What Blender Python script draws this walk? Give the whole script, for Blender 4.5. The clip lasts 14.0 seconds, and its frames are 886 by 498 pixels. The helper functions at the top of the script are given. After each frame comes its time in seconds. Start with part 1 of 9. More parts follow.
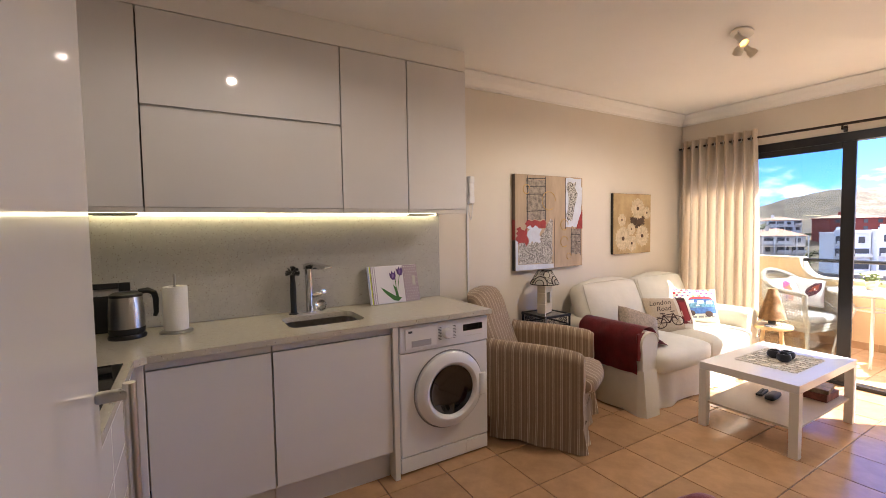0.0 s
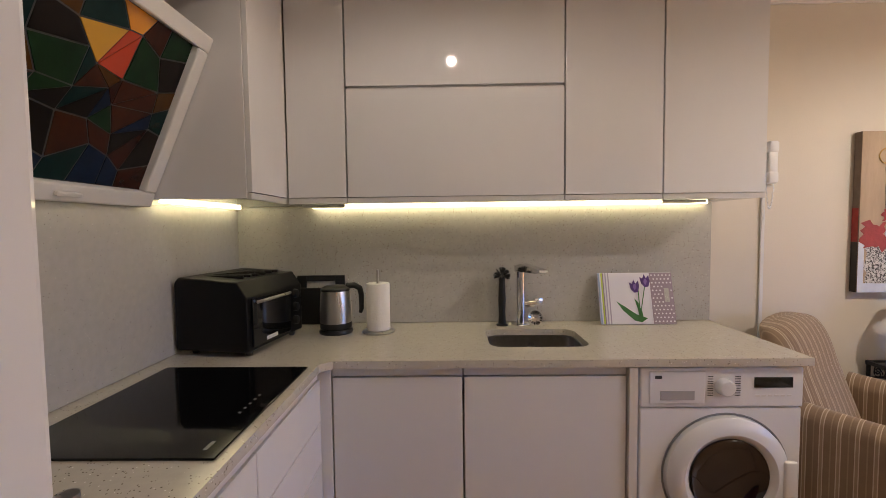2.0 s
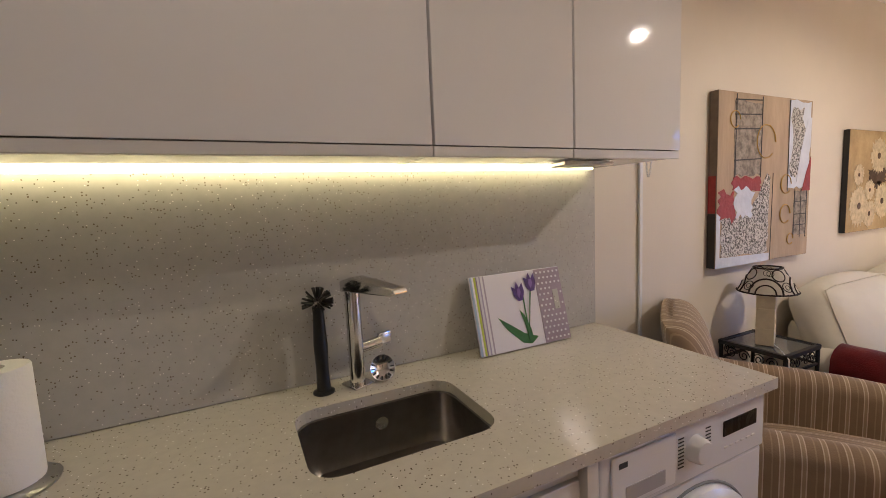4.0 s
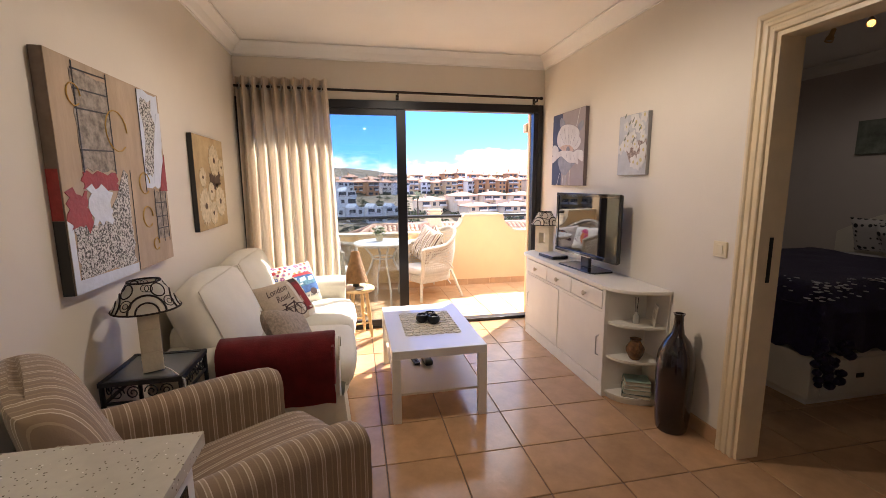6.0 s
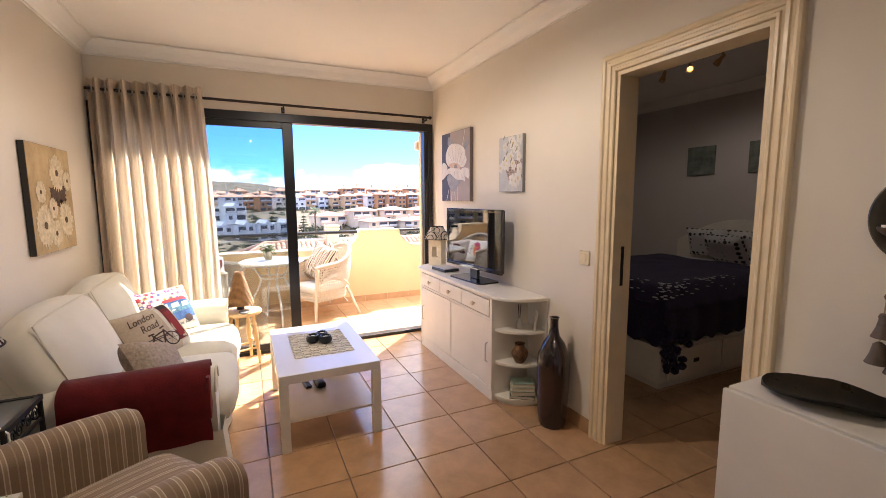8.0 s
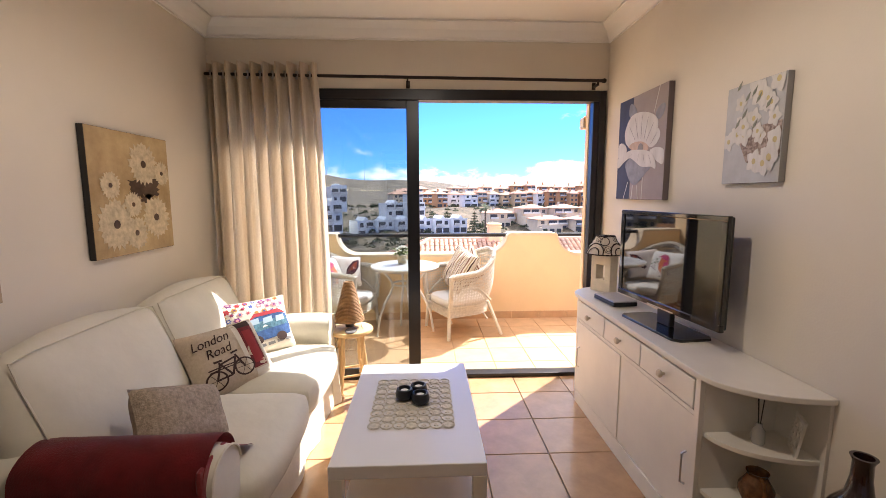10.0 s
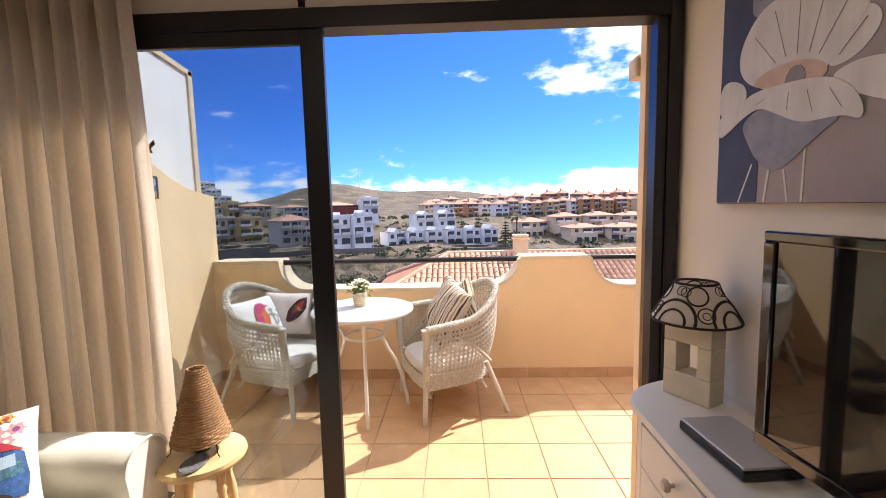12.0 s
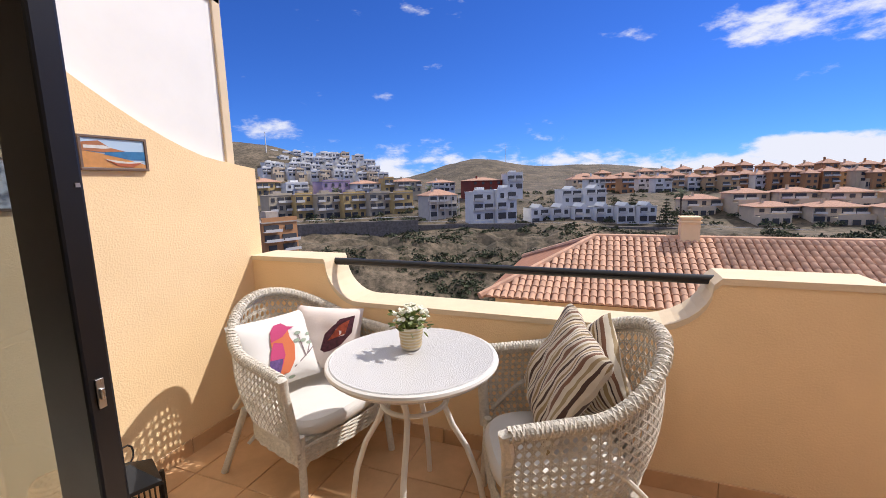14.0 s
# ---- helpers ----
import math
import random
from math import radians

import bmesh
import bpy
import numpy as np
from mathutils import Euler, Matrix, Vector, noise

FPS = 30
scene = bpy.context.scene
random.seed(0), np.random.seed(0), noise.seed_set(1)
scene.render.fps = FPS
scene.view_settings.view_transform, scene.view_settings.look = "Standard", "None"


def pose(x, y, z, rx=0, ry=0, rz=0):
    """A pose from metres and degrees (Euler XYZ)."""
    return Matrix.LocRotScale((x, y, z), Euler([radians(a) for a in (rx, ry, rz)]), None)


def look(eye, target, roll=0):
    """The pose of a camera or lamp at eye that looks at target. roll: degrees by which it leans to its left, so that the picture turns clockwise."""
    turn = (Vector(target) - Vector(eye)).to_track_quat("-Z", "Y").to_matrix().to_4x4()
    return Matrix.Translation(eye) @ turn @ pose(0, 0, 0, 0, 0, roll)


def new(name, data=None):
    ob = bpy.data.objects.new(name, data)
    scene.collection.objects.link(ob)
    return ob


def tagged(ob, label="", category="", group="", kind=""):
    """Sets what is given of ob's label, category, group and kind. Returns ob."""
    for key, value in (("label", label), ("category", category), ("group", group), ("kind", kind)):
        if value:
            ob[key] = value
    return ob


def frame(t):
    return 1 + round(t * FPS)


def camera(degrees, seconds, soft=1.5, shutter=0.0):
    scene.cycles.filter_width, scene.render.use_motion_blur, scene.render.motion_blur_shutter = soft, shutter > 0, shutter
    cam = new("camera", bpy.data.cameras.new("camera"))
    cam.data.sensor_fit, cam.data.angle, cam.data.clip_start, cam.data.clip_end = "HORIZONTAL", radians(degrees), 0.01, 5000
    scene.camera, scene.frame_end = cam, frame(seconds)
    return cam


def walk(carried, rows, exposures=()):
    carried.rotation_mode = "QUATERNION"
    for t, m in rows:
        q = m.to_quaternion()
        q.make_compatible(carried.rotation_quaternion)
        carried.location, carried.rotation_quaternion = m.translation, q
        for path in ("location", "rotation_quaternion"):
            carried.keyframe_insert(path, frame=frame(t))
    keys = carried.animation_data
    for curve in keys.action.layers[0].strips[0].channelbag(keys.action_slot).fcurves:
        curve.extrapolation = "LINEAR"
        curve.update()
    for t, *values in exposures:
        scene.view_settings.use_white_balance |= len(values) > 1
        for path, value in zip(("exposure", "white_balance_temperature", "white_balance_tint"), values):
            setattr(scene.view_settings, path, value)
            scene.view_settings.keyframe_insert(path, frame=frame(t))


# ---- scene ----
cam = camera(92.2, 14.0, 0.8)
PATH = [
    (0, (1.409, 0.066, 1.421), (2.428, 1.783, 1.318), -0.9),
    (0.5, (1.551, 0.092, 1.384), (2.044, 2.029, 1.317), -0.9),
    (1, (1.627, 0.169, 1.38), (1.97, 2.137, 1.293), -0.9),
    (1.5, (1.671, 0.381, 1.378), (1.937, 2.361, 1.29), -0.5),
    (2, (1.684, 0.625, 1.404), (1.648, 2.622, 1.299), -0.7),
    (2.2, (1.695, 0.724, 1.405), (1.494, 2.711, 1.3), -1.1),
    (4.3, (1.782, 1.715, 1.402), (3.026, 3.258, 1.133), -2.2),
    (4.5, (1.805, 1.776, 1.404), (3.301, 3.072, 1.117), -1.9),
    (5, (1.896, 1.832, 1.39), (3.754, 2.505, 1.084), -0.4),
    (5.5, (2.021, 1.846, 1.404), (3.991, 2.006, 1.099), -0.1),
    (6, (2.105, 1.867, 1.42), (4.041, 1.472, 1.111), -0.4),
    (6.5, (2.124, 1.88, 1.436), (3.929, 1.075, 1.133), -0.5),
    (7, (2.055, 1.824, 1.433), (3.735, 0.778, 1.148), -0.5),
    (7.5, (2.031, 1.807, 1.438), (3.693, 0.725, 1.175), -0.8),
    (8, (2.062, 1.808, 1.426), (3.863, 0.975, 1.183), -0.3),
    (8.5, (2.192, 1.757, 1.412), (4.107, 1.23, 1.175), -0.0),
    (8.7, (2.284, 1.713, 1.416), (4.226, 1.3, 1.18), -0.1),
    (10.8, (3.548, 1.076, 1.416), (5.532, 1.06, 1.168), -0.4),
    (11, (3.683, 1.017, 1.423), (5.669, 1.025, 1.182), -0.6),
    (11.5, (4.087, 0.949, 1.414), (6.075, 0.983, 1.196), -1.0),
    (12, (4.494, 0.874, 1.4), (6.483, 0.942, 1.196), -1.3),
    (12.5, (4.91, 0.822, 1.405), (6.892, 0.983, 1.193), -1.6),
    (13, (5.285, 0.806, 1.397), (7.259, 1.028, 1.162), -2.0),
    (13.5, (5.613, 0.773, 1.407), (7.542, 1.232, 1.148), -2.1),
    (14, (5.906, 0.812, 1.394), (7.749, 1.528, 1.091), -1.4),
]
WB = (6350, 15)
EXPOSURES = [(t, e, *WB) for t, e in ((0.0, 2.3), (2.2, 2.35), (4.5, 1.9), (5.0, 1.75), (6.0, 1.8), (8.0, 2.1), (8.6, 2.05), (10.8, 1.2), (12.0, 0.82), (12.5, 0.65), (13.0, 0.33), (14.0, -0.1))]
walk(cam, [(t, look(eye, target, roll)) for t, eye, target, roll in PATH], EXPOSURES)

# ---- light ----
SUN_EL, SUN_AZ = 46.0, 315.0   # degrees; azimuth turned from +x towards +y
world = bpy.data.worlds.new("world")
scene.world = world
world.use_nodes = True
wn, wl = world.node_tree.nodes, world.node_tree.links
sky = wn.new("ShaderNodeTexSky")
sky.sky_type = 'NISHITA'
sky.sun_disc = False
sky.sun_elevation = radians(SUN_EL)
sky.sun_rotation = radians(90 - SUN_AZ)
sky.altitude = 1500
sky.air_density = 1.0
sky.dust_density = 0.05
sky.ozone_density = 4.0
tint = wn.new("ShaderNodeMix")
tint.data_type, tint.blend_type = 'RGBA', 'MULTIPLY'
tint.inputs["Factor"].default_value = 1.0
tint.inputs["B"].default_value = (0.29, 0.59, 1.22, 1)
wl.new(sky.outputs[0], tint.inputs["A"])
# fair-weather clouds: a low bank along the horizon and a few wisps above
wtc, wsep = wn.new("ShaderNodeTexCoord"), wn.new("ShaderNodeSeparateXYZ")
wl.new(wtc.outputs["Generated"], wsep.inputs[0])
wmap = wn.new("ShaderNodeMapping")
wmap.inputs["Scale"].default_value = (1.0, 1.0, 2.4)
wl.new(wtc.outputs["Generated"], wmap.inputs["Vector"])
cn = wn.new("ShaderNodeTexNoise")
cn.inputs["Scale"].default_value, cn.inputs["Detail"].default_value, cn.inputs["Roughness"].default_value = 5.5, 9, 0.6
wl.new(wmap.outputs[0], cn.inputs["Vector"])
band = wn.new("ShaderNodeValToRGB")
for e, (pos, val) in zip([band.color_ramp.elements[0], band.color_ramp.elements[1], band.color_ramp.elements.new(0.055), band.color_ramp.elements.new(0.085), band.color_ramp.elements.new(0.12), band.color_ramp.elements.new(0.45)], ((0.0, 0.30), (1.0, 0.0), (0.055, 0.22), (0.085, 0.05), (0.12, -0.03), (0.45, 0.0))):
    e.position, e.color = pos, (val, val, val, 1)
wl.new(wsep.outputs[2], band.inputs["Fac"])
cadd = wn.new("ShaderNodeMath")
cadd.operation = 'ADD'
wl.new(cn.outputs["Fac"], cadd.inputs[0])
wl.new(band.outputs[0], cadd.inputs[1])
ccut = wn.new("ShaderNodeMapRange")
ccut.interpolation_type = 'SMOOTHSTEP'
ccut.inputs["From Min"].default_value, ccut.inputs["From Max"].default_value = 0.60, 0.74
# one large broken cloud to the south-east
wdot, wbig, wsum = wn.new("ShaderNodeVectorMath"), wn.new("ShaderNodeMapRange"), wn.new("ShaderNodeMath")
wdot.operation = 'DOT_PRODUCT'
wdot.inputs[1].default_value = (0.835, -0.385, 0.393)
wl.new(wtc.outputs["Generated"], wdot.inputs[0])
wbig.inputs["From Min"].default_value, wbig.inputs["From Max"].default_value, wbig.inputs["To Max"].default_value = 0.955, 0.995, 0.2
wl.new(wdot.outputs["Value"], wbig.inputs["Value"])
wl.new(cadd.outputs[0], wsum.inputs[0])
wl.new(wbig.outputs[0], wsum.inputs[1])
wl.new(wsum.outputs[0], ccut.inputs["Value"])
cmix = wn.new("ShaderNodeMix")
cmix.data_type = 'RGBA'
cmix.inputs["B"].default_value = (7.5, 7.8, 8.4, 1)
wl.new(ccut.outputs[0], cmix.inputs["Factor"])
wl.new(tint.outputs["Result"], cmix.inputs["A"])
wl.new(cmix.outputs["Result"], wn["Background"].inputs[0])
wn["Background"].inputs[1].default_value = 0.12
sun = bpy.data.lights.new("sun", 'SUN')
sun.energy, sun.angle, sun.color = 5.0, radians(0.6), (1.0, 0.95, 0.86)
sun_ob = new("sun", sun)
sd = Vector((math.cos(radians(SUN_EL)) * math.cos(radians(SUN_AZ)), math.cos(radians(SUN_EL)) * math.sin(radians(SUN_AZ)), math.sin(radians(SUN_EL))))
sun_ob.matrix_world = look(sd * 40, (0, 0, 0))

# ---- mesh helpers ----
def bm_box(x0, y0, z0, x1, y1, z1, bev=0.0, seg=2):
    bm = bmesh.new()
    v = [bm.verts.new((x, y, z)) for z in (z0, z1) for y in (y0, y1) for x in (x0, x1)]
    for f in ((0, 2, 3, 1), (4, 5, 7, 6), (0, 1, 5, 4), (2, 6, 7, 3), (0, 4, 6, 2), (1, 3, 7, 5)):
        bm.faces.new([v[i] for i in f])
    if bev > 0:
        bmesh.ops.bevel(bm, geom=bm.edges[:], offset=bev, segments=seg, profile=0.5, affect='EDGES')
    return bm


def bm_join(*bms):
    out = bmesh.new()
    for b in bms:
        me = bpy.data.meshes.new("tmp")
        b.to_mesh(me)
        out.from_mesh(me)
        bpy.data.meshes.remove(me)
        b.free()
    return out


def bm_lathe(profile, seg=32, cx=0.0, cy=0.0, sx=1.0, sy=1.0, ring=False):
    """Turns (radius, z) pairs about the upright axis."""
    bm = bmesh.new()
    rings = []
    for r, z in profile:
        if r < 1e-5:
            rings.append([bm.verts.new((cx, cy, z))])
        else:
            rings.append([bm.verts.new((cx + sx * r * math.cos(2 * math.pi * k / seg), cy + sy * r * math.sin(2 * math.pi * k / seg), z)) for k in range(seg)])
    for a, b in zip(rings, rings[1:] + (rings[:1] if ring else [])):
        for k in range(seg):
            q = [a[k % len(a)], a[(k + 1) % len(a)], b[(k + 1) % len(b)], b[k % len(b)]]
            q = list(dict.fromkeys(q))
            if len(q) > 2:
                bm.faces.new(q)
    for end, flip in ((rings[0], True), (rings[-1], False)):
        if len(end) > 2 and not ring:
            bm.faces.new(end[::-1] if flip else end)
    bmesh.ops.recalc_face_normals(bm, faces=bm.faces[:])
    return bm


def bm_tube(points, radius, seg=8, closed=False):
    bm = bmesh.new()
    pts = [Vector(p) for p in points]
    n = len(pts)
    rad = radius if isinstance(radius, (list, tuple)) else [radius] * n
    rings = []
    up = None
    for i, p in enumerate(pts):
        a = pts[(i - 1) % n] if (closed or i > 0) else p
        b = pts[(i + 1) % n] if (closed or i < n - 1) else p
        d = (b - a).normalized()
        if up is None:
            up = Vector((0, 0, 1)) if abs(d.z) < 0.9 else Vector((1, 0, 0))
        side = d.cross(up)
        if side.length < 1e-4:
            side = d.cross(Vector((0.3, 0.9, 0.1)))
        side.normalize()
        up = side.cross(d).normalized()
        rings.append([bm.verts.new(p + rad[i] * (math.cos(2 * math.pi * k / seg) * side + math.sin(2 * math.pi * k / seg) * up)) for k in range(seg)])
    m = n if closed else n - 1
    for i in range(m):
        a, b = rings[i], rings[(i + 1) % n]
        for k in range(seg):
            bm.faces.new((a[k], a[(k + 1) % seg], b[(k + 1) % seg], b[k]))
    if not closed:
        bm.faces.new(rings[0][::-1])
        bm.faces.new(rings[-1])
    bmesh.ops.recalc_face_normals(bm, faces=bm.faces[:])
    return bm


def bm_prism(outline, axis, d0, d1, bev=0.0):
    """A flat outline pushed from d0 to d1 along an axis; the outline lies in the other two, in order."""
    bm = bmesh.new()

    def at(p, d):
        return {"x": (d, p[0], p[1]), "y": (p[0], d, p[1]), "z": (p[0], p[1], d)}[axis]
    a = [bm.verts.new(at(p, d0)) for p in outline]
    b = [bm.verts.new(at(p, d1)) for p in outline]
    n = len(a)
    bm.faces.new(a)
    bm.faces.new(b[::-1])
    for i in range(n):
        bm.faces.new((a[i], b[i], b[(i + 1) % n], a[(i + 1) % n]))
    bmesh.ops.recalc_face_normals(bm, faces=bm.faces[:])
    if bev > 0:
        bmesh.ops.bevel(bm, geom=bm.edges[:], offset=bev, segments=2, profile=0.5, affect='EDGES')
    return bm


def bm_move(bm, m):
    bmesh.ops.transform(bm, matrix=m, verts=bm.verts[:])
    return bm


def bm_grid(nx, ny, fn, closed_u=False):
    """A sheet of points fn(u, v), u and v from 0 to 1."""
    bm = bmesh.new()
    rows = [[bm.verts.new(fn(i / nx, j / ny)) for i in range(nx if closed_u else nx + 1)] for j in range(ny + 1)]
    w = len(rows[0])
    for j in range(ny):
        for i in range(nx):
            bm.faces.new((rows[j][i], rows[j][(i + 1) % w], rows[j + 1][(i + 1) % w], rows[j + 1][i]))
    return bm


def mesh_of(bm, mat, smooth=False):
    me = bpy.data.meshes.new("mesh")
    bm.to_mesh(me)
    bm.free()
    for m in (mat if isinstance(mat, (list, tuple)) else [mat]):
        me.materials.append(m)
    if smooth:
        me.polygons.foreach_set("use_smooth", [True] * len(me.polygons))
        me.set_sharp_from_angle(angle=radians(40))
    return me


def part(name, bm, mat, parent=None, label="", smooth=False):
    ob = new(name, mesh_of(bm, mat, smooth))
    ob.data.name = name
    if parent is not None:
        ob.parent = parent
    if label:
        ob["label"] = label
    return ob


def thing(name, label, category, at=(0, 0, 0), rz=0.0, group="", tilt=(0, 0)):
    ob = new(name)
    ob.empty_display_size = 0.1
    ob.matrix_world = pose(at[0], at[1], at[2], tilt[0], tilt[1], rz)
    return tagged(ob, label, category, group)


def structure(name, bm, mat, label, category, smooth=False):
    return tagged(part(name, bm, mat, None, label, smooth), label, category, "", "structure")


# ---- materials ----
MATS = {}


def mat(name, color, rough=0.5, metal=0.0, vary=0.0, scale=8.0, bump=0.0, bscale=60.0, spec=0.5, trans=0.0, emit=0.0, ecol=None, coat=0.0, sheen=0.0, rnd=0.0, stretch=(1, 1, 1), color2=None, alpha=1.0, thr=(0.35, 0.65), sub=0.0, gen=False):
    if name in MATS:
        return MATS[name]
    m = bpy.data.materials.new(name)
    m.use_nodes = True
    n, l = m.node_tree.nodes, m.node_tree.links
    p = n["Principled BSDF"]
    p.inputs["Base Color"].default_value = (*color, 1)
    p.inputs["Roughness"].default_value = rough
    p.inputs["Metallic"].default_value = metal
    p.inputs["Specular IOR Level"].default_value = spec
    p.inputs["Transmission Weight"].default_value = trans
    p.inputs["Coat Weight"].default_value = coat
    p.inputs["Sheen Weight"].default_value = sheen
    p.inputs["Alpha"].default_value = alpha
    if emit:
        p.inputs["Emission Color"].default_value = (*(ecol or color), 1)
        p.inputs["Emission Strength"].default_value = emit
    tc = n.new("ShaderNodeTexCoord")
    mp = n.new("ShaderNodeMapping")
    mp.inputs["Scale"].default_value = stretch
    l.new(tc.outputs["Object"], mp.inputs["Vector"])
    if vary or color2:
        c2 = color2 or tuple(c * (1 - vary) for c in color)
        nz = n.new("ShaderNodeTexNoise")
        nz.inputs["Scale"].default_value = scale
        nz.inputs["Detail"].default_value = 6
        nz.inputs["Roughness"].default_value = 0.62
        l.new(mp.outputs[0], nz.inputs["Vector"])
        rp = n.new("ShaderNodeValToRGB")
        rp.color_ramp.elements[0].position, rp.color_ramp.elements[1].position = thr
        rp.color_ramp.elements[0].color = (*c2, 1)
        rp.color_ramp.elements[1].color = (*color, 1)
        l.new(nz.outputs["Fac"], rp.inputs["Fac"])
        out = rp.outputs[0]
        if rnd:
            oi = n.new("ShaderNodeObjectInfo")
            mr = n.new("ShaderNodeMapRange")
            mr.inputs["To Min"].default_value, mr.inputs["To Max"].default_value = 1 - rnd, 1 + rnd
            l.new(oi.outputs["Random"], mr.inputs["Value"])
            hs = n.new("ShaderNodeHueSaturation")
            l.new(mr.outputs[0], hs.inputs["Value"])
            l.new(out, hs.inputs["Color"])
            out = hs.outputs[0]
        l.new(out, p.inputs["Base Color"])
        rr = n.new("ShaderNodeMapRange")
        rr.inputs["To Min"].default_value, rr.inputs["To Max"].default_value = min(1, rough * 1.15), rough * 0.88
        l.new(nz.outputs["Fac"], rr.inputs["Value"])
        l.new(rr.outputs[0], p.inputs["Roughness"])
    if bump:
        b = n.new("ShaderNodeBump")
        b.inputs["Strength"].default_value = bump
        b.inputs["Distance"].default_value = 0.004
        n2 = n.new("ShaderNodeTexNoise")
        n2.inputs["Scale"].default_value = bscale
        n2.inputs["Detail"].default_value = 4
        l.new(mp.outputs[0], n2.inputs["Vector"])
        l.new(n2.outputs["Fac"], b.inputs["Height"])
        l.new(b.outputs[0], p.inputs["Normal"])
    MATS[name] = m
    return m


M_wall = mat("wall_paint", (0.74, 0.68, 0.585), 0.75, vary=0.05, scale=1.2, bump=0.12, bscale=120)
M_ceil = mat("ceiling_paint", (0.88, 0.86, 0.82), 0.8, vary=0.04, scale=1.0, bump=0.08, bscale=90)
M_tile = mat("terracotta_tile", (0.53, 0.315, 0.165), 0.17, vary=0.34, scale=7, bump=0.22, bscale=24, rnd=0.09, thr=(0.25, 0.75))
M_grout = mat("floor_grout", (0.19, 0.13, 0.09), 0.9, vary=0.3, scale=20)
M_btile = mat("balcony_tile", (0.66, 0.41, 0.22), 0.45, vary=0.18, scale=5, bump=0.1, bscale=20, rnd=0.06)
M_render = mat("yellow_render", (0.88, 0.65, 0.38), 0.9, vary=0.06, scale=2.5, bump=0.5, bscale=110)
M_white = mat("white_lacquer", (0.77, 0.76, 0.755), 0.05, vary=0.03, scale=2)
M_whitep = mat("white_paint", (0.78, 0.745, 0.67), 0.35, vary=0.06, scale=5, bump=0.05, bscale=60)
M_black = mat("black_aluminium", (0.006, 0.006, 0.008), 0.32, vary=0.3, scale=20)
M_blackp = mat("black_plastic", (0.012, 0.012, 0.012), 0.4)
M_cream = mat("cream_door_paint", (0.76, 0.63, 0.42), 0.35, vary=0.1, scale=6, bump=0.06, bscale=30)
M_glass = mat("window_glass", (0.42, 0.475, 0.50), 0.0, trans=1.0)
M_chrome = mat("chrome", (0.68, 0.68, 0.68), 0.12, metal=1.0)
M_steel = mat("brushed_steel", (0.55, 0.54, 0.52), 0.28, metal=1.0, vary=0.12, scale=40, stretch=(1, 1, 0.05))

# ---- setting: rooms ----
XW, XE = 0.56, 6.20      # hob wall, window wall
YN = 2.85                # kitchen and sofa wall
ZC = 2.60
T = 0.12
structure("wall_north", bm_box(XW - T, YN, 0, XE + 0.16, YN + 0.2, ZC), M_wall, "cream painted plaster wall behind kitchen and sofa", "wall")
# window wall: lintel, return beside the doors
structure("wall_lintel", bm_box(XE, 0.0, 2.166, XE + 0.16, YN, ZC), M_wall, "cream painted wall above the sliding doors", "wall")
# television wall with the bedroom doorway
DX0, DX1, DZ = 3.044, 3.78, 2.068
structure("wall_south", bm_join(bm_box(1.75, -T, 0, DX0, 0, ZC), bm_box(DX1, -T, 0, XE + 0.16, 0, ZC), bm_box(DX0, -T, DZ, DX1, 0, ZC)), M_wall, "cream painted plaster wall with the bedroom doorway", "wall")
# hob wall with a window opening
WY0, WY1, WZ0, WZ1 = 1.27, 2.168, 1.50, 2.25
structure("wall_west", bm_join(bm_box(XW - T, -1.3, 0, XW, WY0, ZC), bm_box(XW - T, WY1, 0, XW, YN, ZC), bm_box(XW - T, WY0, 0, XW, WY1, WZ0), bm_box(XW - T, WY0, WZ1, XW, WY1, ZC)), M_wall, "cream painted plaster wall behind the hob", "wall")
structure("wall_hall", bm_join(bm_box(XW - T, -1.42, 0, 1.87, -1.3, ZC), bm_box(1.75, -1.3, 0, 1.87, -T, ZC)), M_wall, "cream painted entrance hall wall", "wall")
structure("ceiling", bm_box(XW - T, -1.42, ZC, XE + 0.16, YN + 0.2, ZC + 0.12), M_ceil, "white painted plaster ceiling", "ceiling")
structure("floor", bm_box(XW - T, -4.2, -0.12, XE + 0.06, YN + 0.2, -0.006), M_grout, "dark grouted floor under terracotta tiles", "floor")
# bedroom shell
M_bedw = mat("bedroom_wall_paint", (0.62, 0.57, 0.55), 0.8, vary=0.05, scale=1.2)
for nm, bx in (("wall_bedroom_south", (2.0, -3.12, 0, 6.3, -3.0, ZC)), ("wall_bedroom_east", (6.3, -3.12, 0, 6.42, -T, ZC)), ("wall_bedroom_west", (1.88, -3.12, 0, 2.0, -T, ZC))):
    structure(nm, bm_box(*bx), M_bedw, "greyish painted bedroom wall", "wall")
structure("ceiling_bedroom", bm_box(1.88, -3.12, ZC, 6.42, -T, ZC + 0.12), M_ceil, "white painted bedroom ceiling", "ceiling")


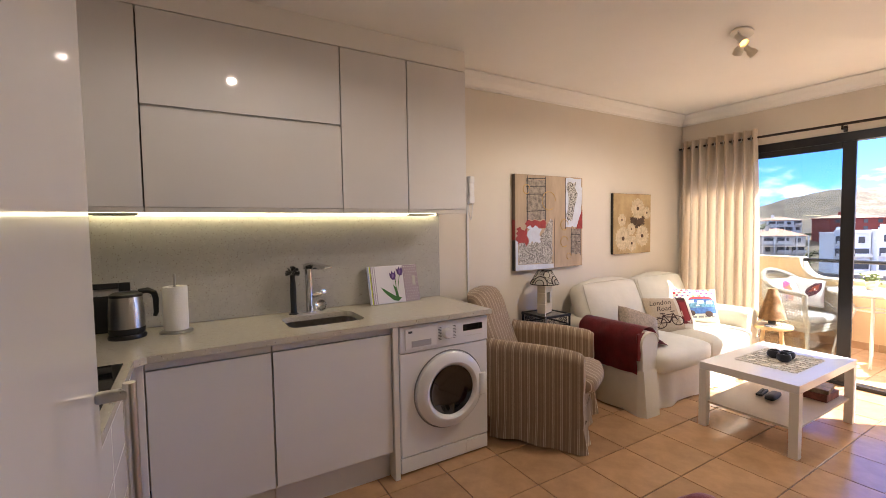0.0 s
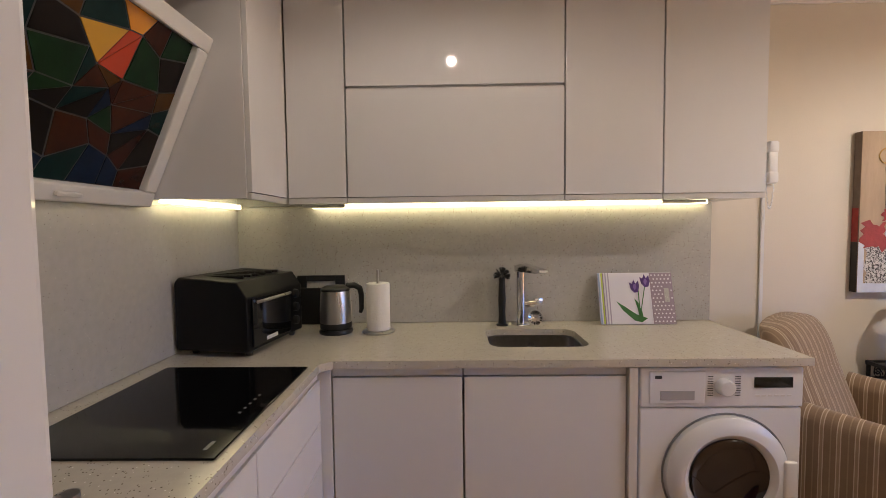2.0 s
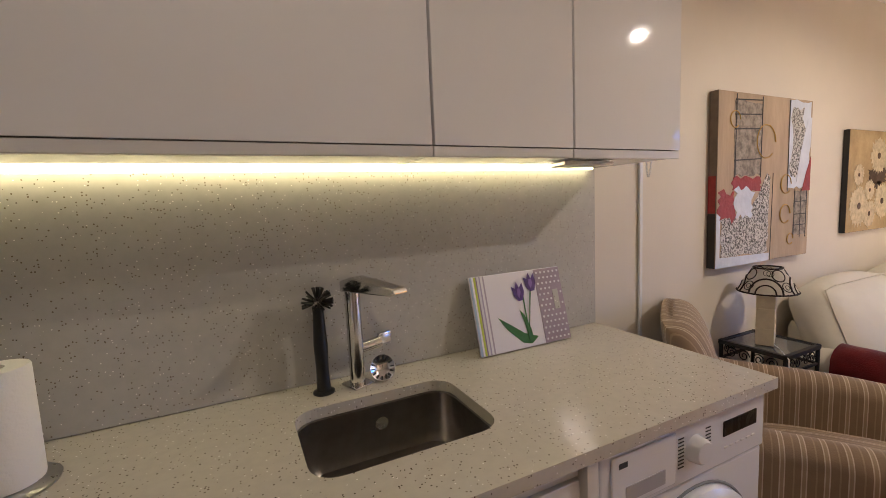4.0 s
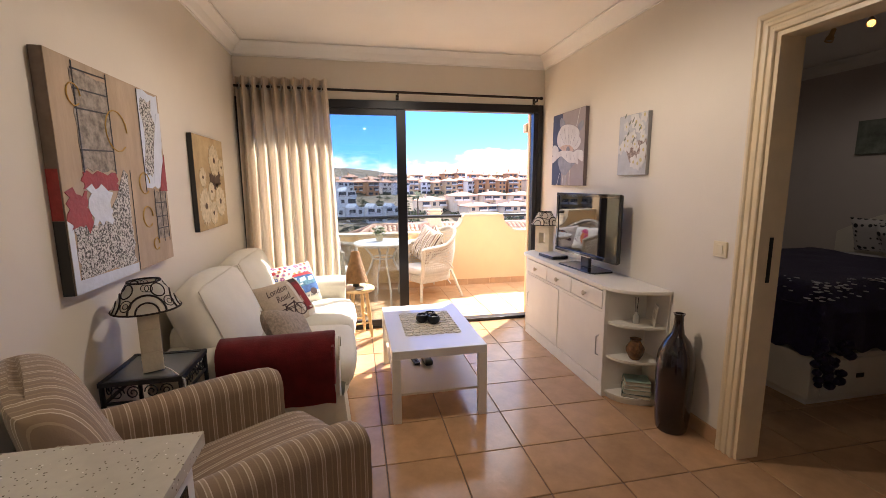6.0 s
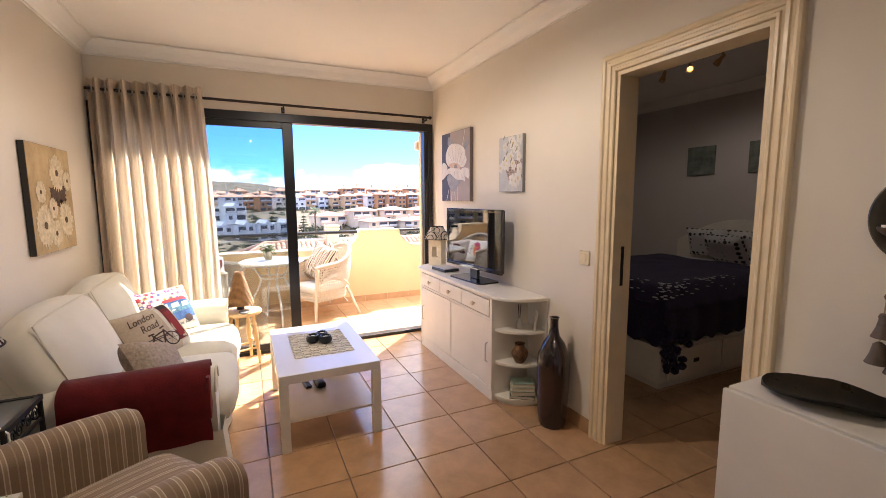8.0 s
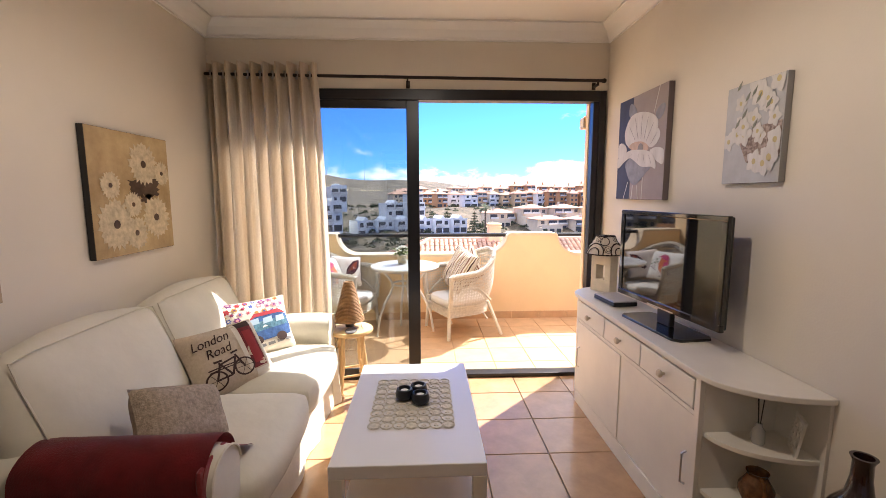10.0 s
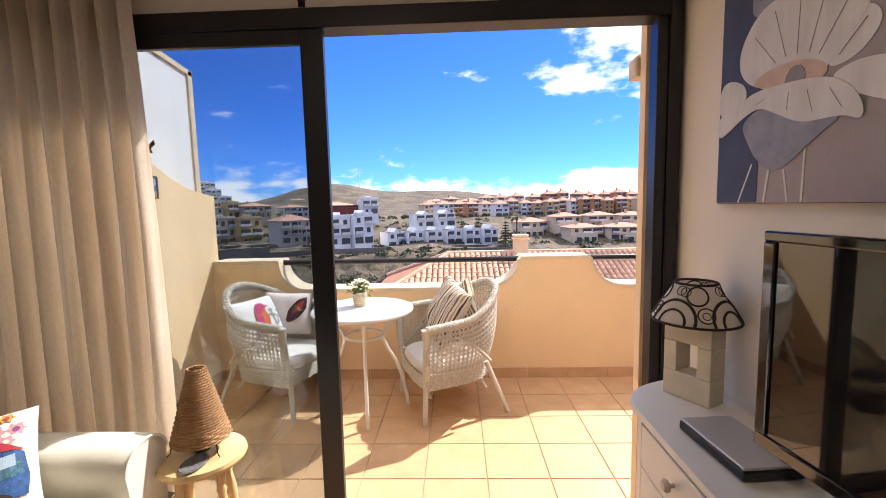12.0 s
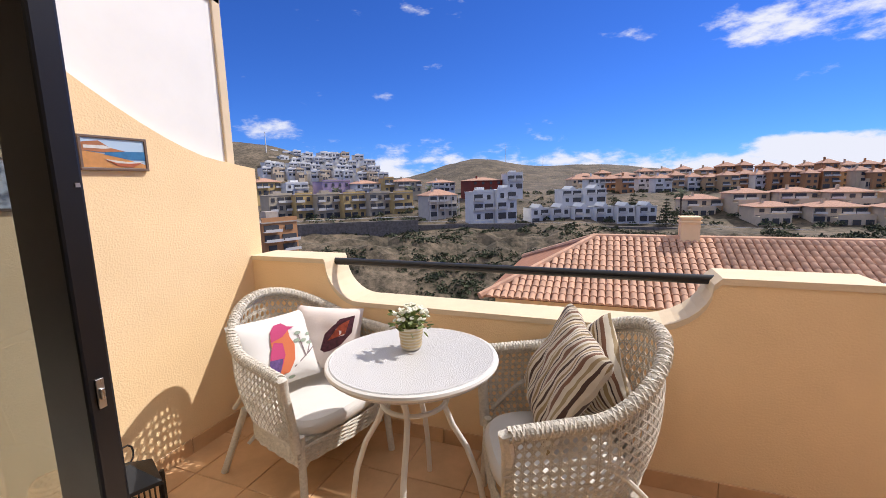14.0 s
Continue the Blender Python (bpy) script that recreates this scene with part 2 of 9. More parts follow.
def cornice(name, pts, label):
    """A coved moulding swept round inner corners; pts are along the wall tops, the room on the left."""
    prof = [(0.0, -0.105), (0.012, -0.105), (0.012, -0.095), (0.025, -0.085), (0.05, -0.045), (0.085, -0.02), (0.095, -0.012), (0.105, -0.012), (0.105, 0.0)]
    bms = []
    for (ax, ay), (bx, by) in zip(pts, pts[1:]):
        d = Vector((bx - ax, by - ay, 0))
        ln = d.length
        d.normalize()
        nrm = Vector((-d.y, d.x, 0))
        bm = bmesh.new()
        rows = []
        for s, end in ((0, 1), (ln, -1)):
            rows.append([bm.verts.new(Vector((ax, ay, ZC - 0.002)) + d * (s + end * o) + nrm * (o + 0.001) + Vector((0, 0, h))) for o, h in prof])
        for i in range(len(prof) - 1):
            bm.faces.new((rows[0][i], rows[1][i], rows[1][i + 1], rows[0][i + 1]))
        bmesh.ops.recalc_face_normals(bm, faces=bm.faces[:])
        bms.append(bm)
    structure(name, bm_join(*bms), M_ceil, label, "cornice")


cornice("cornice", [(1.75, 0), (XE, 0), (XE, YN), (3.06, YN)], "white coved plaster cornice under the ceiling")
cornice("cornice_bedroom", [(2.0, -3.0), (6.3, -3.0), (6.3, -T)], "white coved plaster cornice in the bedroom")
structure("baseboard", bm_join(bm_box(DX1 + 0.1, 0, 0, XE, 0.012, 0.09, 0.003, 1), bm_box(1.75, 0, 0, DX0 - 0.1, 0.012, 0.09, 0.003, 1), bm_box(3.06, YN - 0.012, 0, XE, YN, 0.09, 0.003, 1)), M_tile, "terracotta tile skirting along the walls", "baseboard")

# bedroom door casing: stepped cream architrave round the opening
trim = tagged(new("door_casing"), "cream painted stepped wooden door casing", "door casing", "", "structure")
CAS = [(0.001, 0.0), (0.001, 0.012), (0.005, 0.017), (0.016, 0.018), (0.020, 0.012), (0.031, 0.012), (0.035, 0.019), (0.049, 0.021), (0.054, 0.015), (0.065, 0.015), (0.070, 0.023), (0.080, 0.026), (0.090, 0.024), (0.095, 0.017), (0.095, 0.0)]
for k, (p, q) in enumerate((((DX0, 0.0), (DX0, DZ)), ((DX0, DZ), (DX1, DZ)), ((DX1, DZ), (DX1, 0.0)))):
    cm = bmesh.new()
    ends = []
    for (x, z), low in ((p, k == 0), (q, k == 2)):
        sx = -1 if x == DX0 else 1
        ends.append([cm.verts.new((x + sx * o, h, z + (0 if low else o))) for o, h in CAS])
    for i in range(len(CAS) - 1):
        cm.faces.new((ends[0][i], ends[0][i + 1], ends[1][i + 1], ends[1][i]))
    bmesh.ops.recalc_face_normals(cm, faces=cm.faces[:])
    part("architrave", cm, M_cream, trim)
part("jamb", bm_join(bm_box(DX0 - 0.001, -T - 0.01, 0, DX0 + 0.02, 0.004, DZ), bm_box(DX1 - 0.02, -T - 0.01, 0, DX1 + 0.001, 0.004, DZ), bm_box(DX0 + 0.02, -T - 0.01, DZ - 0.02, DX1 - 0.02, 0.004, DZ)), M_cream, trim)
part("door_latch", bm_box(DX1 - 0.023, -0.075, 0.93, DX1 - 0.019, -0.055, 1.15), M_black, trim, "dark metal pull in the door edge")

# ---- sliding balcony doors ----
win = tagged(new("window_1"), "black aluminium sliding balcony doors standing half open", "window", "", "structure")
FX0, FX1, FZ = XE - 0.01, XE + 0.09, 2.164
part("window_frame", bm_join(bm_box(FX0, 0.012, 0.0, FX1, 0.060, FZ, 0.004), bm_box(FX0 + 0.012, 0.060, 0.0, FX1 - 0.02, 0.102, FZ - 0.02, 0.003), bm_box(FX0, YN - 0.06, 0.0, FX1, YN - 0.003, FZ, 0.004), bm_box(FX0, 0.060, FZ - 0.075, FX1, YN - 0.06, FZ, 0.004)), M_black, win)
part("window_sill", bm_box(FX0, 0.102, 0.0, FX1, YN - 0.06, 0.03, 0.004), M_black, win)
def sash(x, y0, y1, z0=0.032, z1=FZ - 0.077, w=0.09, wh=0.055):
    s = part("sash", bm_join(bm_box(x, y0, z0, x + 0.031, y0 + w, z1, 0.004), bm_box(x, y1 - w, z0, x + 0.031, y1, z1, 0.004), bm_box(x, y0 + w, z0, x + 0.031, y1 - w, z0 + wh, 0.004), bm_box(x, y0 + w, z1 - wh, x + 0.031, y1 - w, z1, 0.004)), M_black, win)
    g = part("pane", bm_box(x + 0.012, y0 + w - 0.004, z0 + wh - 0.004, x + 0.018, y1 - w + 0.004, z1 - wh + 0.004), M_glass, s)
    g.visible_shadow = False
    return s
sl_ = sash(XE - 0.008, 1.378, YN - 0.062)
part("latch", bm_join(bm_box(XE + 0.002, 1.3755, 1.135, XE + 0.011, 1.3775, 1.172, 0.0008), bm_box(XE + 0.004, 1.372, 1.147, XE + 0.009, 1.3755, 1.16, 0.001)), M_steel, sl_, "small steel latch")
part("screw", bm_box(XE + 0.013, 1.3765, 1.40, XE + 0.018, 1.3778, 1.405), M_steel, sl_)

# ---- balcony ----
ZB = -0.05
BX, BXO = 7.965, 8.185
structure("balcony_floor", bm_box(XE + 0.06, -2.0, -0.2, BXO, 3.1, ZB - 0.006), mat("balcony_grout", (0.58, 0.39, 0.24), 0.9, vary=0.2, scale=12), "pale grouted balcony floor", "floor")


def quarter(a, b, n=8, hollow=True):
    """A quarter round from a to b: level at b, steep at a."""
    pts = []
    for i in range(n + 1):
        t = math.pi / 2 * i / n
        pts.append((a[0] + (b[0] - a[0]) * (1 - math.cos(t)), a[1] + (b[1] - a[1]) * math.sin(t)))
    return pts


ZT, ZD = 0.966, 0.722
# parapet outline in (y, z): pillar, dip, hump, dip
top = [(2.92, ZT), (2.40, ZT), (2.37, ZT)] + quarter((2.36, ZT - 0.02), (2.14, ZD), 8) + [(0.68, ZD)]
hump = [(0.68 - 0.30 * math.sin(math.pi / 2 * i / 8), ZD + (ZT - 0.03 - ZD) * (1 - math.cos(math.pi / 2 * i / 8))) for i in range(1, 9)]
top += hump + [(0.35, ZT), (-0.19, ZT)]
top += [(-0.22 - 0.27 * (1 - math.cos(math.pi / 2 * i / 8)), (ZT - 0.02) + (ZD - ZT + 0.02) * math.sin(math.pi / 2 * i / 8)) for i in range(9)]
top += [(-2.0, ZD)]
wall_outline = [(-2.0, -0.2), (2.92, -0.2)] + top
structure("parapet", bm_prism(wall_outline, "x", BX, BXO), M_render, "yellow rendered balcony parapet with curved dips", "parapet")
M_cap = mat("cream_coping", (0.74, 0.60, 0.42), 0.85, vary=0.08, scale=6, bump=0.25, bscale=90)
cb = bmesh.new()
ring = [(BX - 0.006, BXO + 0.006)]
lo = [[cb.verts.new((x, y, z + dz)) for x, dz in ((BX - 0.005, -0.022), (BX - 0.005, 0.006), (BXO + 0.005, 0.006), (BXO + 0.005, -0.022))] for y, z in top]
for a, b in zip(lo, lo[1:]):
    for i in range(3):
        cb.faces.new((a[i], b[i], b[i + 1], a[i + 1]))
bmesh.ops.recalc_face_normals(cb, faces=cb.faces[:])
structure("coping", cb, M_cap, "cream painted coping along the parapet top", "coping")
rail = tagged(new("balcony_rail"), "black round metal rail across the parapet dips", "rail", "", "structure")
part("rail", bm_tube([(8.075, 0.32, 0.94), (8.075, 2.40, 0.94)], 0.022, 12), M_black, rail, "", True)
part("rail", bm_tube([(8.075, -0.17, 0.94), (8.075, -2.0, 0.94)], 0.022, 12), M_black, rail, "", True)
# side wall with its sweeping top, and the neighbour's white screen above it
sw = [(6.28, -0.2), (8.055, -0.2), (8.055, 1.517)] + [(7.80 - 1.1 * (i / 10), 1.555 + 0.62 * (i / 10) ** 1.45) for i in range(11)] + [(6.28, 2.30)]
structure("balcony_side_wall", bm_prism(sw, "y", 2.92, 3.12), M_render, "yellow rendered balcony side wall with a sweeping top", "wall")
scr = tagged(new("privacy_screen"), "white framed panel screen above the side wall", "screen", "", "structure")
M_screen = mat("white_panel", (0.80, 0.80, 0.78), 0.6, vary=0.05, scale=3)
part("panel", bm_prism([(6.28, 1.7), (7.88, 1.5), (7.88, 2.46), (6.28, 2.66)], "y", 2.96, 2.98), M_screen, scr)
part("screen_frame", bm_join(bm_box(7.87, 2.945, 1.50, 7.925, 2.995, 2.49, 0.004), bm_prism([(6.28, 2.64), (7.925, 2.45), (7.925, 2.49), (6.28, 2.68)], "y", 2.945, 2.995)), M_cap, scr)
# house wall round the doors, outside
structure("outer_wall", bm_join(bm_box(XE + 0.16, -2.0, -0.2, XE + 0.215, 0.076, 3.2), bm_box(XE + 0.16, 2.86, -0.2, XE + 0.215, 2.92, 3.2), bm_box(XE + 0.16, 0.076, 2.14, XE + 0.215, 2.86, 3.2)), M_render, "yellow rendered outer wall round the balcony doors", "wall")
structure("balcony_end_wall", bm_box(XE + 0.215, -2.2, -0.2, BXO, -2.0, 3.0), M_render, "yellow rendered wall at the balcony end", "wall")


def node_mat(name, rough=0.5, metal=0.0, **kw):
    m = bpy.data.materials.new(name)
    m.use_nodes = True
    p = m.node_tree.nodes["Principled BSDF"]
    p.inputs["Roughness"].default_value = rough
    p.inputs["Metallic"].default_value = metal
    MATS[name] = m
    return m, m.node_tree.nodes, m.node_tree.links, p


def ramp(n, l, src, stops, interp='LINEAR'):
    r = n.new("ShaderNodeValToRGB")
    r.color_ramp.interpolation = interp
    while len(r.color_ramp.elements) < len(stops):
        r.color_ramp.elements.new(0.5)
    for e, (pos, c) in zip(r.color_ramp.elements, stops):
        e.position, e.color = pos, (*c, 1)
    l.new(src, r.inputs["Fac"])
    return r.outputs[0]


def quartz(name, base, rough):
    m, n, l, p = node_mat(name, rough)
    tc = n.new("ShaderNodeTexCoord")
    v = n.new("ShaderNodeTexVoronoi")
    v.inputs["Scale"].default_value = 150
    l.new(tc.outputs["Object"], v.inputs["Vector"])
    nz = n.new("ShaderNodeTexNoise")
    nz.inputs["Scale"].default_value = 40
    nz.inputs["Detail"].default_value = 5
    l.new(tc.outputs["Object"], nz.inputs["Vector"])
    ground = ramp(n, l, nz.outputs["Fac"], [(0.35, tuple(c * 0.94 for c in base)), (0.65, base)])
    sep = n.new("ShaderNodeSeparateColor")
    l.new(v.outputs["Color"], sep.inputs[0])
    dot = n.new("ShaderNodeMath")
    dot.operation = 'LESS_THAN'
    dot.inputs[1].default_value = 0.27
    l.new(v.outputs["Distance"], dot.inputs[0])
    pick = n.new("ShaderNodeMath")
    pick.operation = 'LESS_THAN'
    pick.inputs[1].default_value = 0.26
    l.new(sep.outputs[0], pick.inputs[0])
    mul = n.new("ShaderNodeMath")
    mul.operation = 'MULTIPLY'
    l.new(dot.outputs[0], mul.inputs[0])
    l.new(pick.outputs[0], mul.inputs[1])
    fleck = ramp(n, l, sep.outputs[1], [(0.0, (0.10, 0.075, 0.055)), (0.55, (0.2, 0.16, 0.12)), (0.8, (0.85, 0.83, 0.78))], 'CONSTANT')
    mix = n.new("ShaderNodeMix")
    mix.data_type = 'RGBA'
    l.new(mul.outputs[0], mix.inputs["Factor"])
    l.new(ground, mix.inputs["A"])
    l.new(fleck, mix.inputs["B"])
    l.new(mix.outputs["Result"], p.inputs["Base Color"])
    return m


M_quartz = quartz("quartz_worktop", (0.58, 0.545, 0.47), 0.14)
M_splash = quartz("quartz_splashback", (0.50, 0.485, 0.45), 0.2)
M_gap = mat("shadow_gap_profile", (0.66, 0.645, 0.62), 0.35)
M_led = mat("led_strip_diffuser", (1, 0.9, 0.5), 0.5, emit=2.4, ecol=(1.0, 0.88, 0.50))
M_mach = mat("white_enamel", (0.79, 0.79, 0.80), 0.22, vary=0.02, scale=3)
M_dark = mat("dark_glass", (0.006, 0.006, 0.007), 0.04, coat=0.5)
M_rubber = mat("grey_rubber", (0.04, 0.04, 0.042), 0.6)

# ---- kitchen ----
worktop = thing("worktop", "pale speckled quartz L-shaped kitchen worktop", "worktop")
SX0, SX1, SY0, SY1, RC = 1.845, 2.265, 2.37, 2.68, 0.06
zt0, zt1 = 0.872, 0.902
pieces = [bm_box(XW, 2.2, zt0, SX0, YN, zt1), bm_box(SX1, 2.2, zt0, 3.025, YN, zt1), bm_box(SX0, 2.2, zt0, SX1, SY0, zt1), bm_box(SX0, SY1, zt0, SX1, YN, zt1), bm_box(XW, 1.11, zt0, 1.195, 2.2, zt1)]
for cx, cy, ax, ay in ((SX0, SY0, 1, 1), (SX1, SY0, -1, 1), (SX0, SY1, 1, -1), (SX1, SY1, -1, -1)):
    arc = [(cx + ax * RC * (1 - math.cos(t)), cy + ay * RC * (1 - math.sin(t))) for t in [math.pi / 2 * i / 6 for i in range(7)]]
    pieces.append(bm_prism([(cx, cy)] + arc, "z", zt0, zt1))
# small chamfer where the two runs meet
pieces.append(bm_prism([(1.195, 2.2), (1.235, 2.2), (1.195, 2.16)], "z", zt0, zt1))
part("slab", bm_join(*(pieces[:4] + pieces[5:-1])), M_quartz, worktop)
part("hob_slab", bm_join(pieces[4], pieces[-1]), M_quartz, worktop)
sb = thing("splashback", "grey speckled quartz splashback behind the worktop", "splashback")
part("panel", bm_box(XW + 0.012, YN - 0.012, zt1 + 0.002, 3.022, YN - 0.001, 1.512, 0.001, 1), M_splash, sb)
part("panel", bm_box(XW + 0.001, 1.11, zt1 + 0.002, XW + 0.012, YN - 0.001, 1.498, 0.001, 1), M_splash, sb)


def basin():
    """A rounded steel bowl with a wall and floor."""
    def ring(ins, z, rc):
        out = []
        for cx, cy, a0 in ((SX1 - ins - rc, SY1 - ins - rc, 0), (SX0 + ins + rc, SY1 - ins - rc, 90), (SX0 + ins + rc, SY0 + ins + rc, 180), (SX1 - ins - rc, SY0 + ins + rc, 270)):
            out += [(cx + rc * math.cos(radians(a0 + 15 * k)), cy + rc * math.sin(radians(a0 + 15 * k)), z) for k in range(7)]
        return out
    bm = bmesh.new()
    rows = [[bm.verts.new(c) for c in ring(i, z, r)] for i, z, r in ((-0.012, 0.8715, 0.07), (-0.002, 0.871, 0.06), (0.002, 0.868, 0.06), (0.006, 0.76, 0.06), (0.02, 0.735, 0.055), (0.05, 0.728, 0.04))]
    for a, b in zip(rows, rows[1:]):
        for k in range(len(a)):
            bm.faces.new((a[k], a[(k + 1) % len(a)], b[(k + 1) % len(a)], b[k]))
    bm.faces.new(rows[-1])
    bmesh.ops.recalc_face_normals(bm, faces=bm.faces[:])
    for f in bm.faces:
        f.normal_flip()
    return bm


sink = thing("kitchen_sink", "undermounted brushed steel rounded kitchen sink", "sink")
part("bowl", basin(), mat("dull_sink_steel", (0.30, 0.28, 0.26), 0.3, metal=1.0, vary=0.15, scale=30), sink, "", True)
part("drain", bm_lathe([(0.0, 0.7285), (0.04, 0.7285), (0.045, 0.731), (0.035, 0.733), (0, 0.733)], 24, 2.07, 2.53), M_chrome, sink, "", True)
part("overflow", bm_move(bm_lathe([(0.0, 0.0), (0.018, 0.0), (0.018, 0.003), (0.0, 0.004)], 20), pose(2.07, SY1 - 0.006, 0.82, 90, 0, 0)), M_chrome, sink, "", True)


def base_unit(label, x0, x1, z0=0.165, z1=0.866):
    u = thing("base_cabinet", label, "cabinet", (x0, 2.22, 0), 0, "kitchen base cabinets")
    w = x1 - x0
    part("body", bm_box(0, 0.024, 0.15, w, YN - 2.225, 0.70), M_whitep, u)
    part("door", bm_box(0.002, 0, z0, w - 0.002, 0.02, z1 - 0.035, 0.002), M_white, u)
    part("grip_profile", bm_box(0, 0.006, z1 - 0.03, w, 0.022, z1, 0.002), M_gap, u)
    part("toe_kick", bm_box(0, 0.06, 0, w, 0.075, 0.15), M_gap, u)
    return u


base_unit("white glossy handleless base cabinet beside the corner", 1.224, 1.724)
base_unit("white glossy handleless base cabinet under the sink", 1.728, 2.345)
fil = thing("filler_panel", "white filler panel at the cabinet corner", "panel")
part("panel", bm_box(1.158, 2.2145, 0, 1.221, 2.235, 0.868, 0.002), M_white, fil)
side = thing("end_panel", "white upright panel beside the washing machine", "panel")
part("panel", bm_box(2.349, 2.205, 0, 2.380, YN - 0.004, 0.868, 0.002), M_whitep, side)
dr = thing("drawer_unit", "white glossy handleless drawer cabinet under the hob", "cabinet", (1.18, 1.115, 0))
part("body", bm_box(-0.6, 0, 0.15, -0.022, 1.098, 0.868), M_whitep, dr)
for y0, y1 in ((0.002, 0.565), (0.569, 1.095)):
    for z0, z1 in ((0.17, 0.5), (0.504, 0.66), (0.664, 0.83)):
        part("drawer_front", bm_box(-0.02, y0, z0, 0, y1, z1, 0.002), M_white, dr)
part("grip_profile", bm_box(-0.02, 0, 0.835, -0.004, 1.08, 0.868, 0.002), M_gap, dr)
part("toe_kick", bm_box(-0.07, 0, 0, -0.055, 1.08, 0.15), M_gap, dr)


def wall_unit(label, x0, x1, doors):
    u = thing("wall_cabinet", label, "cabinet", (x0, 2.51, 1.515), 0, "kitchen wall cabinets")
    w = x1 - x0
    part("body", bm_box(0.001, 0.022, 0.0, w - 0.001, YN - 2.511, 0.95), M_white, u)
    part("light_pelmet", bm_box(0, 0.004, -0.003, w, 0.021, 0.021, 0.001, 1), M_gap, u)
    for z0, z1 in doors:
        part("door", bm_box(0.0015, 0, z0 - 1.515, w - 0.0015, 0.02, z1 - 1.515, 0.0018), M_white, u)
    return u


wall_unit("white glossy narrow wall cabinet in the corner", 0.968, 1.228, [(1.538, 2.462)])
wall_unit("white glossy wide wall cabinet with two lift-up doors", 1.232, 2.185, [(1.538, 2.008), (2.02, 2.462)])
wall_unit("white glossy tall wall cabinet", 2.189, 2.611, [(1.538, 2.462)])
wall_unit("white glossy tall wall cabinet at the run's end", 2.615, 3.055, [(1.538, 2.462)])
structure("bulkhead", bm_box(XW, 2.514, 2.467, 3.055, YN, ZC), M_ceil, "white boxed bulkhead over the wall cabinets", "bulkhead")
cu = thing("corner_cabinet", "white glossy corner wall cabinet beside the window", "cabinet")
part("body", bm_box(XW + 0.001, 2.17, 1.515, 0.945, YN - 0.015, 2.467, 0.001, 1), M_white, cu)
part("door", bm_box(0.946, 2.172, 1.538, 0.966, 2.507, 2.462, 0.002), M_white, cu)
part("light_pelmet", bm_box(0.946, 2.172, 1.512, 0.962, 2.507, 1.536, 0.002), M_gap, cu)
structure("bulkhead_hob", bm_join(bm_box(XW, 1.11, 2.25, 0.95, 2.17, ZC), bm_box(XW, 2.17, 2.468, 0.95, 2.514, ZC)), M_ceil, "white boxed bulkhead over the hob window", "bulkhead")
led = thing("led_strip", "glowing warm yellow strip light under the wall cabinets", "strip light")
part("diffuser", bm_box(0.98, YN - 0.045, 1.505, 2.98, YN - 0.033, 1.513), M_led, led)
part("diffuser", bm_box(XW + 0.04, 2.2, 1.505, XW + 0.052, 2.8, 1.513), M_led, led)
for x in (1.10, 2.75):
    v = thing("cabinet_downlight", "flat steel triangular light under the wall cabinet", "light", (x, 2.64, 1.514))
    part("housing", bm_prism([(-0.1, -0.05), (0.1, -0.05), (0.07, 0.05), (-0.07, 0.05)], "z", -0.014, -0.001, 0.003), M_steel, v)

# washing machine
wm = thing("washing_machine", "white front-loading washing machine under the worktop", "washing machine", (2.396, 2.225, 0))
wm.scale = (1.02, 1.0, 1.0)
part("body", bm_join(bm_box(0, 0.012, 0.012, 0.595, 0.58, 0.865, 0.008), bm_box(0.0, 0.0, 0.105, 0.595, 0.02, 0.705, 0.006)), M_mach, wm)
part("plinth", bm_box(0, 0.003, 0.012, 0.595, 0.02, 0.10, 0.004), M_mach, wm)
part("control_panel", bm_box(0, -0.006, 0.71, 0.595, 0.02, 0.862, 0.006), M_mach, wm)
for fx in (0.05, 0.54):
    part("foot", bm_lathe([(0.02, 0), (0.022, 0.005), (0.015, 0.014)], 12, fx, 0.05), M_rubber, wm)
dw = part("detergent_drawer", bm_box(0.03, -0.011, 0.725, 0.235, -0.004, 0.85, 0.004), M_mach, wm)
part("drawer_grip", bm_box(0.07, -0.0125, 0.74, 0.195, -0.0105, 0.775, 0.0005), mat("grey_recess", (0.42, 0.41, 0.42), 0.4), dw)
part("logo_mark", bm_box(0.05, -0.0122, 0.822, 0.075, -0.0108, 0.834), M_rubber, dw)
part("dial", bm_move(bm_lathe([(0.0, 0.03), (0.026, 0.028), (0.03, 0.024), (0.034, 0.0), (0, 0)], 28), pose(0.305, -0.006, 0.79, 90, 0, 0)), M_mach, wm, "", True)
for k in range(9):
    for sgn in (-1, 1):
        part("scale_mark", bm_box(0.305 + sgn * 0.05 - 0.010, -0.0075, 0.755 + k * 0.009, 0.305 + sgn * 0.05 + 0.010, -0.0062, 0.7575 + k * 0.009), M_rubber, wm)
part("display", bm_box(0.415, -0.0085, 0.785, 0.555, -0.005, 0.825, 0.001), M_dark, wm)
for k in range(6):
    part("button", bm_box(0.42 + k * 0.023, -0.009, 0.752, 0.435 + k * 0.023, -0.005, 0.757, 0.001), M_gap, wm)
DXC, DZC = 0.318, 0.45
door = part("door_ring", bm_move(bm_lathe([(0.145, 0.014), (0.15, 0.03), (0.17, 0.045), (0.20, 0.042), (0.225, 0.02), (0.228, 0.0), (0.145, 0.0)], 56, ring=True), pose(DXC, 0.0, DZC, 90, 0, 0)), M_mach, wm, "", True)
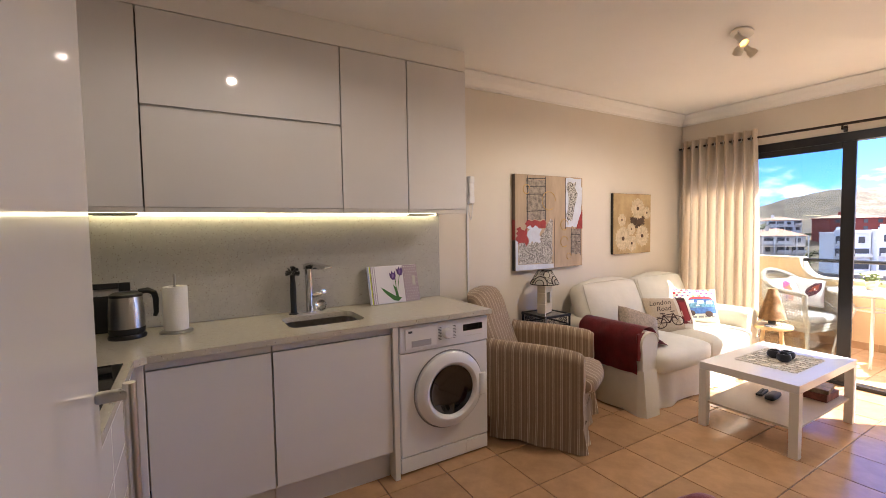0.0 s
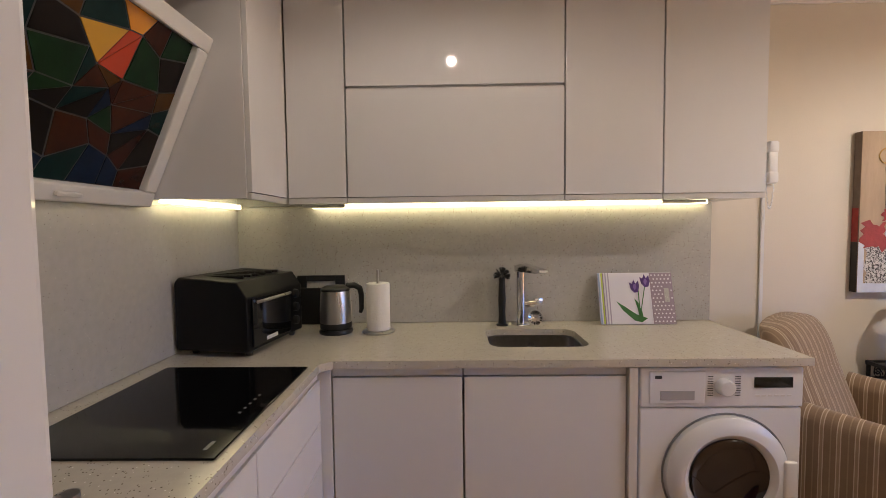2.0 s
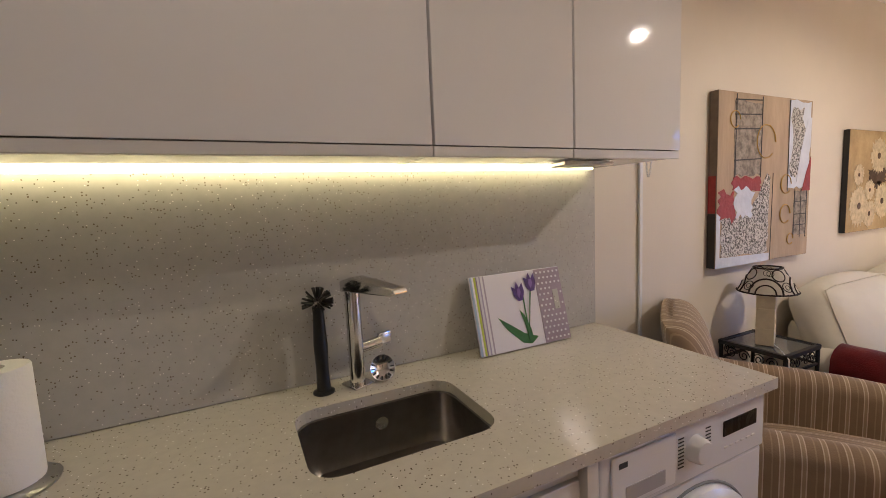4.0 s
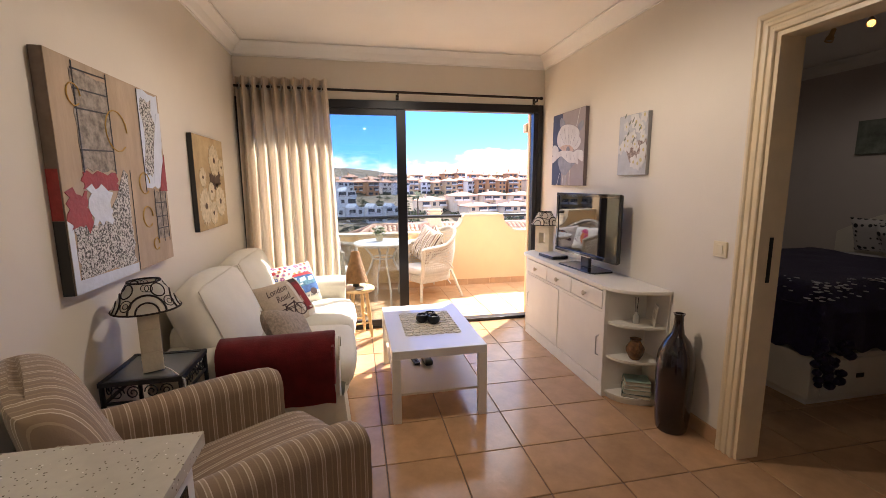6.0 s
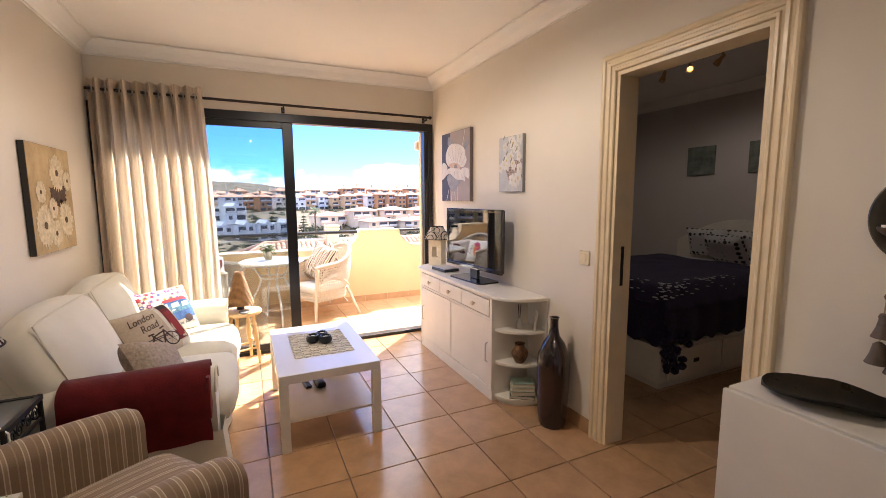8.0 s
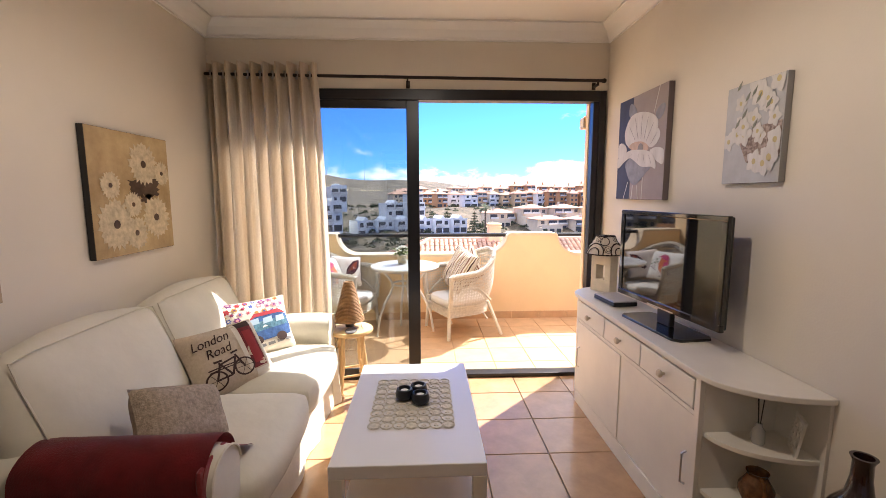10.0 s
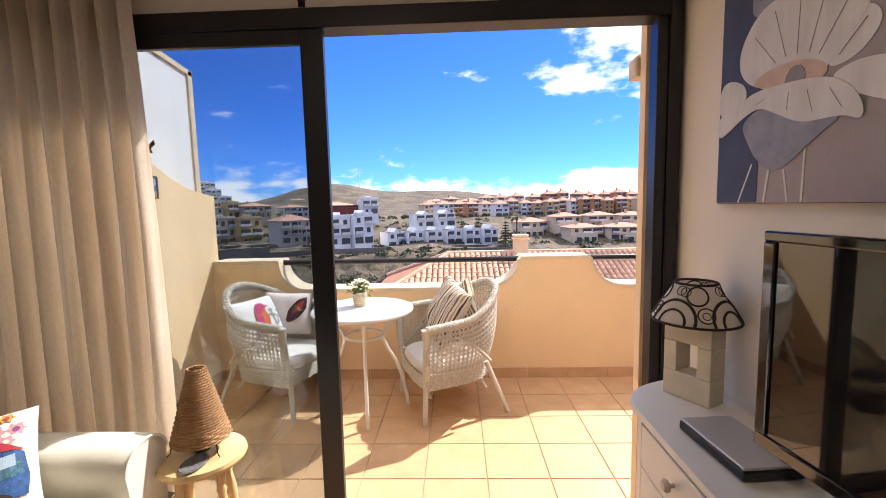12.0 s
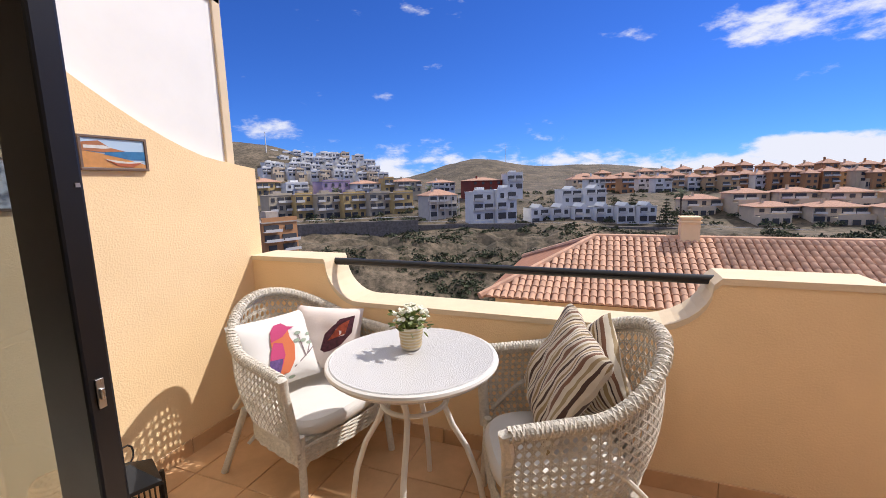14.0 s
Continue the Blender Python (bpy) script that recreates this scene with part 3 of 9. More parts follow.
part("door_seal", bm_move(bm_tube([(0.233 * math.cos(2 * math.pi * k / 48), 0.233 * math.sin(2 * math.pi * k / 48), 0) for k in range(48)], 0.004, 6, True), pose(DXC, -0.001, DZC, 90, 0, 0)), mat("grey_door_gap", (0.22, 0.22, 0.23), 0.6), door)
part("door_glass", bm_move(bm_lathe([(0.0, 0.012), (0.08, 0.014), (0.13, 0.022), (0.146, 0.03), (0.146, 0.0), (0, 0)], 40), pose(DXC, 0.0, DZC, 90, 0, 0)), M_dark, door, "dark bulging porthole glass", True)
part("door_handle", bm_box(DXC + 0.185, -0.05, DZC - 0.07, DXC + 0.235, -0.03, DZC + 0.07, 0.009, 3), M_mach, door, "", True)
part("filter_flap", bm_box(0.43, -0.002, 0.03, 0.52, 0.003, 0.09, 0.002), M_mach, wm)

# fridge
fr = thing("fridge", "tall glossy white fridge with a grey bar handle", "fridge", (1.253, 1.07, 0))
part("body", bm_box(-0.6, -0.6, 0.03, -0.062, 0, 2.02, 0.008), M_mach, fr)
part("plinth", bm_box(-0.6, -0.59, 0, -0.08, -0.01, 0.03), M_rubber, fr)
fd = part("door", bm_box(-0.055, -0.6, 0.06, 0, 0, 2.02, 0.012, 3), M_white, fr)
part("gasket", bm_box(-0.062, -0.59, 0.07, -0.055, -0.006, 2.01), M_gap, fd)
fh = part("handle", bm_tube([(0.05, -0.045, 0.55), (0.05, -0.045, 1.145)], 0.011, 12), M_steel, fd, "grey metal bar handle", True)
for z in (0.56, 1.115):
    part("handle_mount", bm_box(0, -0.055, z, 0.052, -0.035, z + 0.02, 0.004), M_steel, fh)

# induction hob
hob = thing("induction_hob", "black glass induction hob set in the worktop", "hob")
part("glass_top", bm_box(0.655, 1.515, zt1 + 0.0005, 1.166, 2.125, zt1 + 0.006, 0.002), mat("hob_glass", (0.004, 0.004, 0.005), 0.05, spec=0.25), hob)
M_mark = mat("grey_print", (0.16, 0.16, 0.17), 0.3)
for k in range(5):
    part("touch_key", bm_box(1.105, 1.74 + k * 0.03, zt1 + 0.0062, 1.112, 1.748 + k * 0.03, zt1 + 0.0066), M_mark, hob)
part("logo_mark", bm_box(1.12, 1.55, zt1 + 0.0062, 1.13, 1.59, zt1 + 0.0066), M_mark, hob)

# toaster oven, at an angle in the corner
ov = thing("toaster_oven", "black countertop toaster oven with a glass door", "oven", (0.775, 2.465, zt1), -9)
ov.scale = (0.93, 1.0, 1.12)
M_ov = mat("black_textured_metal", (0.005, 0.005, 0.006), 0.4, spec=0.2, bump=0.15, bscale=300)
part("case", bm_prism([(-0.17, 0.02), (0.17, 0.02), (0.17, 0.21), (0.125, 0.265), (-0.15, 0.28), (-0.17, 0.26)], "y", -0.21, 0.21, 0.006), M_ov, ov)
for k in range(6):
    part("vent_rib", bm_box(-0.1, -0.12 + k * 0.05, 0.2675, 0.09, -0.11 + k * 0.05, 0.2785, 0.002), M_ov, ov)
dg = part("door", bm_box(0.171, -0.185, 0.035, 0.182, 0.09, 0.205, 0.003), M_dark, ov)
part("door_handle", bm_tube([(0.183, -0.16, 0.19), (0.205, -0.15, 0.195), (0.205, 0.055, 0.195), (0.183, 0.065, 0.19)], 0.006, 8), M_steel, dg, "", True)
part("logo_mark", bm_box(0.1825, -0.1, 0.042, 0.1835, -0.02, 0.056), mat("white_print", (0.7, 0.7, 0.7), 0.5), dg)
for k in range(3):
    part("knob", bm_move(bm_lathe([(0, 0.022), (0.016, 0.02), (0.019, 0)], 16), pose(0.172, 0.14, 0.07 + 0.055 * k, 0, 90, 0)), M_blackp, ov, "", True)
for fx in (-0.12, 0.14):
    for fy in (-0.16, 0.16):
        part("foot", bm_lathe([(0.012, 0), (0.015, 0.01), (0.012, 0.022)], 12, fx, fy), M_rubber, ov)

cbk = thing("chopping_board", "black chopping board with a handle slot leaning on the splashback", "chopping board", (1.02, 2.815, zt1 + 0.001), 0, "", (-4, 0))
fr_o = bm_join(bm_box(-0.14, -0.006, 0, 0.11, 0.006, 0.19, 0.003), bm_box(-0.14, -0.006, 0.19, -0.09, 0.006, 0.255, 0.003), bm_box(0.06, -0.006, 0.19, 0.11, 0.006, 0.255, 0.003), bm_box(-0.09, -0.006, 0.225, 0.06, 0.006, 0.255, 0.003))
part("board", fr_o, M_blackp, cbk)
kt = thing("electric_kettle", "brushed steel electric kettle with black lid and handle", "kettle", (1.128, 2.65, zt1), 10)
part("power_base", bm_lathe([(0.078, 0), (0.08, 0.01), (0.075, 0.02), (0, 0.02)], 36), M_blackp, kt, "", True)
part("body", bm_lathe([(0.075, 0.05), (0.074, 0.12), (0.068, 0.2), (0.066, 0.205), (0, 0.205)], 40), M_steel, kt, "", True)
part("lower_band", bm_lathe([(0.07, 0.021), (0.076, 0.03), (0.0755, 0.052), (0, 0.052)], 40), M_blackp, kt, "", True)
part("lid", bm_lathe([(0.069, 0.203), (0.068, 0.215), (0.05, 0.225), (0, 0.228)], 36), M_blackp, kt, "", True)
part("handle", bm_tube([(0.05, 0, 0.222), (0.09, 0, 0.225), (0.115, 0, 0.21), (0.122, 0, 0.18), (0.122, 0, 0.11), (0.115, 0, 0.09)], [0.014, 0.015, 0.015, 0.014, 0.012, 0.009], 10), M_blackp, kt, "", True)
pr = thing("paper_roll_holder", "white kitchen paper roll on a steel holder", "paper roll", (1.333, 2.65, zt1))
part("base_plate", bm_lathe([(0.075, 0), (0.078, 0.006), (0.07, 0.012), (0, 0.013)], 36), M_steel, pr, "", True)
part("spindle", bm_lathe([(0.006, 0.012), (0.006, 0.30), (0.0, 0.302)], 12), M_steel, pr, "", True)
part("paper_roll", bm_lathe([(0.02, 0.014), (0.055, 0.014), (0.056, 0.02), (0.056, 0.232), (0.054, 0.236), (0.02, 0.236)], 40, ring=True), mat("tissue_paper", (0.80, 0.78, 0.74), 0.95, bump=0.4, bscale=140), pr, "", True)
db = thing("dish_brush", "black dish brush standing beside the tap", "brush", (1.94, 2.765, zt1))
db.scale = (1.12, 1.12, 1.12)
part("handle", bm_lathe([(0.026, 0), (0.026, 0.004), (0.017, 0.008), (0.015, 0.06), (0.017, 0.12), (0.013, 0.2), (0.014, 0.215)], 20), M_blackp, db, "", True)
bb = []
random.seed(5)
for k in range(70):
    u, w = random.uniform(-0.35, 1), random.uniform(0, 6.283)
    r = math.sqrt(max(0, 1 - u * u))
    d = Vector((r * math.cos(w), r * math.sin(w), u))
    bb.append(bm_tube([Vector((0, 0, 0.225)) + d * 0.012, Vector((0, 0, 0.225)) + d * 0.038], 0.0026, 4))
tagged(part("bristles", bm_join(*bb), M_blackp, db), kind="stuff")
tap = thing("mixer_tap", "chrome mixer tap with a flat angular spout", "tap", (2.035, 2.765, zt1), 22)
tap.scale = (1.2, 1.2, 1.2)
part("base_plate", bm_box(-0.028, -0.028, 0, 0.028, 0.028, 0.006, 0.002), M_chrome, tap)
part("column", bm_tube([(0, 0, 0.005), (0, 0, 0.24)], 0.018, 20), M_chrome, tap, "", True)
part("spout", bm_prism([(0.02, 0.225), (-0.15, 0.232), (-0.17, 0.238), (-0.165, 0.248), (-0.02, 0.262), (0.02, 0.25)], "x", -0.02, 0.02, 0.003), M_chrome, tap)
part("lever", bm_join(bm_tube([(0.015, 0, 0.085), (0.065, -0.01, 0.09)], 0.014, 14), bm_box(0.06, -0.014, 0.082, 0.10, -0.004, 0.11, 0.003)), M_chrome, tap, "", True)
sp = thing("sink_strainer", "chrome basket strainer plug leaning on the tap", "sink plug", (2.105, 2.76, zt1 + 0.036), 0, "", (70, 0))
part("rim", bm_lathe([(0.0, 0.0), (0.022, 0.002), (0.034, 0.012), (0.037, 0.013), (0.036, 0.008), (0.02, -0.004), (0, -0.006)], 28), M_chrome, sp, "", True)
for k in range(14):
    part("slot", bm_move(bm_box(0.023, -0.0016, 0.006, 0.033, 0.0016, 0.0135), pose(0, 0, 0, 0, 0, k * 360 / 14)), M_rubber, sp)

# tulip tray
tr = thing("tulip_tray", "melamine tray with purple tulips leaning on the splashback", "tray", (2.43, 2.745, zt1 + 0.003), 0, "", (-15, 0))
part("board", bm_box(0, -0.004, 0, 0.375, 0.004, 0.26, 0.003), mat("tray_lilac_white", (0.74, 0.72, 0.78), 0.2), tr)
STR = [((0.35, 0.45, 0.62), 0.0, 0.008), ((0.75, 0.74, 0.76), 0.008, 0.014), ((0.50, 0.56, 0.10), 0.014, 0.022), ((0.28, 0.24, 0.30), 0.022, 0.027), ((0.62, 0.60, 0.66), 0.027, 0.035), ((0.38, 0.34, 0.46), 0.035, 0.04), ((0.72, 0.70, 0.74), 0.04, 0.048), ((0.40, 0.36, 0.44), 0.048, 0.054)]
for c, a, b in STR:
    part("stripe", bm_box(0.002 + a, -0.0052, 0.002, 0.002 + b, -0.0042, 0.258), mat("tray_stripe_%d" % int(a * 1000), c, 0.25), tr)
part("dotted_panel", bm_box(0.262, -0.0055, 0.002, 0.373, -0.0042, 0.258), mat("tray_mauve", (0.34, 0.27, 0.32), 0.25), tr)
dots = []
for i in range(6):
    for j in range(13):
        cx, cz = 0.272 + 0.0185 * i + (0.009 if j % 2 else 0), 0.014 + 0.0193 * j
        if cx < 0.368 and not (0.325 < cx < 0.362 and 0.1 < cz < 0.19):
            dots.append(bm_move(bm_lathe([(0.0042, 0), (0.0042, 0.001)], 8), pose(cx, -0.0054, cz, 90, 0, 0)))
tagged(part("dots", bm_join(*dots), mat("tray_dot", (0.75, 0.73, 0.76), 0.25), tr), kind="stuff")
part("grip_hole", bm_box(0.328, -0.0066, 0.11, 0.352, -0.0045, 0.18, 0.0008), M_splash, tr)
M_stem, M_petal, M_petal2 = mat("tulip_green", (0.03, 0.14, 0.03), 0.4), mat("tulip_purple", (0.10, 0.035, 0.22), 0.4, vary=0.5, scale=60), mat("tulip_light", (0.22, 0.12, 0.38), 0.4)
part("leaf", bm_prism([(0.085, 0.115), (0.115, 0.07), (0.17, 0.018), (0.205, 0.01), (0.235, 0.03), (0.18, 0.05), (0.13, 0.085)], "y", -0.0055, -0.0043), M_stem, tr)
part("leaf", bm_prism([(0.195, 0.02), (0.188, 0.08), (0.175, 0.13), (0.192, 0.11), (0.21, 0.06), (0.215, 0.02)], "y", -0.0062, -0.0056), M_stem, tr)
part("stem", bm_join(bm_box(0.196, -0.0068, 0.02, 0.201, -0.0063, 0.175), bm_prism([(0.2, 0.06), (0.204, 0.06), (0.236, 0.19), (0.231, 0.19)], "y", -0.0068, -0.0064)), M_stem, tr)
for cx, cz, s in ((0.182, 0.188, 1.0), (0.237, 0.215, 1.0)):
    part("petal", bm_prism([(cx - 0.004, cz - 0.03), (cx + 0.014, cz - 0.028), (cx + 0.024, cz), (cx + 0.02, cz + 0.032), (cx + 0.006, cz + 0.015), (cx - 0.003, cz + 0.036), (cx - 0.012, cz + 0.014), (cx - 0.026, cz + 0.022), (cx - 0.02, cz - 0.012)], "y", -0.0075, -0.0069), M_petal, tr)
    part("petal", bm_prism([(cx, cz - 0.02), (cx + 0.01, cz), (cx + 0.006, cz + 0.014), (cx - 0.004, cz + 0.012), (cx - 0.008, cz - 0.004)], "y", -0.0082, -0.0076), M_petal2, tr)

# intercom and conduit by the cabinets' end
ph = thing("intercom_handset", "white wall intercom handset with a curled cord", "intercom", (3.30, YN, 1.60))
part("wall_plate", bm_box(-0.04, -0.03, 0, 0.04, -0.001, 0.21, 0.008), M_mach, ph)
part("handset", bm_join(bm_box(-0.03, -0.065, 0.15, 0.02, -0.028, 0.21, 0.012), bm_box(-0.03, -0.065, 0, 0.02, -0.028, 0.06, 0.012), bm_box(-0.026, -0.06, 0.05, 0.016, -0.04, 0.16, 0.008)), M_mach, ph, "", True)
cord = [(-0.022 + 0.036 * k / 40 + 0.0025 * math.cos(k * 2.1), -0.035 + 0.0025 * math.sin(k * 2.1), -0.125 * math.sin(k / 40 * math.pi) ** 0.6) for k in range(41)]
part("cord", bm_tube(cord, 0.003, 5), M_mach, ph)
cd = thing("cable_conduit", "white plastic cable conduit running down the wall", "conduit")
part("channel", bm_box(3.275, YN - 0.012, 0.1, 3.292, YN - 0.001, 1.6, 0.002), M_mach, cd)

# stained-glass window above the hob, tilted in
wn2 = tagged(new("window_2"), "white tilted-in window with coloured leaded glass", "window", "", "structure")
wn2.matrix_world = pose(XW - 0.01, (WY0 + WY1) / 2, WZ0 + 0.005, 0, 23.5, 0)
hw, hh, fw = (WY1 - WY0) / 2 - 0.005, 0.645, 0.055
M_upvc = mat("white_upvc", (0.78, 0.77, 0.75), 0.3)
part("window_frame", bm_join(bm_box(0, -hw, 0, 0.05, hw, fw, 0.006), bm_box(0, -hw, hh - fw, 0.05, hw, hh, 0.006), bm_box(0, -hw, fw, 0.05, -hw + fw, hh - fw, 0.006), bm_box(0, hw - fw, fw, 0.05, hw, hh - fw, 0.006)), M_upvc, wn2)
part("lead_came", bm_box(0.018, -hw + fw - 0.005, fw - 0.005, 0.024, hw - fw + 0.005, hh - fw + 0.005), mat("lead_came", (0.05, 0.05, 0.05), 0.5), wn2)
cols = [(0.008, 0.034, 0.012), (0.055, 0.014, 0.006), (0.006, 0.016, 0.045), (0.008, 0.006, 0.006), (0.035, 0.008, 0.005), (0.08, 0.03, 0.004), (0.010, 0.006, 0.005), (0.004, 0.022, 0.022)]
M_st = [mat("stained_glass_%d" % i, c, 0.22, spec=0.2, vary=0.35, scale=18) for i, c in enumerate(cols)]
# three pieces whose glow is put into a brighter base colour
GLOW_PIECES = {(5, 5): mat("amber_glow_paint", (0.75, 0.30, 0.03), 0.2), (5, 4): mat("scarlet_glow_paint", (0.50, 0.05, 0.015), 0.2), (4, 4): mat("yellow_glow_paint", (0.62, 0.33, 0.03), 0.2)}
random.seed(11)
NX, NZ = 8, 6
W2, H2 = 2 * (hw - fw), hh - 2 * fw
gp = [[(-hw + fw + W2 * (i + (random.uniform(-0.38, 0.38) if 0 < i < NX else 0)) / NX, fw + H2 * (j + (random.uniform(-0.38, 0.38) if 0 < j < NZ else 0)) / NZ) for i in range(NX + 1)] for j in range(NZ + 1)]
for j in range(NZ):
    for i in range(NX):
        q = [gp[j][i], gp[j][i + 1], gp[j + 1][i + 1], gp[j + 1][i]]
        for tri in (([q[0], q[1], q[2]], [q[0], q[2], q[3]]) if random.random() < 0.3 else (q,)):
            c = (sum(p[0] for p in tri) / len(tri), sum(p[1] for p in tri) / len(tri))
            sh = [(c[0] + (p[0] - c[0]) * 0.94, c[1] + (p[1] - c[1]) * 0.94) for p in tri]
            part("glass_piece", bm_prism(sh, "x", 0.0242, 0.0262), GLOW_PIECES.get((i, j)) or random.choice(M_st), wn2)
part("window_handle", bm_box(0.05, 0.05, 0.02, 0.065, 0.13, 0.035, 0.004), M_upvc, wn2)
# added panel behind the window, closing the opening to outside light
structure("window_2_backing", bm_box(XW - T - 0.02, WY0 - 0.02, WZ0 - 0.02, XW - T - 0.002, WY1 + 0.02, WZ1 + 0.02), mat("backing_panel_grey", (0.25, 0.24, 0.22), 0.9, vary=0.1), "added grey panel closing the opening behind the window", "wall")


# ---- fabrics ----
def stripe_mat(name, axis, period, stops, rough=0.9, bump=0.3, wob=0.0, sheen=0.2):
    """Woven stripes across one object axis; stops in parts of the period."""
    m, n, l, p = node_mat(name, rough)
    p.inputs["Sheen Weight"].default_value = sheen
    tc = n.new("ShaderNodeTexCoord")
    sp_ = n.new("ShaderNodeSeparateXYZ")
    l.new(tc.outputs["Object"], sp_.inputs[0])
    src = sp_.outputs["XYZ".index(axis)]
    if wob:
        nz = n.new("ShaderNodeTexNoise")
        nz.inputs["Scale"].default_value = 9
        l.new(tc.outputs["Object"], nz.inputs["Vector"])
        ma = n.new("ShaderNodeMath")
        ma.operation = 'MULTIPLY_ADD'
        ma.inputs[1].default_value = wob
        l.new(nz.outputs["Fac"], ma.inputs[0])
        l.new(src, ma.inputs[2])
        src = ma.outputs[0]
    dv = n.new("ShaderNodeMath")
    dv.operation = 'DIVIDE'
    dv.inputs[1].default_value = period
    l.new(src, dv.inputs[0])
    fr_ = n.new("ShaderNodeMath")
    fr_.operation = 'FRACT'
    l.new(dv.outputs[0], fr_.inputs[0])
    col = ramp(n, l, fr_.outputs[0], stops, 'CONSTANT')
    n3 = n.new("ShaderNodeTexNoise")
    n3.inputs["Scale"].default_value = 25
    n3.inputs["Detail"].default_value = 6
    l.new(tc.outputs["Object"], n3.inputs["Vector"])
    mx = n.new("ShaderNodeMix")
    mx.data_type, mx.blend_type = 'RGBA', 'MULTIPLY'
    mx.inputs["Factor"].default_value = 0.35
    l.new(col, mx.inputs["A"])
    l.new(ramp(n, l, n3.outputs["Fac"], [(0.3, (0.7, 0.7, 0.7)), (0.7, (1, 1, 1))]), mx.inputs["B"])
    l.new(mx.outputs["Result"], p.inputs["Base Color"])
    b = n.new("ShaderNodeBump")
    b.inputs["Strength"].default_value = bump
    b.inputs["Distance"].default_value = 0.003
    n2 = n.new("ShaderNodeTexNoise")
    n2.inputs["Scale"].default_value = 220
    l.new(tc.outputs["Object"], n2.inputs["Vector"])
    l.new(n2.outputs["Fac"], b.inputs["Height"])
    l.new(b.outputs[0], p.inputs["Normal"])
    return m


M_sofa = mat("cream_cotton", (0.70, 0.66, 0.55), 0.9, vary=0.07, scale=5, bump=0.35, bscale=26, sheen=0.15)
M_piping = mat("cream_piping", (0.66, 0.61, 0.50), 0.9)
BRN, CRM, BR2 = (0.27, 0.185, 0.115), (0.60, 0.50, 0.37), (0.36, 0.26, 0.165)
ARM_STOPS = [(0.0, BRN), (0.36, CRM), (0.42, BR2), (0.58, CRM), (0.64, BRN), (0.92, BR2)]
M_armx = stripe_mat("brown_stripe_across", "X", 0.052, ARM_STOPS)
M_army = stripe_mat("brown_stripe_along", "Y", 0.052, ARM_STOPS)
M_red = mat("red_fleece", (0.25, 0.010, 0.014), 0.95, vary=0.3, scale=14, bump=0.5, bscale=180, sheen=0.35)


def soft_box(x0, y0, z0, x1, y1, z1, r=0.06, puff=0.02, seed=0, cuts=8):
    """An upholstered block: rounded edges, bulging faces, slight creases."""
    bm = bm_box(x0, y0, z0, x1, y1, z1)
    bmesh.ops.subdivide_edges(bm, edges=bm.edges[:], cuts=cuts, use_grid_fill=True)
    c = Vector(((x0 + x1) / 2, (y0 + y1) / 2, (z0 + z1) / 2))
    h = Vector(((x1 - x0) / 2, (y1 - y0) / 2, (z1 - z0) / 2))
    rr = min(r, *h)
    for v in bm.verts:
        d = v.co - c
        core = Vector([max(-h[i] + rr, min(h[i] - rr, d[i])) for i in range(3)])
        off = d - core
        if off.length > 1e-6:
            d = core + off.normalized() * min(rr, off.length if off.length < rr else rr)
        u = [d[i] / h[i] for i in range(3)]
        for i in range(3):
            j, k = (i + 1) % 3, (i + 2) % 3
            d[i] += puff * (1 if u[i] > 0 else -1) * max(0, 1 - u[j] ** 2) * max(0, 1 - u[k] ** 2) * (abs(u[i]) ** 3)
        nz = noise.noise(Vector((v.co.x * 6 + seed, v.co.y * 6, v.co.z * 6)))
        v.co = c + d + d.normalized() * nz * 0.006
    return bm


# ---- sofa ----
sofa = thing("sofa", "cream cotton two-seat sofa with loose covers and rolled arms", "sofa", (4.22, 1.96, 0))
W, D = 1.76, 0.86
part("base", soft_box(0.12, 0.06, 0.04, W - 0.12, D, 0.30, 0.03, 0.005, 1), M_sofa, sofa, "", True)


def skirt(pts, z0, z1, amp=0.012, waves=5, n=60):
    """A loose cloth skirt hanging round the given path."""
    P = [Vector((x, y, 0)) for x, y in pts]
    L = [0]
    for a, b in zip(P, P[1:]):
        L.append(L[-1] + (b - a).length)

    def at(u):
        s = u * L[-1]
        for i in range(len(P) - 1):
            if s <= L[i + 1] + 1e-9:
                t = (s - L[i]) / (L[i + 1] - L[i])
                d = (P[i + 1] - P[i]).normalized()
                return P[i].lerp(P[i + 1], t), Vector((d.y, -d.x, 0))
        return P[-1], Vector((0, -1, 0))

    def fn(u, v):
        p, nrm = at(u)
        w = amp * (1 - v) * math.sin(u * waves * 6.283 + 3 * noise.noise(Vector((u * 9, 0, 2)))) + 0.02 * (1 - v)
        q = p + nrm * w
        return (q.x, q.y, z0 + (z1 - z0) * v + 0.008 * (1 - v) * math.sin(u * 17))
    return bm_grid(n, 6, fn)


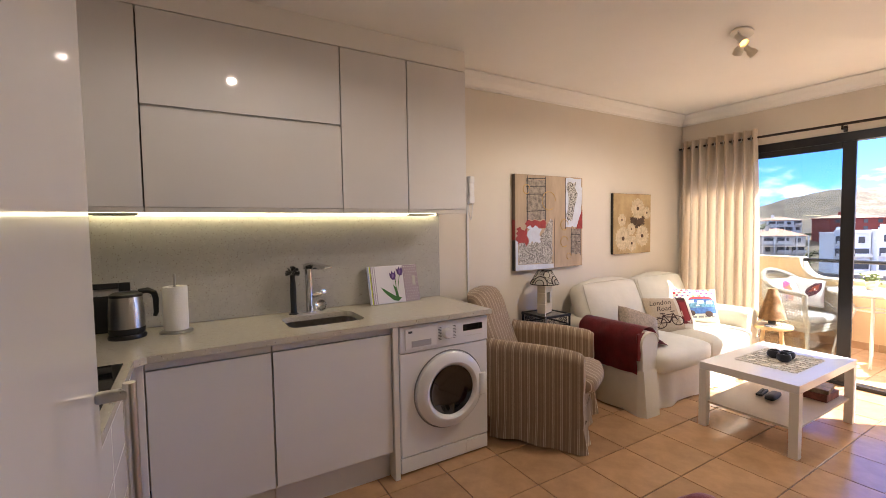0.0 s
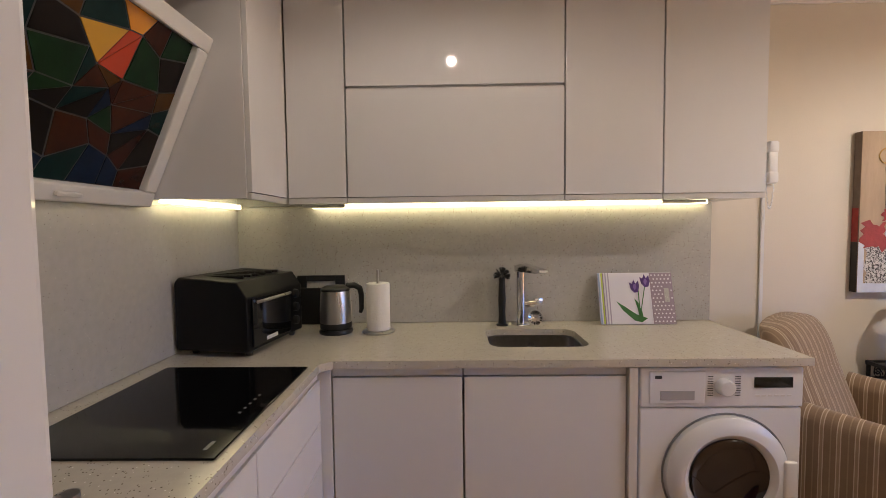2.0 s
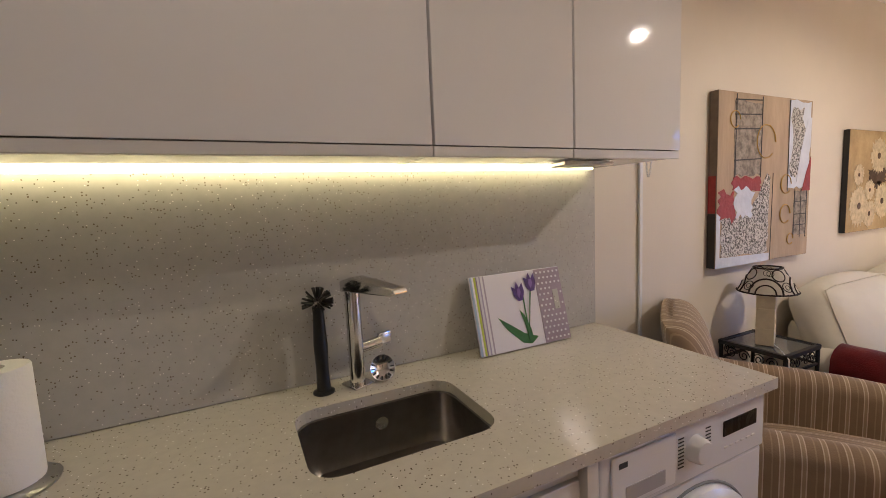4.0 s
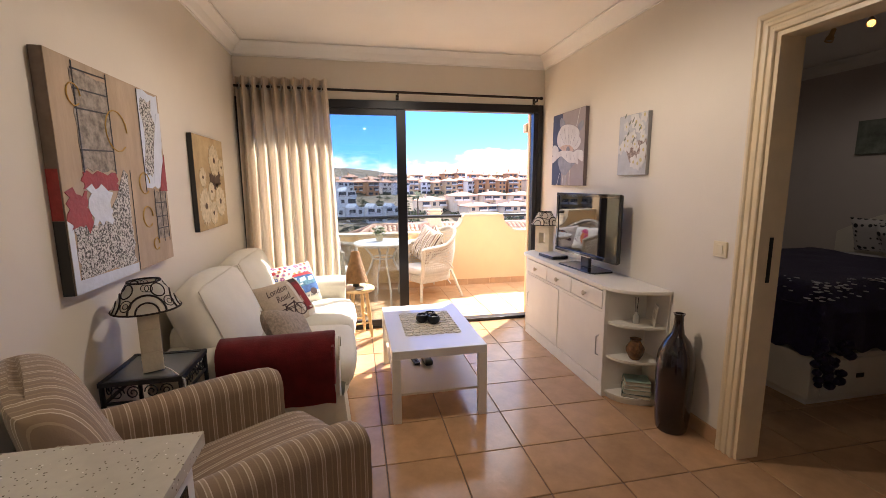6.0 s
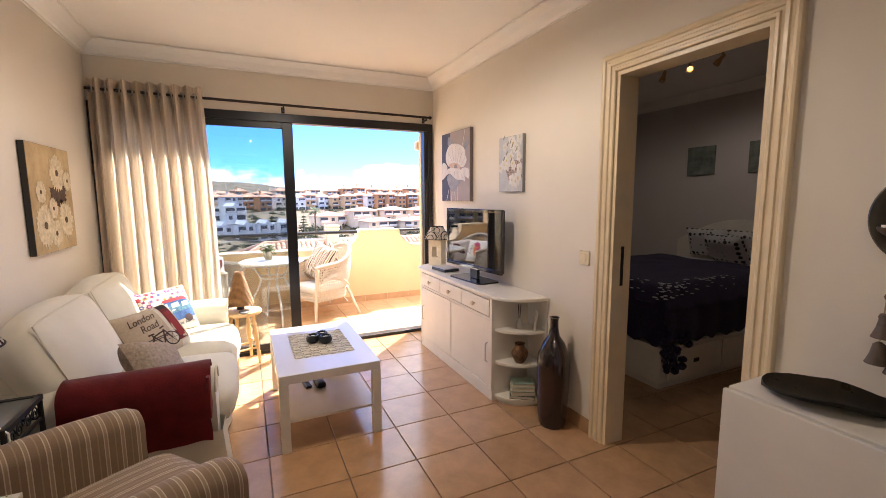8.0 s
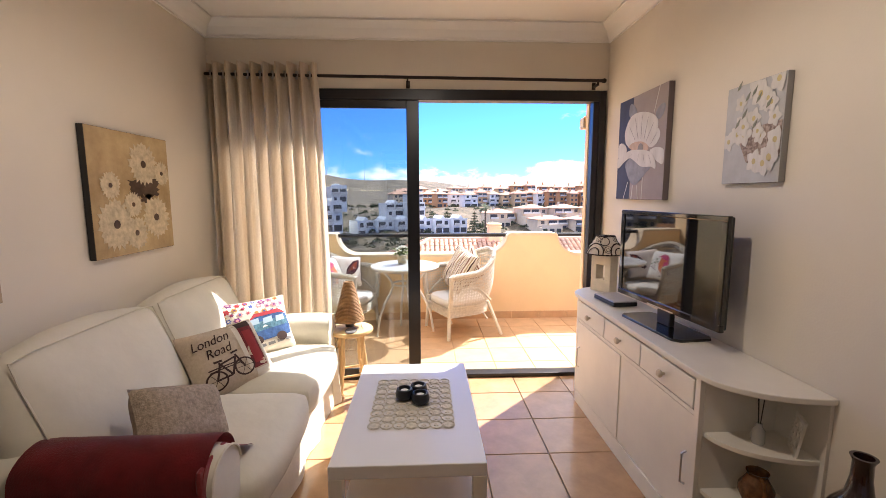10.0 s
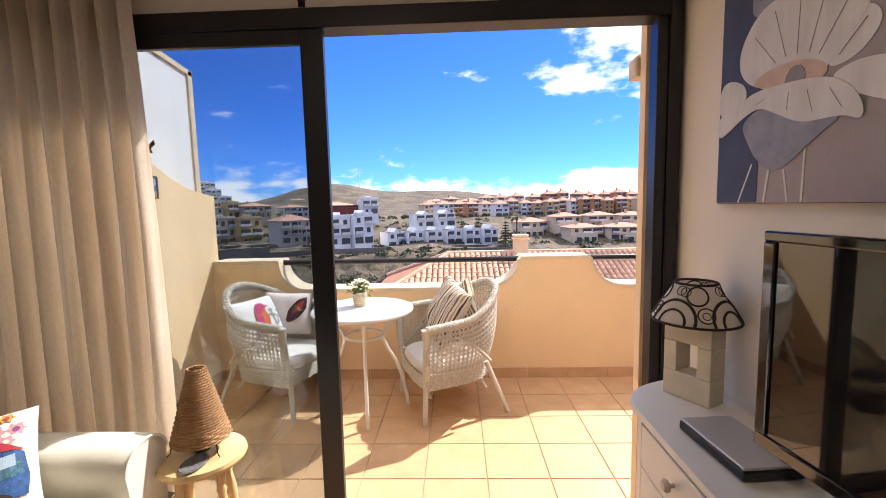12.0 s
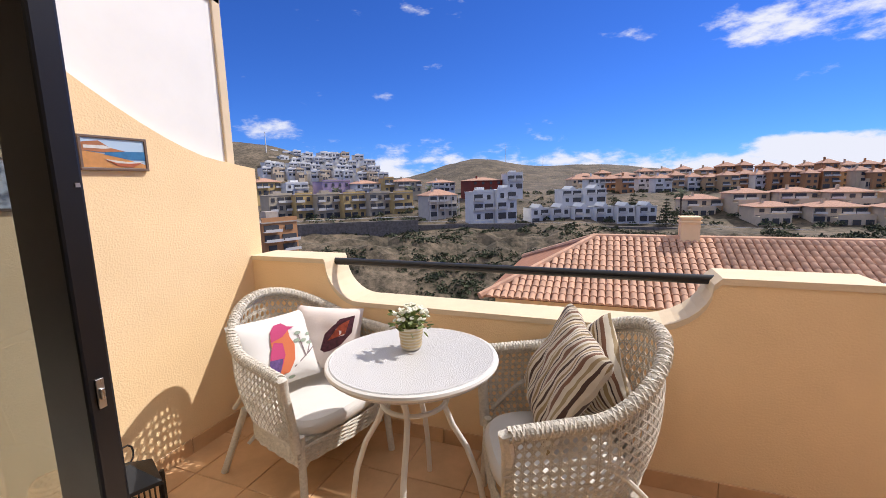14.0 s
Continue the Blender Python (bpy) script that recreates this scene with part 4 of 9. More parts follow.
part("skirt", skirt([(0.0, D - 0.02), (0.0, 0.0), (0.16, -0.005), (0.17, 0.03), (W - 0.17, 0.03), (W - 0.16, -0.005), (W, 0.0), (W, D - 0.02)], 0.006, 0.34, 0.014, 9, 120), M_sofa, sofa, "", True)
for i, x0 in enumerate((0.18, W / 2 + 0.002)):
    part("seat_cushion", soft_box(x0, -0.04, 0.27, x0 + W / 2 - 0.182, 0.62, 0.45, 0.06, 0.028, 3 + i), M_sofa, sofa, "", True)
part("backrest", soft_box(0.14, 0.66, 0.2, W - 0.14, 0.86, 0.72, 0.06, 0.01, 7), M_sofa, sofa, "", True)
for i, x0 in enumerate((0.13, W / 2 + 0.005)):
    b = soft_box(0, -0.10, 0, W / 2 - 0.14, 0.10, 0.47, 0.06, 0.055, 11 + i, 14)
    bm_move(b, pose(x0, 0.60, 0.435, -22, 0, 0))
    bc = part("back_cushion", b, M_sofa, sofa, "", True)
    w = W / 2 - 0.14
    loop = [(0.014, -0.094, 0.02), (0.006, -0.092, 0.12), (0.006, -0.092, 0.36), (0.014, -0.092, 0.455), (0.10, -0.094, 0.466), (w - 0.10, -0.094, 0.466), (w - 0.014, -0.092, 0.455), (w - 0.006, -0.092, 0.36), (w - 0.006, -0.092, 0.12), (w - 0.014, -0.094, 0.02)]
    part("piping", bm_move(bm_tube(loop, 0.0035, 6), pose(x0, 0.60, 0.435, -22, 0, 0)), M_piping, bc)


def rolled_arm(x0, x1, y0, y1, h, roll=0.085):
    """An arm with a rolled top, swept front to back."""
    cx = (x0 + x1) / 2
    hw = (x1 - x0) / 2
    prof = [(cx - hw * 0.82, 0.05), (cx - hw * 0.85, 0.25), (cx - hw * 0.9, h - roll * 1.7)]
    prof += [(cx - hw * math.cos(t) , h - roll + roll * math.sin(t)) for t in [math.pi * k / 14 for k in range(15)]]
    prof += [(cx + hw * 0.9, h - roll * 1.7), (cx + hw * 0.85, 0.25), (cx + hw * 0.82, 0.05)]
    n = len(prof)

    def fn(u, v):
        px, pz = prof[min(n - 1, round(u * (n - 1)))]
        y = y0 + (y1 - y0) * v
        k = 1.0
        if v < 0.06:
            k = 0.93 + 0.07 * math.sqrt(v / 0.06)
        return (cx + (px - cx) * k + 0.004 * noise.noise(Vector((px * 9, y * 9, pz * 9))), y, pz * (0.99 + 0.01 * k) - (1 - k) * 0.12)
    bm = bm_grid(n - 1, 24, fn)
    bm.verts.ensure_lookup_table()
    front = [bm.verts[i] for i in range(n)]
    bm.faces.new(front[::-1])
    bmesh.ops.recalc_face_normals(bm, faces=bm.faces[:])
    return bm


for x0, x1 in ((0.0, 0.21), (W - 0.21, W)):
    am = part("arm", rolled_arm(x0, x1, 0.02, D - 0.03, 0.62), M_sofa, sofa, "", True)
    cx = (x0 + x1) / 2
    part("piping", bm_tube([(cx - 0.10 * math.cos(math.pi * k / 12), 0.018, 0.53 + 0.082 * math.sin(math.pi * k / 12)) for k in range(13)], 0.005, 6), M_piping, am)

# red throw over the near arm
thr = thing("red_throw", "dark red fleece throw draped over the sofa arm", "throw", (4.325, 2.02, 0.62))


def throw_fn(u, v):
    """Across the arm (u) and along it (v)."""
    y = -0.02 + 0.56 * v
    a = (u - 0.5) * 2
    s = a * 0.42 + 0.0
    r = 0.122
    if abs(s) < r * 1.45:
        t = s / r
        x, z = r * math.sin(t) * 0.98, -0.095 + 0.11 * math.cos(t)
    else:
        t = 1.45 if s > 0 else -1.45
        ex = abs(s) - r * 1.45
        x = r * math.sin(t) * 0.98 - (0.004 if s < 0 else -0.0) + (0.01 * ex)
        z = -0.095 + 0.11 * math.cos(t) - ex * (1.0 if s < 0 else 0.35)
        if s > 0:
            x += ex * 0.6
    wob = 0.008 * noise.noise(Vector((u * 6, v * 7, 1.5)))
    return (x + wob * (1 if s > 0 else -1), y + 0.02 * a * math.sin(v * 3) + wob, z + abs(wob) + 0.012)


tb = bm_grid(40, 26, throw_fn)
bmesh.ops.solidify(tb, geom=tb.faces[:], thickness=-0.008)
part("cloth", tb, M_red, thr, "", True)
# the corner of the throw that hangs at the front
part("hanging_fold", bm_move(soft_box(-0.115, -0.012, -0.20, 0.05, 0.008, 0.0, 0.008, 0.004, 3, 6), pose(0, -0.012, -0.01)), M_red, thr, "", True)


def pillow(w, h, t=0.14, nx=18, ny=18, seed=0):
    """A stuffed cushion in the x-z plane, its back at +y."""
    bms = []
    for sgn in (-1, 1):
        def fn(u, v, sgn=sgn):
            a, b = 2 * u - 1, 2 * v - 1
            k = (max(0, (1 - a ** 4) * (1 - b ** 4))) ** 0.55
            pin = 1 - 0.05 * (1 - abs(a) ** 2) * abs(b) ** 3
            pin2 = 1 - 0.05 * (1 - abs(b) ** 2) * abs(a) ** 3
            x = a * w / 2 * pin2
            z = b * h / 2 * pin
            return (x, sgn * (t / 2 * k + 0.006 * noise.noise(Vector((a * 3 + seed, b * 3, sgn))) * k), z)
        g = bm_grid(nx, ny, fn)
        bms.append(g)
    bm = bm_join(*bms)
    bmesh.ops.remove_doubles(bm, verts=bm.verts[:], dist=0.0008)
    bmesh.ops.recalc_face_normals(bm, faces=bm.faces[:])
    return bm


def pillow_front(w, h, t, poly, lift=0.0016, n=5):
    """A printed patch that follows a cushion's front; poly in parts of its half width and height."""
    bm = bmesh.new()
    vs = [bm.verts.new((a, 0, b)) for a, b in poly]
    bm.faces.new(vs)
    bmesh.ops.triangulate(bm, faces=bm.faces[:])
    for _ in range(n):
        long_e = [e for e in bm.edges if e.calc_length() > 0.16]
        if not long_e:
            break
        bmesh.ops.subdivide_edges(bm, edges=long_e, cuts=1)
        bmesh.ops.triangulate(bm, faces=bm.faces[:])
    for v in bm.verts:
        a, b = max(-0.985, min(0.985, v.co.x)), max(-0.985, min(0.985, v.co.z))
        k = (max(0, (1 - a ** 4) * (1 - b ** 4))) ** 0.55
        v.co = Vector((a * w / 2 * (1 - 0.05 * (1 - b * b) * abs(a) ** 3), -(t / 2 * k + lift + 0.006 * 0), b * h / 2 * (1 - 0.05 * (1 - a * a) * abs(b) ** 3)))
    bmesh.ops.recalc_face_normals(bm, faces=bm.faces[:])
    return bm


def disc(cx, cz, r, n=14, rz=None):
    return [(cx + r * math.cos(2 * math.pi * k / n), cz + (rz or r) * math.sin(2 * math.pi * k / n)) for k in range(n)]


def line(a, b, w):
    d = Vector((b[0] - a[0], b[1] - a[1]))
    d.normalize()
    nx, nz = -d.y * w / 2, d.x * w / 2
    return [(a[0] + nx, a[1] + nz), (a[0] - nx, a[1] - nz), (b[0] - nx, b[1] - nz), (b[0] + nx, b[1] + nz)]


def writing(txt, size, mat_, parent, m, name="lettering", shear=0.25):
    cu_ = bpy.data.curves.new(name, 'FONT')
    cu_.body, cu_.size, cu_.shear, cu_.extrude, cu_.align_x = txt, size, shear, 0.0006, 'CENTER'
    tmp = bpy.data.objects.new(name, cu_)
    scene.collection.objects.link(tmp)
    me = bpy.data.meshes.new_from_object(tmp.evaluated_get(bpy.context.evaluated_depsgraph_get()))
    bpy.data.objects.remove(tmp)
    me.transform(m)
    me.materials.append(mat_)
    ob = new(name, me)
    ob.parent = parent
    return ob


def fab(name, c, **k):
    return mat("fabric_" + name, c, 0.9, bump=0.3, bscale=220, **k)


M_linen, M_brown, M_maroon, M_ivory = fab("linen", (0.53, 0.44, 0.33), vary=0.15, scale=60), fab("brown_print", (0.045, 0.022, 0.018)), fab("maroon_print", (0.17, 0.014, 0.018), vary=0.3, scale=30), fab("ivory", (0.66, 0.61, 0.52), vary=0.1, scale=40)
# "London Road" cushion
lc = thing("london_cushion", "linen cushion printed with a bicycle and phone box", "cushion", (5.21, 2.375, 0.572), -33, "sofa cushions", (-38, 0))
CW, CH, CT = 0.43, 0.36, 0.13
part("cover", pillow(CW, CH, CT, seed=1), M_linen, lc, "", True)
part("phone_box_print", pillow_front(CW, CH, CT, [(0.38, 0.86), (0.78, 0.9), (0.74, -0.62), (0.36, -0.66)]), M_maroon, lc)
part("print_band", pillow_front(CW, CH, CT, [(0.24, 0.86), (0.37, 0.88), (0.35, -0.66), (0.25, -0.62)]), M_ivory, lc)
part("print_band", pillow_front(CW, CH, CT, [(0.8, 0.88), (0.96, 0.8), (0.96, -0.9), (0.4, -0.92), (0.4, -0.7), (0.78, -0.66)]), M_ivory, lc)
part("door_print", pillow_front(CW, CH, CT, [(0.44, 0.55), (0.7, 0.57), (0.68, -0.5), (0.43, -0.52)], 0.0028), fab("red_print", (0.26, 0.02, 0.022)), lc)
part("roof_print", pillow_front(CW, CH, CT, [(0.36, 0.88), (0.8, 0.92), (0.78, 0.7), (0.38, 0.68)], 0.003), M_brown, lc)
for cx, cz in ((-0.58, -0.62), (0.14, -0.48)):
    for k in range(20):
        a0, a1 = 2 * math.pi * k / 20, 2 * math.pi * (k + 1) / 20
        part("wheel_print", pillow_front(CW, CH, CT, [(cx + 0.26 * math.cos(a0), cz + 0.27 * math.sin(a0)), (cx + 0.26 * math.cos(a1), cz + 0.27 * math.sin(a1)), (cx + 0.215 * math.cos(a1), cz + 0.225 * math.sin(a1)), (cx + 0.215 * math.cos(a0), cz + 0.225 * math.sin(a0))], 0.0034, 1), M_brown, lc)
    for k in range(6):
        part("spoke_print", pillow_front(CW, CH, CT, line((cx, cz), (cx + 0.22 * math.cos(k * 1.047), cz + 0.23 * math.sin(k * 1.047)), 0.014), 0.0034, 1), M_brown, lc)
for a, b, w in (((-0.58, -0.62), (-0.4, -0.2), 0.05), ((-0.4, -0.22), (0.02, -0.12), 0.05), ((0.02, -0.06), (0.14, -0.48), 0.05), ((-0.58, -0.62), (-0.2, -0.6), 0.05), ((-0.2, -0.6), (0.0, -0.14), 0.05), ((-0.2, -0.6), (-0.42, -0.16), 0.05), ((-0.06, 0.0), (0.12, 0.04), 0.05), ((-0.52, -0.12), (-0.32, -0.12), 0.06), ((-0.7, -0.3), (0.1, -0.28), 0.035), ((-0.68, -0.36), (0.1, -0.34), 0.03)):
    part("frame_print", pillow_front(CW, CH, CT, line(a, b, w), 0.0038, 2), M_brown, lc)
writing("London", 0.066, M_brown, lc, pose(-0.085, -CT / 2 - 0.0015, 0.07, 90, -6, 0), "lettering", 0.35)
writing("Road", 0.066, M_brown, lc, pose(-0.065, -CT / 2 - 0.003, 0.01, 90, -6, 0), "lettering", 0.35)
# floral cushion with a blue car
fc = thing("floral_cushion", "white floral cushion with a printed blue car", "cushion", (5.60, 2.375, 0.615), -47, "sofa cushions", (-29, 0))
FW, FH, FT = 0.43, 0.35, 0.13
part("cover", pillow(FW, FH, FT, seed=4), M_ivory, fc, "", True)
random.seed(21)
fcols = [fab("flower_red", (0.35, 0.03, 0.04)), fab("flower_blue", (0.07, 0.10, 0.30)), fab("flower_ochre", (0.42, 0.22, 0.05)), fab("flower_plum", (0.16, 0.04, 0.14)), fab("flower_pink", (0.5, 0.22, 0.24))]
for k in range(30):
    cx, cz = -0.88 + 1.76 * ((k % 8) + 0.5 * ((k // 8) % 2)) / 8.0, 0.86 - 0.2 * (k // 8) + random.uniform(-0.05, 0.05)
    if cz < 0.42 and cx > -0.4:
        continue
    r = random.uniform(0.05, 0.1)
    f = part("flower_print", pillow_front(FW, FH, FT, [(cx + r * (1 + 0.3 * math.cos(6 * t)) * math.cos(t), cz + r * (1 + 0.3 * math.cos(6 * t)) * math.sin(t)) for t in [2 * math.pi * j / 18 for j in range(18)]], 0.002, 1), random.choice(fcols), fc)
    part("flower_heart", pillow_front(FW, FH, FT, disc(cx, cz, r * 0.45, 9), 0.003, 1), random.choice(fcols + [M_ivory]), f)
M_bluep, M_teal = fab("blue_print", (0.035, 0.10, 0.27), vary=0.5, scale=40), fab("teal_print", (0.08, 0.2, 0.27), vary=0.6, scale=50)
car = [(-0.42, -0.62), (-0.45, -0.1), (-0.3, 0.12), (-0.1, 0.32), (0.62, 0.36), (0.85, 0.22), (0.9, -0.2), (0.86, -0.5)]
part("car_print", pillow_front(FW, FH, FT, car, 0.0022), M_bluep, fc)
part("roof_print", pillow_front(FW, FH, FT, [(-0.3, 0.12), (-0.1, 0.38), (0.62, 0.44), (0.86, 0.26), (0.6, 0.3), (-0.08, 0.26)], 0.0034), fcols[0], fc)
part("side_print", pillow_front(FW, FH, FT, [(-0.34, -0.28), (-0.28, 0.06), (0.82, 0.14), (0.84, -0.14)], 0.003), M_teal, fc)
for cx in (-0.2, 0.18, 0.55):
    part("window_print", pillow_front(FW, FH, FT, [(cx - 0.08, -0.02), (cx - 0.06, 0.18), (cx + 0.2, 0.22), (cx + 0.2, 0.02)], 0.004, 2), fab("pale_blue_print", (0.32, 0.42, 0.5)), fc)
for cx in (-0.15, 0.55):
    part("wheel_print", pillow_front(FW, FH, FT, disc(cx, -0.55, 0.16), 0.004, 2), M_brown, fc)
for k in range(5):
    part("kerb_print", pillow_front(FW, FH, FT, line((-0.4 + 0.26 * k, -0.8 + 0.03 * k), (-0.2 + 0.26 * k, -0.78 + 0.03 * k), 0.1), 0.0026, 1), fab("grey_print", (0.2, 0.2, 0.2)), fc)
sc_ = thing("small_cushion", "small beige speckled round-edged cushion", "cushion", (4.60, 2.27, 0.575), -25, "sofa cushions", (-38, 20))
part("cover", pillow(0.36, 0.26, 0.15, seed=9), mat("beige_boucle", (0.44, 0.36, 0.28), 0.95, vary=0.4, scale=70, bump=0.8, bscale=160), sc_, "", True)

# ---- armchair ----
ac = thing("striped_armchair", "brown and cream striped armchair with a loose cover", "armchair", (3.76, 2.06, 0), 35)
part("seat_frame", soft_box(-0.25, 0.02, 0.12, 0.25, 0.58, 0.33, 0.03, 0.004, 2), M_armx, ac, "", True)
part("seat_cushion", soft_box(-0.245, -0.06, 0.32, 0.245, 0.5, 0.44, 0.05, 0.03, 5), M_armx, ac, "", True)


def chair_arm(x0, x1):
    cx, hw = (x0 + x1) / 2, (x1 - x0) / 2

    def fn(u, v):
        y = 0.0 + 0.62 * v
        h = 0.615 + 0.05 * v + 0.008 * math.sin(v * 5)
        t = math.pi * u
        s = -math.cos(t)
        if u < 0.25:
            x, z = cx - hw, 0.14 + (h - hw - 0.14) * (u / 0.25)
        elif u > 0.75:
            x, z = cx + hw, 0.14 + (h - hw - 0.14) * ((1 - u) / 0.25)
        else:
            a = math.pi * (u - 0.25) / 0.5
            x, z = cx - hw * math.cos(a), h - hw + hw * math.sin(a)
        k = 0.88 + 0.12 * min(1, v / 0.07) ** 0.5
        zz = z - (1 - k) * 0.15 * (z > 0.4)
        return (cx + (x - cx) * k, y + 0.004 * noise.noise(Vector((x * 8, y * 8, z * 8))), zz)
    bm = bm_grid(32, 20, fn)
    bm.verts.ensure_lookup_table()
    bm.faces.new([bm.verts[i] for i in range(33)][::-1])
    bmesh.ops.recalc_face_normals(bm, faces=bm.faces[:])
    return bm


part("arm", chair_arm(-0.38, -0.25), M_army, ac, "", True)
part("arm", chair_arm(0.25, 0.38), M_army, ac, "", True)
def back_fn(u, v):
    top = max(0.0, (v - 0.72) / 0.28)
    rnd_ = math.sqrt(max(0.0, 1 - 0.97 * top ** 2))
    th = (0.10 - 0.02 * v) * rnd_
    w = 0.31 * (1 - 0.10 * v) * (1 - 0.16 * top ** 3)
    t = 2 * math.pi * u
    x = w * math.copysign(abs(math.cos(t)) ** 0.55, math.cos(t))
    y = th * math.copysign(abs(math.sin(t)) ** 0.8, math.sin(t))
    z = 0.16 + 0.80 * (v if v < 0.72 else 0.72 + 0.28 * math.sin(top * math.pi / 2)) - top * 0.045 * (x / 0.3) ** 2
    return (x + 0.006 * noise.noise(Vector((x * 7, v * 5, 1))), 0.56 + y + 0.24 * v ** 1.3, z)
bk = bm_grid(48, 36, back_fn, True)
bk.verts.ensure_lookup_table()
bk.faces.new([bk.verts[48 * 36 + i] for i in range(48)])
bmesh.ops.recalc_face_normals(bk, faces=bk.faces[:])
part("backrest", bk, M_armx, ac, "", True)
part("skirt", skirt([(-0.38, 0.6), (-0.385, 0.0), (-0.25, -0.01), (-0.245, 0.015), (0.245, 0.015), (0.25, -0.01), (0.385, 0.0), (0.38, 0.6)], 0.012, 0.16, 0.012, 8, 110), M_army, ac, "", True)
for lx, ly in ((-0.3, 0.07), (0.3, 0.07), (-0.28, 0.58), (0.28, 0.58)):
    part("leg", bm_lathe([(0.016, 0), (0.024, 0.14)], 10, lx, ly), mat("dark_wood_leg", (0.05, 0.03, 0.02), 0.5), ac)

# ---- iron side table and table lamps ----
stb = thing("side_table", "small black wrought-iron side table with a glass top", "side table", (3.965, 2.69, 0), 0)
stb.scale = (0.9, 0.9, 1.0)
TH = 0.68
M_iron = mat("black_iron", (0.010, 0.010, 0.011), 0.45, bump=0.2, bscale=80)
for lx in (-0.15, 0.15):
    for ly in (-0.15, 0.15):
        part("leg", bm_tube([(lx, ly, 0), (lx, ly, TH + 0.01)], 0.010, 8), M_iron, stb)
part("top_frame", bm_join(*[bm_box(*b) for b in ((-0.16, -0.16, TH - 0.01, 0.16, -0.14, TH + 0.008), (-0.16, 0.14, TH - 0.01, 0.16, 0.16, TH + 0.008), (-0.16, -0.14, TH - 0.01, -0.14, 0.14, TH + 0.008), (0.14, -0.14, TH - 0.01, 0.16, 0.14, TH + 0.008), (-0.155, -0.155, TH - 0.085, 0.155, -0.145, TH - 0.075), (-0.155, 0.145, TH - 0.085, 0.155, 0.155, TH - 0.075), (-0.155, -0.145, TH - 0.085, -0.145, 0.145, TH - 0.075), (0.145, -0.145, TH - 0.085, 0.155, 0.145, TH - 0.075))]), M_iron, stb)
part("glass_top", bm_box(-0.14, -0.14, TH - 0.004, 0.14, 0.14, TH + 0.004), mat("smoked_glass", (0.10, 0.11, 0.11), 0.05, coat=0.3), stb)


def scroll(cx, z, r, flip):
    return [(cx + flip * (r * (1 - k / 26) * math.cos(0.5 * k) - r * 0.2), z + r * (1 - k / 26) * math.sin(0.5 * k)) for k in range(22)]


for face in range(4):
    for cx in (-0.09, -0.03, 0.03, 0.09):
        pts = [(a, -0.15, b) for a, b in scroll(cx, TH - 0.043, 0.028, 1 if cx < 0 else -1)]
        part("scroll", bm_move(bm_tube(pts, 0.0028, 5), pose(0, 0, 0, 0, 0, 90 * face)), M_iron, stb)


def table_lamp(at, rz, label, size=1.0):
    L_ = thing("table_lamp", label, "table lamp", at, rz, "patterned table lamps")
    M_base = mat("cream_stone_block", (0.66, 0.58, 0.44), 0.75, vary=0.12, scale=20, bump=0.5, bscale=60)
    M_shade = mat("ivory_lampshade", (0.80, 0.75, 0.67), 0.85, vary=0.05, scale=10)
    M_ring = mat("brown_black_print", (0.022, 0.012, 0.010), 0.8)
    L_.scale = (size, size, size)
    w, h = 0.078, 0.25
    for bx in ((-w, 0, w, 0.085), (-w, 0.085, -0.034, 0.185), (0.034, 0.085, w, 0.185), (-w, 0.185, w, h)):
        part("base_block", bm_box(bx[0], -0.038, bx[1], bx[2], 0.038, bx[3], 0.003), M_base, L_)
    part("stem", bm_tube([(0, 0, h - 0.002), (0, 0, h + 0.05)], 0.008, 12), M_chrome, L_, "", True)
    z0, z1, r0, r1 = h + 0.012, h + 0.130, 0.127, 0.060

    def fn(u, v):
        r = r0 + (r1 - r0) * v
        return (r * math.cos(6.28319 * u), r * math.sin(6.28319 * u), z0 + (z1 - z0) * v)
    sb_ = bm_grid(48, 6, fn, True)
    bmesh.ops.solidify(sb_, geom=sb_.faces[:], thickness=0.002)
    sh = part("shade", sb_, M_shade, L_, "", True)
    part("trim", bm_join(bm_tube([fn(k / 48, 0) for k in range(48)], 0.004, 6, True), bm_tube([fn(k / 48, 1) for k in range(48)], 0.004, 6, True)), M_ring, sh)
    # printed circles: half rings standing on the hem, rings and dots above
    for j in range(4):
        u0 = j / 4
        for du, v0, ru, rv, wd in ((0.0, 0.03, 0.088, 0.58, 0.013), (0.0, 0.03, 0.052, 0.34, 0.011), (0.10, 0.74, 0.042, 0.22, 0.008), (0.135, 0.30, 0.030, 0.17, 0.006), (0.135, 0.29, 0.014, 0.08, 0.004), (0.0, 0.84, 0.022, 0.11, 0.004), (0.03, 0.82, 0.022, 0.11, 0.004)):
            pts = []
            for k in range(29):
                a = 2 * math.pi * k / 28
                vv = v0 + rv * math.sin(a)
                if vv < 0.02 or vv > 0.98:
                    continue
                p = Vector(fn(u0 + du + ru * math.cos(a) * (1.0 + 0.5 * vv), vv))
                pts.append((k, p + Vector((p.x, p.y, 0)).normalized() * 0.0006))
            if pts and pts[0][0] == 0 and pts[-1][0] == 28 and len(pts) < 29:
                cut = next(i for i in range(1, len(pts)) if pts[i][0] != pts[i - 1][0] + 1)
                pts = pts[cut:] + pts[1:cut]
            if len(pts) > 3:
                part("ring_print", bm_tube([p for k, p in pts], wd * 0.36, 5), M_ring, sh)
    return L_


